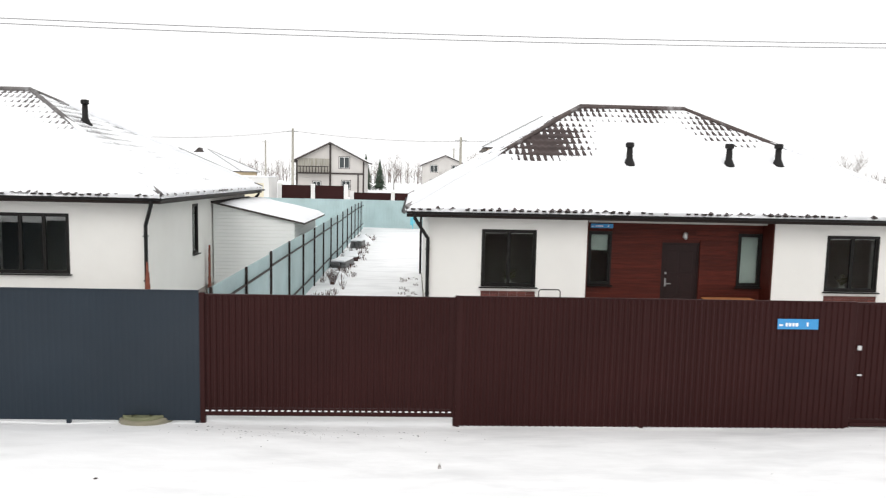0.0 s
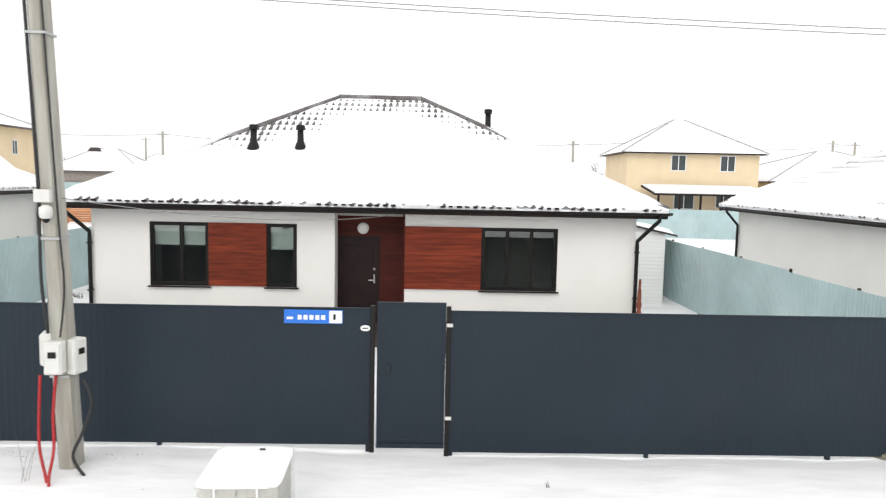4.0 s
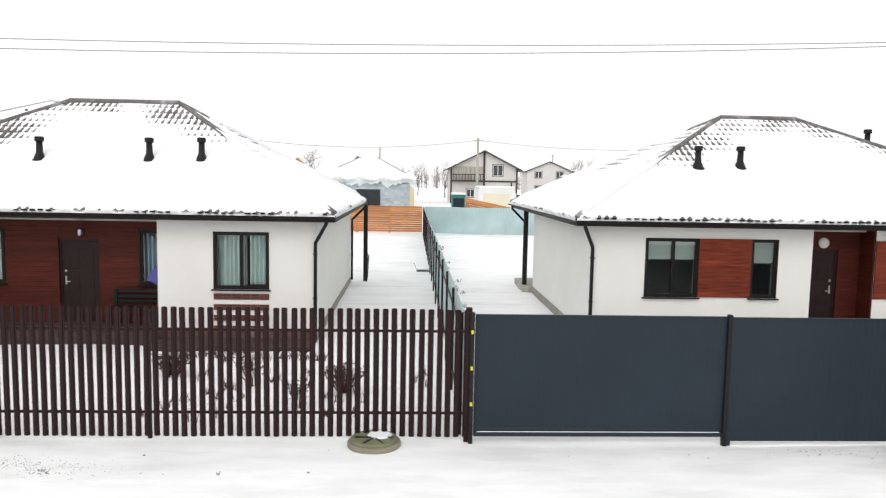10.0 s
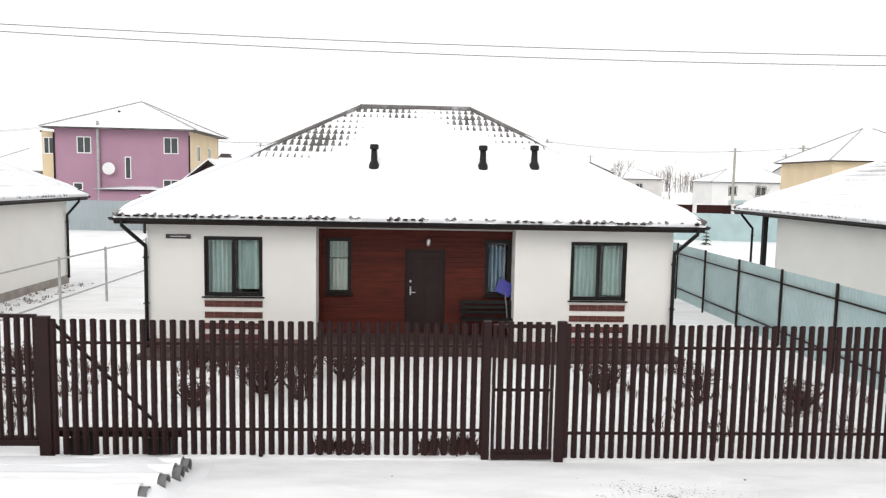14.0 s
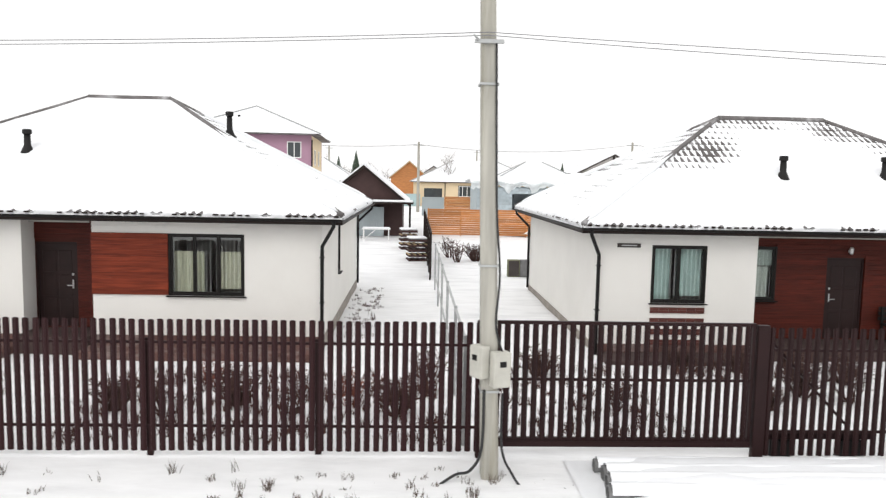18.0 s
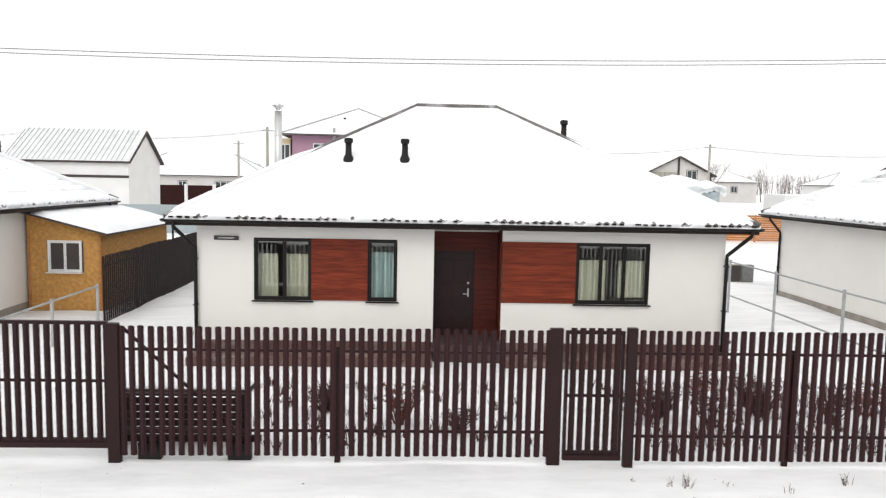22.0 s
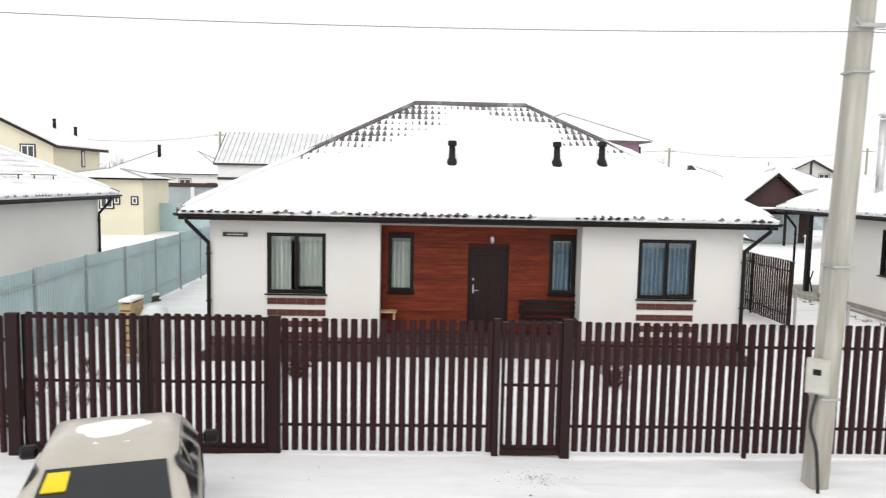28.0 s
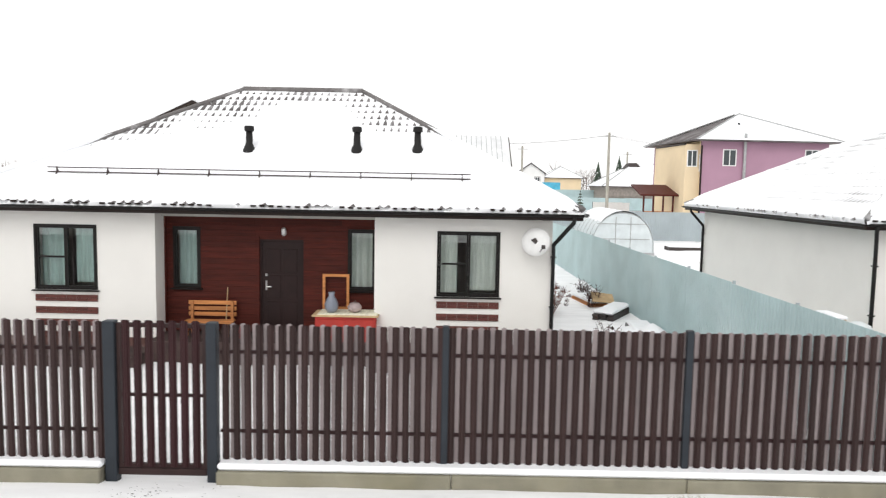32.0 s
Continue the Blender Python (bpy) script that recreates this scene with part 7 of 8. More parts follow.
def conifer(x, y, h, seed, label="small dark green spruce"):
    rng = random.Random(seed)
    t = thing("spruce", (x, y, ground_z(x, y)), label, "tree", "spruces")
    part("trunk", Shape().tube([(0, 0, -0.2), (0, 0, h * 0.95)], [h * 0.03, 0.01], 6), M["bark"], t)
    s = Shape()
    levels = max(6, int(h * 3))
    for k in range(levels):
        z = h * (0.08 + 0.9 * k / levels)
        r = h * 0.27 * (1 - k / levels) + 0.03
        for i in range(9):
            a = rng.random() * 6.283
            tip = Vector((math.cos(a) * r, math.sin(a) * r, z - 0.08 * h * (1 - k / levels)))
            w = Vector((-math.sin(a), math.cos(a), 0)) * r * 0.22
            b = Vector((0, 0, z + 0.04 * h))
            s.add([b, (b + tip) / 2 + w, tip, (b + tip) / 2 - w, (b + tip) / 2 + Vector((0, 0, 0.03 * h))], [(0, 1, 4), (1, 2, 4), (2, 3, 4), (3, 0, 4)])
    part("crown", s, M["needle"], t, "drooping green branches")


for k, (x, y, h) in enumerate(((-10.1, 37.5, 1.5), (-8.0, 150, 8), (-5.0, 152, 7), (-34.4, 106, 6.4), (-52.0, 128, 9), (-55.5, 130, 8), (-69, 75.0, 3.2))):
    conifer(x, y, h, 90 + k)
s = Shape()
wr = random.Random(3)
for k in range(1500):
    x, y, hh = -300 + 540 * wr.random(), 260 + 80 * wr.random(), 5 + 5 * wr.random()
    top = Vector((x + wr.uniform(-0.8, 0.8), y, hh))
    s.tube([(x, y, 0), tuple(top)], [0.12, 0.03], 3, False)
    for b in range(5):
        f = wr.uniform(0.25, 0.9)
        p = Vector((x, y, 0)).lerp(top, f)
        s.tube([p, p + Vector((wr.uniform(-1.6, 1.6), wr.uniform(-1, 1), wr.uniform(0.8, 2.2)))], [0.07, 0.02], 3, False)
single("far_woods", s, M["twig"], (0, 0, 0), "far line of bare grey woods at the horizon", "woods", kind="stuff")


# ---------- sheds, greenhouses and rails in the gardens ----------
def slab(shape, pts, thick):
    """A sloping slab on four corner points, lifted by its thickness."""
    lo = [Vector(p) for p in pts]
    hi = [p + Vector((0, 0, thick)) for p in lo]
    return shape.add(lo + hi, [(0, 3, 2, 1), (4, 5, 6, 7), (0, 1, 5, 4), (1, 2, 6, 5), (2, 3, 7, 6), (3, 0, 4, 7)])


def lean_to(x0, x1, y0, y1, zl, zr, over, label, wall, rows=0, frame=None):
    """A shed with a roof falling from x0 to x1; its front is at y0."""
    t = thing("shed", (x0, y0, 0), label, "shed", "garden sheds")
    w, d = x1 - x0, y1 - y0
    part("front_wall", Shape().prism([(0, -0.2), (w, -0.2), (w, zr), (0, zl)], "y", 0, 0.1), M[wall], t)
    part("side_wall", Shape().box(w - 0.1, 0.1, -0.2, w, d, zr), M[wall], t)
    part("back_wall", Shape().prism([(0, -0.2), (w - 0.1, -0.2), (w - 0.1, zr), (0, zl)], "y", d - 0.1, d), M[wall], t)
    k = (zl - zr) / w
    part("roof", slab(Shape(), [(-0.05, -over, zl + 0.05 * k), (w + 0.35, -over, zr - 0.35 * k), (w + 0.35, d + 0.2, zr - 0.35 * k), (-0.05, d + 0.2, zl + 0.05 * k)], 0.06), M["far_dark"], t, "dark roof edge")
    s, n, m = Shape(), 14, 20
    for j in range(m + 1):
        for i in range(n + 1):
            u, v = i / n, j / m
            e = smooth(0, 0.06, u) * smooth(1, 0.97, u) * smooth(0, 0.05, v) * smooth(1, 0.95, v)
            x = 0.25 + (w + 0.1) * u
            s.v.append((x, -over + 0.02 + (d + over + 0.16) * v, zl - k * x + 0.062 + e * (0.12 + 0.025 * wobble(u * 4, v * 5, 1.0, x0))))
    s.f = [(j * (n + 1) + i, j * (n + 1) + i + 1, (j + 1) * (n + 1) + i + 1, (j + 1) * (n + 1) + i) for j in range(m) for i in range(n)]
    part("roof_snow", s, M["roof_snow"], t, "thick snow on the roof", True)
    for r in range(rows):
        za, zb = 0.05 + 0.118 * r, 0.05 + 0.118 * (r + 1)
        xe = w if zb <= zr else min(w, (zl - zb) / k)
        if xe < 0.1:
            break
        ob = new("siding_board", SIDING)
        ob.parent = t
        ob.location, ob.scale = (0, -0.016, za), (xe, 1, 1)
        if zb <= zr:
            ob = new("siding_board", SIDING)
            ob.parent = t
            ob.matrix_basis = Matrix.LocRotScale((w + 0.016, 0, za), Euler((0, 0, math.pi / 2)), (d, 1, 1))
    return t


SIDING = Shape().add([(x, y, z) for x in (0, 1) for y, z in ((0.014, 0), (-0.003, 0.003), (0.0, 0.1), (0.012, 0.116))], [(0, 4, 5, 1), (1, 5, 6, 2), (2, 6, 7, 3), (0, 1, 2, 3), (4, 7, 6, 5)]).mesh("siding_board", M["siding"])
lean_to(-4.05, -1.42, 12.4, 17.5, 2.9, 2.33, 0.15, "white siding lean-to shed with a snowy roof", "siding", rows=26)
osb = lean_to(-62.52, -60.3, 12.08, 18.0, 3.1, 2.54, 0.35, "orange particle board shed with a white window and snowy roof", "osb")
w = window(osb, 0.63, 1.66, 1.28, 2.26, -0.03, 2, None, "white_frame")
# thin dark sheet across the window, coloured like the unlit inside
part("dark_room", Shape().box(0.6, -0.012, 1.29, 1.7, -0.004, 2.24), M["far_dark"], osb)
for x in (0.02, 2.16):
    part("corner_strip", Shape().box(x, -0.014, -0.1, x + 0.07, -0.001, 2.54), M["wood_orange"], osb)
part("sole_plate", Shape().box(-0.03, -0.05, 0.0, 2.25, -0.002, 0.1, 0.01), M["wood_raw"], osb)
for zz in (0.62, 2.2):
    part("joint_strip", Shape().box(0.0, -0.006, zz, 0.62, -0.001, zz + 0.012), M["wood_orange"], osb)
part("downpipe", Shape().tube([(2.5, 5.8, 2.35), (2.5, 5.8, 1.9), (2.42, 5.8, 0.3)], 0.04, 8), M["black_trim"], osb)


def greenhouse(x0, x1, y0, y1, top, base, label):
    t = thing("greenhouse", ((x0 + x1) / 2, y0, base), label, "greenhouse", "greenhouses")
    r, d, hgt = (x1 - x0) / 2, y1 - y0, top - base
    arc = [(-math.cos(math.pi * k / 16) * r, math.sin(math.pi * k / 16) ** 0.75 * hgt) for k in range(17)]
    n = Shape()
    for y in (0.02, d - 0.02):
        n.v += [(x, y, z) for x, z in arc]
    n.f = [(k, k + 1, 18 + k, 17 + k) for k in range(16)]
    part("cover", n, M["poly"], t, "milky polycarbonate cover", True)
    part("end_panel", Shape().prism([(x * 0.985, z * 0.985) for x, z in arc], "y", 0.03, 0.045), M["poly"], t)
    part("end_panel", Shape().prism([(x * 0.985, z * 0.985) for x, z in arc], "y", d - 0.045, d - 0.03), M["poly"], t)
    for k in range(int(d) + 1):
        part("rib", Shape().tube([(x, min(0.01 + k, d), z) for x, z in arc], 0.018, 6), M["galv"], t)
    for x in (-0.42, 0.42):
        part("stud", Shape().box(x - 0.02, 0.0, 0, x + 0.02, 0.03, hgt * 0.9), M["galv"], t)
    for z in (hgt * 0.36, hgt * 0.72):
        part("crossbar", Shape().box(-r * 0.85, 0.0, z, r * 0.85, 0.025, z + 0.04), M["galv"], t)
    part("base_board", Shape().box(-r - 0.03, -0.03, -0.1, r + 0.03, 0.0, 0.12), M["galv"], t)
    s = Shape()
    for j in range(13):
        y = 0.06 + (d - 0.12) * j / 12
        for k in range(9):
            a = math.pi * (4 + k + 0.5 * wobble(j, k, 0.8, 2)) / 16
            g = 0.09 * math.sin(math.pi * k / 8) + 0.004
            s.v.append((-math.cos(a) * (r + g), y, math.sin(a) ** 0.75 * hgt + g))
    s.f = [(9 * j + k, 9 * j + k + 1, 9 * j + 10 + k, 9 * j + 9 + k) for j in range(12) for k in range(8)]
    part("snow_cover", s, M["roof_snow"], t, "snow on the crown", True)
    return t


greenhouse(-58.98, -56.5, 32.6, 38.6, 2.42, 0.14, "arched polycarbonate greenhouse with snow on top")
greenhouse(-76.4, -72.9, 31.3, 37.6, 2.5, 0.14, "arched polycarbonate greenhouse with snow on its crown")
t = thing("barrel", (-76.85, 28.6, 0.11), "blue plastic water barrel standing in snow", "barrel")
part("body", Shape().lathe([(0.25, 0.0), (0.29, 0.05), (0.3, 0.28), (0.315, 0.31), (0.3, 0.34), (0.3, 0.58), (0.315, 0.61), (0.29, 0.66), (0.26, 0.9), (0.24, 0.92)], 0, 0, 20), M["blue_plastic"], t, smooth=True)
part("snow_cap", Shape().lathe([(0.25, 0.922), (0.2, 0.97), (0.06, 0.985)], 0, 0, 16), M["roof_snow"], t)

# steel flue beside house D
t = thing("chimney", (-55.1, 13.4, 3.9), "shiny steel double-wall flue above the roof", "chimney")
part("pipe", Shape().lathe([(0.12, -0.6), (0.12, 2.55)], 0, 0, 18), M["steel"], t, smooth=True)
for z in (0.75, 1.75):
    part("collar", Shape().lathe([(0.128, z), (0.128, z + 0.05)], 0, 0, 18), M["steel"], t)
part("cap", Shape().lathe([(0.05, 2.6), (0.19, 2.72), (0.185, 2.74), (0.03, 2.79)], 0, 0, 18), M["steel"], t)
for k in range(3):
    a = 2.1 * k
    part("strut", Shape().tube([(0.1 * math.cos(a), 0.1 * math.sin(a), 2.5), (0.12 * math.cos(a), 0.12 * math.sin(a), 2.72)], 0.01, 5), M["steel"], t)


def rail_fence(x, ys, h, label, rails=(0.95, 0.32), drop=0.0):
    t = thing("rail_fence", (x, ys[0], 0), label, "fence", "garden fences")
    for y in ys:
        g = ground_z(x, y)
        part("post", Shape().box(-0.03, y - ys[0] - 0.03, g - 0.3, 0.03, y - ys[0] + 0.03, g + h, 0.004), M["galv"], t)
    for a, b in zip(ys, ys[1:]):
        for z in rails:
            ga, gb = ground_z(x, a) + h * z, ground_z(x, b) + h * z
            part("rail", slab(Shape(), [(-0.02, a - ys[0], ga), (0.02, a - ys[0], ga), (0.02, b - ys[0], gb), (-0.02, b - ys[0], gb)], 0.04), M["galv"], t)
    return t


rail_fence(-40.0, [0.6, 3.3, 6.8, 10.2, 13.3, 16.9], 1.8, "galvanised steel posts and rails without panels")
rail_fence(-59.5, [0.7, 4.2, 7.4, 9.95], 1.2, "pale wooden-looking posts with one sloping rail", rails=(0.93,))
for x, mt, lab in ((-36.41, "needle", "dark green utility box on a post"), (-35.86, "wood_raw", "grey-brown utility box on a post")):
    t = thing("utility_box", (x, 20.9, -0.03), lab, "utility box", "utility boxes")
    part("case", Shape().box(-0.28, -0.15, 0.12, 0.26, 0.15, 0.88, 0.02), M["well_green"] if mt == "needle" else M["pipe_grey"], t)
    part("door", Shape().box(-0.24, -0.165, 0.16, 0.22, -0.151, 0.84, 0.006), M["far_dark"] if mt == "needle" else M["pipe_grey"], t)
    part("stand", Shape().box(-0.2, -0.08, -0.4, 0.2, 0.08, 0.12), M["galv"], t)
single("terrace_column", Shape().box(-0.08, -0.08, -0.2, 0.08, 0.08, 3.1, 0.006), M["black_trim"], (-23.12, 17.5, 0.0), "black column under the back eaves", "column", "terrace columns")
t = thing("garden_bench", (-23.0, 15.9, 0.28), "dark metal bench against the back corner", "bench")
for y in (0, 0.9):
    part("leg", Shape().tube([(0.0, y, 0), (0.05, y, 0.9), (0.0, y, 0.95)], 0.02, 6), M["black_trim"], t)
for k in range(4):
    part("slat", Shape().box(0.02, 0, 0.4 + 0.14 * k, 0.05, 0.9, 0.48 + 0.14 * k), M["black_trim"], t)


# ---------- sliding-gate tails behind the fences ----------
def gate_tail(x0, y, z1, length, label):
    t = thing("gate_counterbalance", (x0, y, 0), label, "gate part", "gate counterbalances")
    part("brace", slab(Shape(), [(0.1, -0.02, z1 - 0.1), (0.1, 0.02, z1 - 0.1), (length * 0.82, 0.02, 0.45), (length * 0.82, -0.02, 0.45)], 0.05), M["picket"], t)
    part("beam", Shape().box(0, -0.035, 0.3, length, 0.035, 0.4, 0.006), M["picket"], t)
    for x in (0.3, length - 0.5):
        part("roller_carriage", Shape().box(x, -0.06, -0.1, x + 0.35, 0.06, 0.29, 0.01), M["black_trim"], t)
    return t


gate_tail(-35.45, 0.28, 2.1, 1.95, "brown steel tail of the sliding gate")
gate_tail(-55.05, 0.36, 2.12, 2.15, "brown steel tail of the sliding gate")
t = thing("storage_box", (-55.3, 0.85, 0.0), "dark slatted garden box behind the pickets", "box")
for k in range(6):
    part("slat", Shape().box(0, 0, 0.12 + 0.12 * k, 2.05, 0.03, 0.225 + 0.12 * k, 0.004), M["dark_brown"], t)
for x in (0.02, 1.0, 1.97):
    part("post", Shape().box(x, 0.03, -0.1, x + 0.06, 0.5, 0.86), M["dark_brown"], t)
part("lid", Shape().box(-0.04, -0.04, 0.862, 2.1, 0.56, 0.9, 0.006), M["dark_brown"], t)
part("snow_cap", Shape().box(0.0, 0.12, 0.902, 2.06, 0.54, 0.96, 0.03), M["roof_snow"], t)


# ---------- shrubs ----------
def shrub_shape(h, spread, seed, stems=16):
    rng = random.Random(seed)
    s = Shape()
    for _ in range(stems):
        a, lean = rng.random() * 6.283, rng.random() ** 0.7 * spread
        top = Vector((math.cos(a) * lean, math.sin(a) * lean, h * (0.6 + 0.4 * rng.random())))
        base = Vector((math.cos(a) * 0.08, math.sin(a) * 0.08, -0.05))
        mid = (base + top) / 2 + Vector((rng.uniform(-1, 1), rng.uniform(-1, 1), 0)) * 0.06
        s.tube([base, mid, top], [0.012, 0.009, 0.004], 4, False)
        for _ in range(5):
            f = rng.uniform(0.35, 0.95)
            p = base + (top - base) * f
            q = p + Vector((rng.uniform(-1, 1), rng.uniform(-1, 1), rng.uniform(0.2, 1))) * h * 0.24
            s.tube([p, q], [0.006, 0.003], 3, False)
            b = p + (q - p) * 0.7
            r = 0.035 + 0.03 * rng.random()
            w = Vector((rng.uniform(-1, 1), rng.uniform(-1, 1), rng.uniform(-0.4, 0.4))).normalized() * r
            u = Vector((0, 0, 1)).cross(w).normalized() * r * 0.5
            s.add([b - w, b + u, b + w, b - u, b + Vector((0, 0, 0.015))], [(0, 1, 4), (1, 2, 4), (2, 3, 4), (3, 0, 4)])
    return s


M["shrub"] = mat("shrub", (0.06, 0.028, 0.022), 0.9, vary=0.3, scale=6, each=0.3)
M["shrub_rust"] = mat("shrub_rust", (0.17, 0.05, 0.03), 0.9, vary=0.3, scale=6, each=0.3)
SHRUBS = [shrub_shape(1.0, 0.5, 7, 20).mesh("shrub", M["shrub"]), shrub_shape(0.7, 0.55, 8, 55).mesh("shrub", M["shrub"]), shrub_shape(0.8, 0.4, 9, 20).mesh("shrub", M["shrub_rust"])]
rng = random.Random(77)


def shrubs(spots):
    for x, y, kind, sc in spots:
        ob = new("shrub", SHRUBS[kind])
        ob.matrix_basis = Matrix.LocRotScale((x, y, ground_z(x, y)), Euler((0, 0, 6.283 * rng.random())), (sc * 1.1, sc * 1.1, sc))
        tagged(ob, "rust-brown leafless shrub in the snow" if kind == 2 else "dark leafless shrub standing in snow", "shrub", "garden shrubs")


# gardens of houses A and C
shrubs([(-32.1, 3.0, 0, 1.0), (-32.9, 3.4, 1, 1.0), (-31.4, 4.4, 1, 0.9), (-24.4, 3.0, 0, 0.85), (-26.2, 3.6, 1, 0.8), (-22.6, 2.6, 1, 0.8), (-23.3, 1.6, 0, 0.6), (-34.0, 2.6, 1, 0.7), (-33.4, 5.2, 1, 0.8), (-34.7, 5.3, 1, 0.8), (-32.3, 4.8, 1, 0.85), (-38.1, 4.6, 1, 0.9), (-37.0, 2.4, 0, 0.7), (-38.6, 26.0, 0, 1.2), (-37.6, 26.8, 1, 1.3), (-38.9, 28.2, 0, 1.2), (-0.3, 13.6, 0, 0.6)])
# garden of house D
shrubs([(-50.8, 2.0, 2, 1.1), (-49.8, 1.6, 1, 0.6), (-52.2, 2.6, 1, 0.7), (-46.2, 2.3, 1, 0.9), (-45.2, 2.0, 0, 0.9), (-44.1, 2.6, 1, 1.0), (-43.0, 2.1, 0, 0.9), (-42.0, 2.6, 2, 0.9), (-41.1, 2.0, 1, 1.0), (-40.6, 3.4, 0, 1.0), (-44.8, 3.6, 2, 0.8)])
# gardens of houses E and F
shrubs([(-83.2, 1.1, 1, 1.1), (-82.5, 1.4, 1, 0.9), (-81.9, 1.0, 1, 1.0), (-82.9, 0.8, 1, 0.9), (-84.0, 1.2, 1, 0.7), (-80.4, 3.0, 2, 1.2), (-79.9, 4.5, 2, 1.3), (-80.9, 6.0, 0, 1.1), (-81.45, 12.6, 2, 1.2), (-81.65, 13.4, 2, 1.3), (-79.9, 14.0, 0, 0.8), (-79.7, 16.0, 0, 0.7), (-77.6, 24.2, 0, 0.9), (-78.4, 23.1, 0, 0.9), (-77.2, 2.2, 1, 0.8), (-76.7, 1.2, 0, 0.8), (-66.3, 4.0, 1, 0.7), (-72.8, 4.4, 1, 0.7)])


# ---------- things on the porches ----------
def slat_bench(at, length, material, label, back=True, turn=0.0, legs_material=None, seat=0.455):
    t = thing("bench", at, label, "bench", "porch benches", turn)
    for k in range(4):
        part("seat_slat", Shape().box(0, -0.42 + 0.105 * k, seat - 0.025, length, -0.33 + 0.105 * k, seat, 0.005), M[material], t)
    if back:
        for k in range(3):
            part("back_slat", Shape().box(0, 0.02, 0.52 + 0.13 * k, length, 0.045, 0.61 + 0.13 * k, 0.005), M[material], t)
    for x in (0.06, length - 0.12):
        part("leg", Shape().box(x, -0.4, 0, x + 0.06, -0.34, seat - 0.025), M[legs_material or material], t)
        part("leg", Shape().box(x, -0.02, 0, x + 0.06, 0.02, 0.86 if back else seat - 0.025), M[legs_material or material], t)
        part("arm", Shape().box(x, -0.339, seat - 0.055, x + 0.06, -0.021, seat - 0.026), M[legs_material or material], t)
    return t


slat_bench((10.0, 6.85, 0.19), 1.3, "wood_orange", "orange wooden slatted table on the porch", back=False, seat=0.76)
slat_bench((-28.85, 7.2, 0.4), 1.35, "black_trim", "black slatted bench on the porch")
slat_bench((-67.85, 7.2, 0.4), 1.4, "black_trim", "black slatted bench on the porch")
slat_bench((-90.4, 6.95, 0.38), 1.08, "wood_orange", "orange wooden slatted bench on the porch")
# folding frame leaning before house A
t = thing("folding_frame", (5.57, 5.8, 0.0), "dark folding step ladder hoop against the wall", "ladder")
part("hoop", Shape().tube([(0, 0, 0), (0, 0.1, 1.18), (0.04, 0.1, 1.23), (0.49, 0.1, 1.23), (0.53, 0.1, 1.18), (0.53, 0, 0)], 0.016, 8), M["far_dark"], t)
for z in (0.3, 0.6, 0.9):
    part("step", Shape().box(0.02, -0.02 + z * 0.08, z, 0.51, 0.08 + z * 0.08, z + 0.03), M["far_dark"], t)


def flower_pot(at, label, leaf=True):
    t = thing("flower_pot", at, label, "plant pot", "window plants")
    part("pot", Shape().lathe([(0.06, 0), (0.085, 0.13), (0.09, 0.14), (0.075, 0.14)], 0, 0, 14), M["white_box"], t)
    rng = random.Random(int(at[0] * 10))
    s = Shape()
    for _ in range(26):
        a, r, z = rng.random() * 6.283, 0.05 + 0.16 * rng.random(), 0.2 + 0.2 * rng.random()
        c = Vector((math.cos(a) * r, math.sin(a) * r * 0.5, z))
        w = Vector((-math.sin(a), math.cos(a), 0.3)) * 0.035
        o = Vector((math.cos(a), math.sin(a), 0.4)) * 0.06
        s.add([c - o, c + w, c + o, c - w, c + Vector((0, 0, 0.01))], [(0, 1, 4), (1, 2, 4), (2, 3, 4), (3, 0, 4)])
        s.tube([(0, 0, 0.13), tuple(c)], 0.004, 3, False)
    part("leaves", s, M["well_green"], t, "green leaves")
    return t


for x, y, z in ((4.9, 6.64, 1.2), (13.6, 6.64, 1.2)):
    t = flower_pot((x, y, z), "potted green plant behind the window")
    part("shelf", Shape().box(-0.45, -0.1, -0.03, 0.45, 0.1, 0.0), M["white_box"], t)
# snow shovel on the porch of house C
t = thing("snow_shovel", (-27.72, 7.2, 0.42), "blue plastic snow shovel leaning on the porch wall", "shovel")
part("handle", Shape().tube([(0.08, -0.22, 0), (0.0, 0.02, 1.05)], 0.017, 8), M["pipe_grey"], t)
blade = part("blade", Shape().add([(-0.2, 0.0, 1.02), (0.2, 0.0, 1.02), (0.2, 0.08, 1.36), (-0.2, 0.08, 1.36), (-0.2, 0.03, 1.01), (0.2, 0.03, 1.01), (0.2, 0.1, 1.35), (-0.2, 0.1, 1.35)], [(0, 1, 2, 3), (4, 7, 6, 5), (0, 4, 5, 1), (1, 5, 6, 2), (2, 6, 7, 3), (3, 7, 4, 0)]), mat("shovel_blue", (0.05, 0.05, 0.3), 0.4), t, "blue blade")
blade.matrix_basis = pose(-0.02, 0, 1.16, 0, 28, 0) @ pose(0, 0, -1.18)
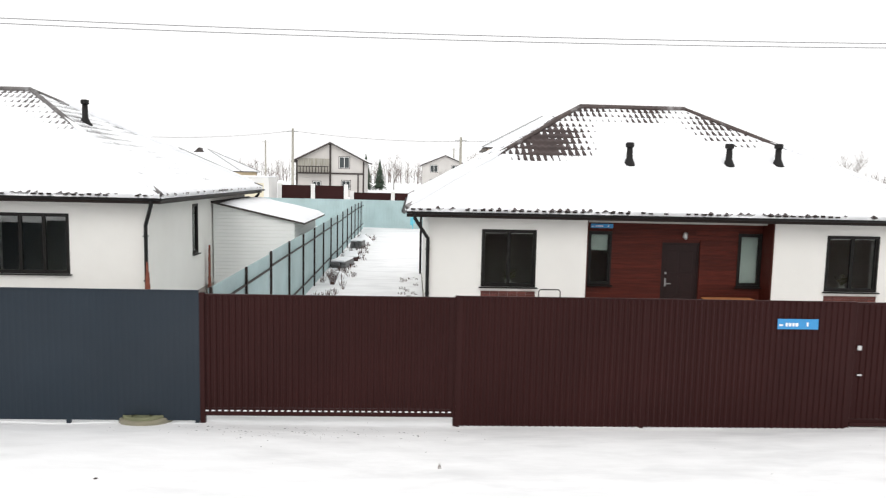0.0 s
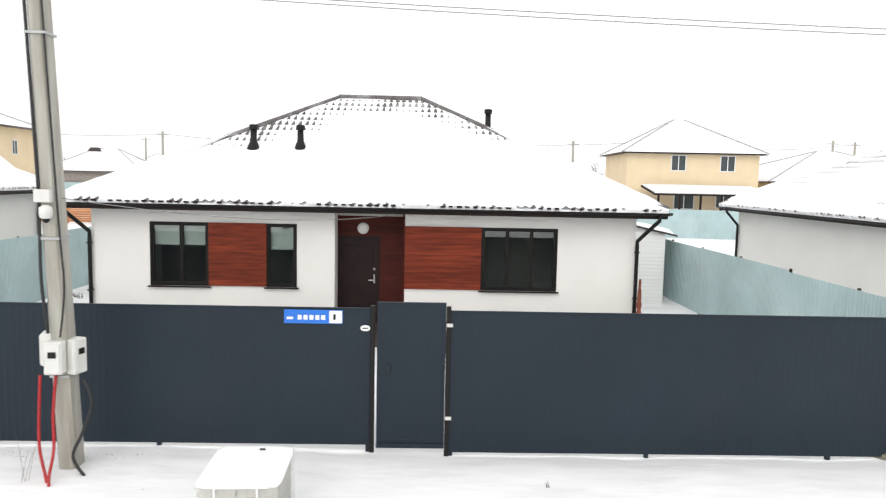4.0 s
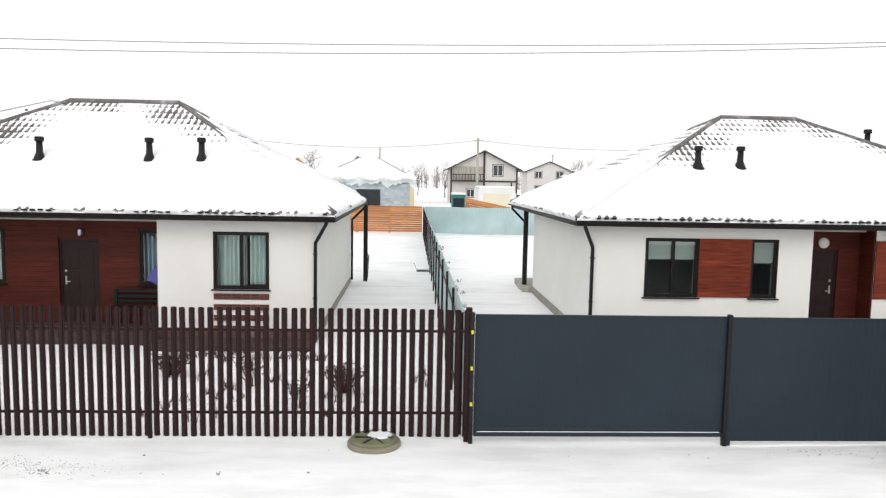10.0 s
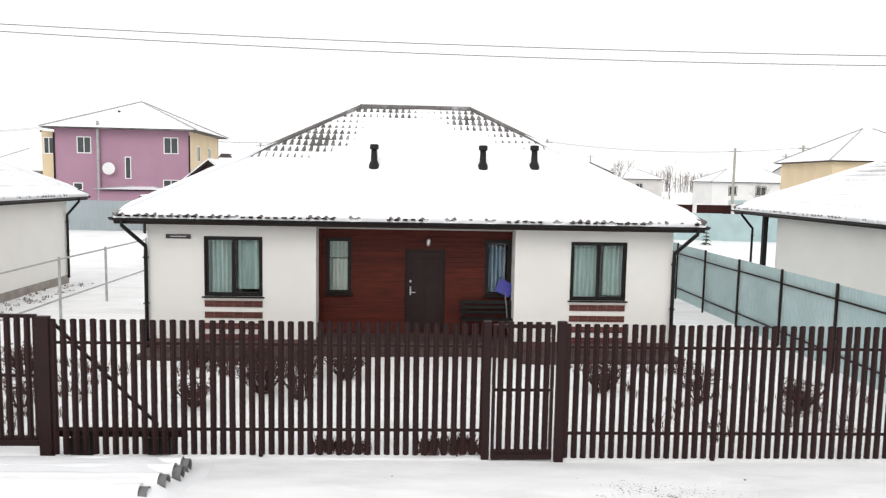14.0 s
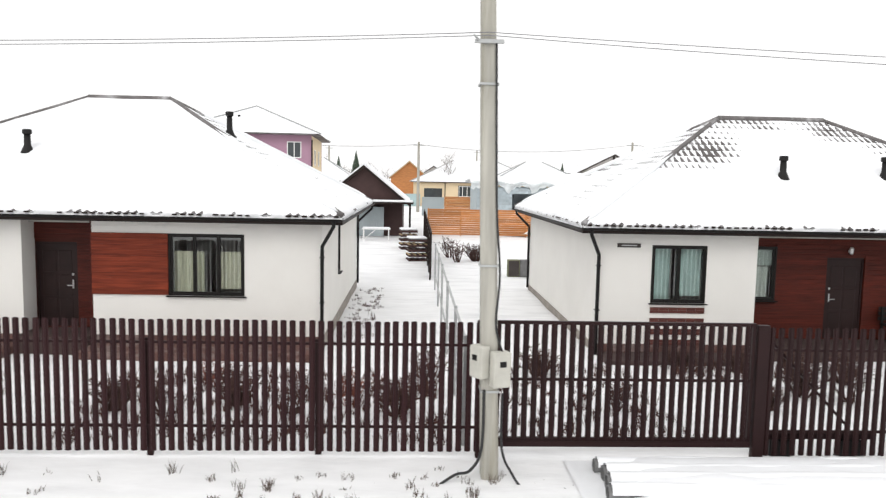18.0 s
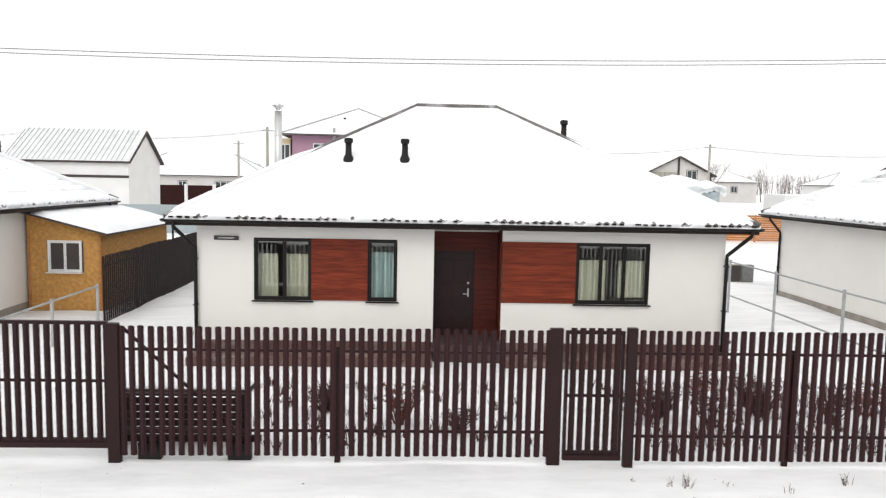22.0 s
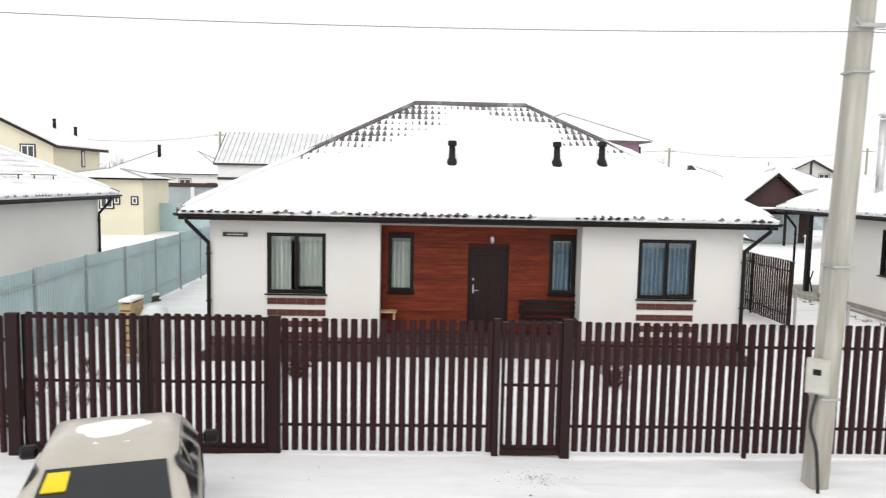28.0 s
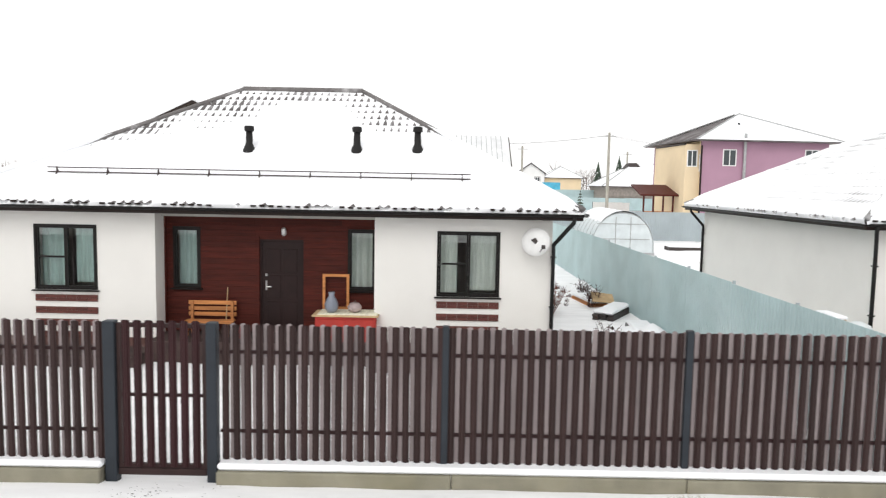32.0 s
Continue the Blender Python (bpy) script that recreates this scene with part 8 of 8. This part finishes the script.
# stool and crate at house E
t = thing("stool", (-71.3, 7.0, 0.4), "small light wooden stool on the porch", "stool")
part("seat", Shape().box(0, -0.16, 0.56, 0.46, 0.16, 0.6, 0.008), M["wood_raw"], t)
for x in (0.03, 0.38):
    for y in (-0.13, 0.09):
        part("leg", Shape().box(x, y, 0, x + 0.045, y + 0.045, 0.56), M["wood_raw"], t)
t = thing("crate", (-76.75, 5.3, 0.08), "light wooden crate under a snowy sheet", "crate")
t.scale = (0.5, 1, 1)
for r in range(8):
    part("slat", Shape().box(0, 0, 0.02 + 0.16 * r, 0.5, 0.02, 0.15 + 0.16 * r, 0.004), M["wood_raw"], t)
    part("slat", Shape().box(0, 0.7, 0.02 + 0.16 * r, 0.5, 0.72, 0.15 + 0.16 * r, 0.004), M["wood_raw"], t)
for x in (0.0, 0.45):
    part("post", Shape().box(x, 0.02, 0, x + 0.05, 0.07, 1.3), M["wood_raw"], t)
    part("side", Shape().box(x, 0.07, 0.1, x + 0.03, 0.7, 1.26), M["wood_raw"], t)
part("snow_cap", Shape().box(-0.03, -0.03, 1.31, 0.53, 0.75, 1.37, 0.03), M["roof_snow"], t)
t = thing("water_butt", (-75.5, 16.8, ground_z(-75.5, 16.8)), "black plastic water butt by the house wall", "barrel")
part("body", Shape().lathe([(0.17, 0), (0.19, 0.2), (0.19, 0.42), (0.17, 0.45), (0.15, 0.43)], 0, 0, 14), M["black_trim"], t, smooth=True)
t = thing("snowed_bag", (-76.1, 5.6, 0.08), "pale sack under snow beside the crate", "sack")
part("sack", Shape().lathe([(0.34, 0), (0.38, 0.4), (0.36, 0.9), (0.24, 1.15), (0.08, 1.22)], 0, 0, 14), M["film"], t, smooth=True)
# table, frame and vases at house F
t = thing("table", (-87.45, 6.55, 0.36), "red-painted cupboard table on the porch", "table")
part("tabletop", Shape().box(-0.04, -0.3, 0.7, 1.4, 0.4, 0.735, 0.006), M["wood_raw"], t)
M["red_paint"] = mat("red_paint", (0.42, 0.03, 0.02), 0.5, vary=0.15, scale=3)
part("body", Shape().box(0.02, -0.24, 0.06, 1.34, 0.34, 0.7, 0.01), M["red_paint"], t, "red painted body")
for k in range(2):
    part("door", Shape().box(0.06 + 0.64 * k, -0.258, 0.12, 0.66 + 0.64 * k, -0.241, 0.64, 0.006), M["red_paint"], t)
for x in (0.04, 1.26):
    for y in (-0.22, 0.26):
        part("leg", Shape().box(x, y, 0, x + 0.06, y + 0.06, 0.06), M["far_dark"], t)
single("snowy_cloth", Shape().box(0, -0.28, 0, 1.3, 0.36, 0.025, 0.01), M["curtain_cream"], (-87.38, 6.55, 1.097), "pale cloth on the red table", "cloth")
t = thing("vase", (-87.1, 6.5, 1.125), "grey-blue ceramic vase on the table", "vase")
part("body", Shape().lathe([(0.09, 0), (0.14, 0.08), (0.15, 0.18), (0.1, 0.3), (0.06, 0.36), (0.075, 0.44), (0.06, 0.45)], 0, 0, 18), mat("vase_glaze", (0.2, 0.22, 0.27), 0.3), t, smooth=True)
t = thing("pumpkin", (-86.6, 6.55, 1.125), "pale grey-pink gourd on the table", "gourd")
part("fruit", Shape().lathe([(0.04, 0.0), (0.14, 0.04), (0.16, 0.12), (0.1, 0.2), (0.03, 0.215)], 0, 0, 14), mat("gourd", (0.4, 0.32, 0.31), 0.6, vary=0.2), t, smooth=True)
part("stalk", Shape().tube([(0, 0, 0.21), (0.02, 0, 0.27)], 0.014, 6), M["weed"], t)
t = thing("picture_frame", (-87.38, 6.99, 1.1), "empty wooden frame leaning on the porch wall", "frame")
part("frame", ring(Shape(), 0, 0.6, 0.0, 0.8, 0, 0.03, 0.06), M["wood_orange"], t)
t = thing("bucket", (-89.05, 6.55, 0.4), "red plastic bucket by the door", "bucket")
part("body", Shape().lathe([(0.11, 0), (0.15, 0.32), (0.16, 0.33), (0.14, 0.33), (0.1, 0.04)], 0, 0, 16), M["red_hose"], t, smooth=True)
t = thing("broom", (-89.55, 7.0, 0.4), "broom leaning on the porch wall", "broom")
part("handle", Shape().tube([(0, -0.08, 0.2), (0.02, 0.03, 1.15)], 0.013, 6), M["wood_raw"], t)
part("head", Shape().box(-0.12, -0.12, 0.0, 0.12, -0.05, 0.22, 0.02), M["weed"], t)

# snow guards on house F
for xa, xb, side in ((-93.45, -84.1, 0),):
    t = thing("snow_guard", (xa, 6.9, 0), "thin dark tubular snow guard along the roof", "snow guard", "snow guards")
    for dz in (0.1, 0.2):
        part("rail", Shape().tube([(0, 0, 3.98 + dz), (xb - xa, 0, 3.98 + dz)], 0.014, 6), M["tile_metal"], t)
    for k in range(9):
        x = 0.2 + (xb - xa - 0.4) * k / 8
        part("bracket", Shape().add([(x, 0.0, 4.2), (x, 0.1, 4.0), (x, -0.1, 3.9), (x + 0.02, 0.0, 4.2), (x + 0.02, 0.1, 4.0), (x + 0.02, -0.1, 3.9)], [(0, 1, 2), (3, 5, 4), (0, 3, 4, 1), (1, 4, 5, 2), (2, 5, 3, 0)]), M["tile_metal"], t)
t = thing("snow_guard", (-82.55, 8.6, 0), "thin dark tubular snow guard along the roof", "snow guard", "snow guards")
for k in range(3):
    part("rail", Shape().tube([(0, 0.1 + 2.1 * k, 4.08), (0, 1.7 + 2.1 * k, 4.08)], 0.016, 6), M["tile_metal"], t)
    for y in (0.3, 1.5):
        part("bracket", Shape().box(-0.03, y + 2.1 * k, 3.75, 0.0, y + 0.02 + 2.1 * k, 4.09), M["tile_metal"], t)

# lumber and rubble under snow
rng = random.Random(41)


def lumber(x, y, turn, n, length, label, material="wood_raw", snow=True):
    t = thing("board_stack", (x, y, ground_z(x, y) - 0.02), label, "boards", "board stacks", turn)
    for k in range(n):
        r, c = divmod(k, 3)
        part("board", Shape().box(-length / 2 + 0.2 * rng.random(), -0.33 + 0.22 * c, 0.02 + 0.06 * r, length / 2 - 0.2 * rng.random(), -0.15 + 0.22 * c, 0.07 + 0.06 * r, 0.005), M[material], t)
    if snow:
        top = 0.02 + 0.06 * ((n + 2) // 3)
        part("snow_cap", Shape().box(-length / 2 + 0.1, -0.32, top, length / 2 - 0.1, 0.3, top + 0.09, 0.04), M["roof_snow"], t)
    return t


lumber(-0.45, 18.6, 80, 12, 1.6, "stack of boards under snow beside the fence", "pipe_grey")
lumber(-0.35, 21.6, 95, 9, 2.2, "stack of boards under snow beside the fence", "far_brown")
lumber(-0.4, 26.5, 84, 18, 1.2, "stack of boards under snow beside the fence", "pipe_grey")
lumber(-79.5, 12.6, 60, 9, 2.2, "loose boards under snow beside the pale fence", "far_dark")
lumber(-79.75, 15.0, 100, 6, 2.0, "loose boards under snow beside the pale fence", "wood_orange")
lumber(-79.3, 10.2, 85, 6, 1.5, "low stack of boards covered with snow", "pipe_grey")
lumber(-80.4, 9.2, 40, 3, 3.0, "old boards lying against the house", "far_dark")
for bx, by, bm in ((-73.2, 72.5, "far_dark"), (-71.0, 74.5, "pipe_grey"), (-69.6, 71.5, "wood_raw"), (-75.0, 70.5, "far_brown"), (-66.0, 70.8, "pipe_grey"), (-62.5, 72.8, "wood_orange")):
    lumber(bx, by, 35 * math.sin(bx), 15, 2.4, "heap of old boards under snow behind the fence", bm)
lumber(-20.8, 22.0, 92, 3, 3.0, "boards lying along the fence", "pipe_grey")
for x, y, r in ((-79.45, 17.9, 0.45), (-0.2, 15.2, 0.35), (-79.2, 9.4, 0.5), (0.9, 9.6, 0.35), (-78.9, 29.0, 0.4), (-72.0, 70.0, 1.1), (-68.2, 73.6, 0.9), (-76.4, 72.5, 1.3), (-64.6, 70.4, 1.0), (-0.3, 29.5, 0.6), (-38.8, 9.0, 0.3), (-77.9, 31.5, 0.5)):
    s = Shape()
    for j in range(6):
        for i in range(12):
            a, q = 6.283 * i / 12, r * (1 - (j / 5) ** 2 * 0.95)
            g = 1 + 0.25 * wobble(math.cos(a) + x, math.sin(a) + j * 0.3, 1.5, y)
            s.v.append((math.cos(a) * q * g, math.sin(a) * q * g * 1.2, -0.1 + (0.1 + r * 0.75) * j / 5))
    s.f = [(12 * j + i, 12 * j + (i + 1) % 12, 12 * j + 12 + (i + 1) % 12, 12 * j + 12 + i) for j in range(5) for i in range(12)] + [tuple(range(60, 72))]
    single("snow_mound", s, M["roof_snow"], (x, y, ground_z(x, y)), "rounded snow-covered mound of garden waste", "mound", "snow mounds", smooth=True)
t = thing("firewood_box", (-79.55, 13.9, 0.25), "broken brown wooden box among the boards", "box")
part("side", slab(Shape(), [(-0.35, -0.2, 0.05), (0.35, -0.25, 0.0), (0.35, 0.08, 0.22), (-0.35, 0.08, 0.3)], 0.03), M["wood_raw"], t)
part("side", slab(Shape(), [(-0.35, 0.1, 0.3), (0.35, 0.1, 0.22), (0.35, 0.35, 0.05), (-0.35, 0.35, 0.05)], 0.03), M["wood_dark"], t)

# rusty streaks below the downpipe of house B
for x, y, w, z0, z1, turn in ((-4.0, 6.33, 0.2, 0.1, 1.7, 0), (-3.985, 11.6, 0.25, 0.1, 1.6, 90)):
    s, n = Shape(), 22
    rg = random.Random(int(x * y))
    for i in range(n + 1):
        u = i / n
        ww = w * (1 - 0.75 * u) * (0.7 + 0.6 * rg.random())
        s.v += [(-ww * 0.5, 0, z0 + (z1 - z0) * u), (ww * 0.5, 0, z0 + (z1 - z0) * u), (-ww * 0.3, -0.05, z0 + (z1 - z0) * u), (ww * 0.3, -0.05, z0 + (z1 - z0) * u)]
    s.f = [q for i in range(n) for k in [4 * i] for q in ((k, k + 4, k + 6, k + 2), (k + 2, k + 6, k + 7, k + 3), (k + 3, k + 7, k + 5, k + 1))] + [(0, 2, 3, 1), (4 * n, 4 * n + 1, 4 * n + 3, 4 * n + 2)]
    single("climbing_plant", s, M["shrub_rust"], (x, y, 0), "withered rust-brown climber along the downpipe", "plant", "withered climbers", turn)
M["cyan_paint"] = mat("cyan_paint", (0.12, 0.5, 0.62), 0.5, vary=0.2, scale=4)
t = thing("paint_stain", (2.42, 34.88, 0.36), "cyan paint splash on the pale fence", "stain")
for k, (x, z, w, h) in enumerate(((0, 0.4, 0.2, 0.5), (0.07, 0.15, 0.07, 0.9), (0.16, 0.5, 0.06, 0.4))):
    part("splash", Shape().box(x - w / 2, -0.004 - 0.002 * k, z, x + w / 2, 0.003, z + h, 0.001), M["cyan_paint"], t)

# dirty grit trodden into the snow
rng = random.Random(19)
s = Shape()
for cx, cy, rx, ry, n in ((-26.5, -1.1, 1.0, 0.35, 420), (-68.4, -0.6, 0.6, 0.3, 220), (-14.5, -0.5, 2.2, 0.25, 60), (1.0, -0.6, 2.2, 0.6, 110), (-57.0, -0.7, 2.0, 0.5, 60), (-73.0, -0.5, 2.5, 0.4, 60), (-37.5, -0.8, 1.5, 0.4, 40), (-88.1, -0.7, 0.8, 0.6, 60)):
    for _ in range(2 * n):
        x, y, r = cx + rng.gauss(0, 0.5) * rx, cy + rng.gauss(0, 0.5) * ry, 0.004 + 0.011 * rng.random() ** 2
        z = ground_z(x, y)
        a = rng.random() * 3.1
        c, d = math.cos(a) * r * 1.6, math.sin(a) * r * 1.6
        s.add([(x - c, y - d, z - 0.004), (x + d * 0.6, y - c * 0.6, z - 0.004), (x + c, y + d, z - 0.004), (x - d * 0.6, y + c * 0.6, z - 0.004), (x, y, z + r * 0.45)], [(0, 1, 4), (1, 2, 4), (2, 3, 4), (3, 0, 4)])
single("grit", s, M["pipe_grey"], (0, 0, 0), "grey grit trodden into the snow along the fences", "grit", kind="stuff")

# raised garden beds under snow
for x, y, w, d in ((-86.2, 32.8, 3.2, 1.0), (-82.6, 35.2, 2.6, 1.0), (-85.3, 37.6, 3.6, 1.0), (-81.8, 31.0, 1.6, 0.9), (-71.0, 34.6, 3.0, 1.0), (-66.3, 32.8, 2.6, 1.0)):
    g = ground_z(x, y)
    t = thing("garden_bed", (x, y, g), "raised garden bed with dark edging boards under snow", "garden bed", "garden beds")
    for ya in (0, d - 0.04):
        part("edge_board", Shape().box(0, ya, -0.15, w, ya + 0.04, 0.2, 0.006), M["far_dark"], t)
    for xa in (0, w - 0.04):
        part("edge_board", Shape().box(xa, 0.041, -0.15, xa + 0.04, d - 0.041, 0.2, 0.006), M["far_dark"], t)
    part("snow_bed", Shape().box(0.045, 0.045, -0.1, w - 0.045, d - 0.045, 0.26, 0.06), M["roof_snow"], t)

# withered plants and leaves left standing in the gardens
rng = random.Random(23)
s = Shape()
for xa, xb, ya, yb, n, h in ((-46.8, -40.2, 0.6, 4.6, 260, 0.3), (-39.4, -36.0, 0.7, 5.5, 170, 0.24), (-42.9, -41.9, 7.5, 17.0, 60, 0.13), (-81.8, -79.4, 1.0, 8.0, 80, 0.4), (-26.0, -20.8, 0.8, 4.0, 40, 0.25), (-54.0, -48.6, 0.8, 4.4, 90, 0.25), (-82.1, -80.2, 14.0, 25.0, 60, 0.3), (-0.8, 0.3, 9.0, 33.0, 90, 0.25), (2.1, 2.7, 8.0, 16.0, 30, 0.12), (-20.2, -19.4, 6.0, 33.0, 60, 0.18), (-36.2, -35.6, 6.0, 6.7, 12, 0.2), (-31.6, -30.7, 0.3, 0.7, 70, 0.18), (-29.9, -29.0, 0.3, 0.7, 90, 0.2), (-35.0, -32.0, 4.4, 5.8, 80, 0.25), (-26.5, -23.2, 4.8, 5.8, 60, 0.2), (-78.6, -76.0, 1.0, 5.0, 45, 0.35), (-84.0, -76.0, 26.0, 35.0, 60, 0.3), (-56.6, -55.9, 8.0, 16.0, 30, 0.12)):
    for _ in range(n):
        x, y = rng.uniform(xa, xb), rng.uniform(ya, yb)
        tuft(s, x, y, ground_z(x, y) - 0.02, h * rng.uniform(0.5, 1.2), 9, 0.12, rng, 0.007)
single("withered_plants", s, M["shrub"], (0, 0, 0), "withered brown plants standing out of the garden snow", "plants", kind="stuff")

# snowed garden furniture behind house D
t = thing("garden_table", (-44.3, 37.2, 0.14), "white metal garden table frame under snow", "table")
part("tabletop", Shape().box(0, 0, 0.78, 1.9, 0.8, 0.82, 0.006), M["white_frame"], t)
part("snow_cap", Shape().box(0.04, 0.04, 0.822, 1.86, 0.76, 0.92, 0.04), M["roof_snow"], t)
for x in (0.08, 1.75):
    for y in (0.06, 0.68):
        part("leg", Shape().box(x, y, -0.2, x + 0.06, y + 0.06, 0.78), M["white_frame"], t)
part("brace", Shape().tube([(0.12, 0.1, 0.1), (0.9, 0.1, 0.76)], 0.025, 6), M["white_frame"], t)
for px, py in ((-41.6, 32.0), (-41.1, 26.0)):
    t = thing("pallet_stack", (px, py, ground_z(px, py) - 0.03), "weathered wooden pallets stacked under snow", "pallets", "pallet stacks", 8)
    for r in range(5):
        z = 0.26 * r
        for y in (0.0, 0.5, 1.0):
            part("bearer", Shape().box(0, y, z, 1.0, y + 0.1, z + 0.1, 0.005), M["far_brown"], t)
        for x in (0.0, 0.29, 0.58, 0.87):
            part("slat", Shape().box(x, 0, z + 0.1, x + 0.13, 1.1, z + 0.125, 0.004), M["wood_raw"] if r % 2 else M["far_brown"], t)
    part("snow_cap", Shape().box(0.02, 0.02, 1.17, 0.98, 1.08, 1.28, 0.05), M["roof_snow"], t)
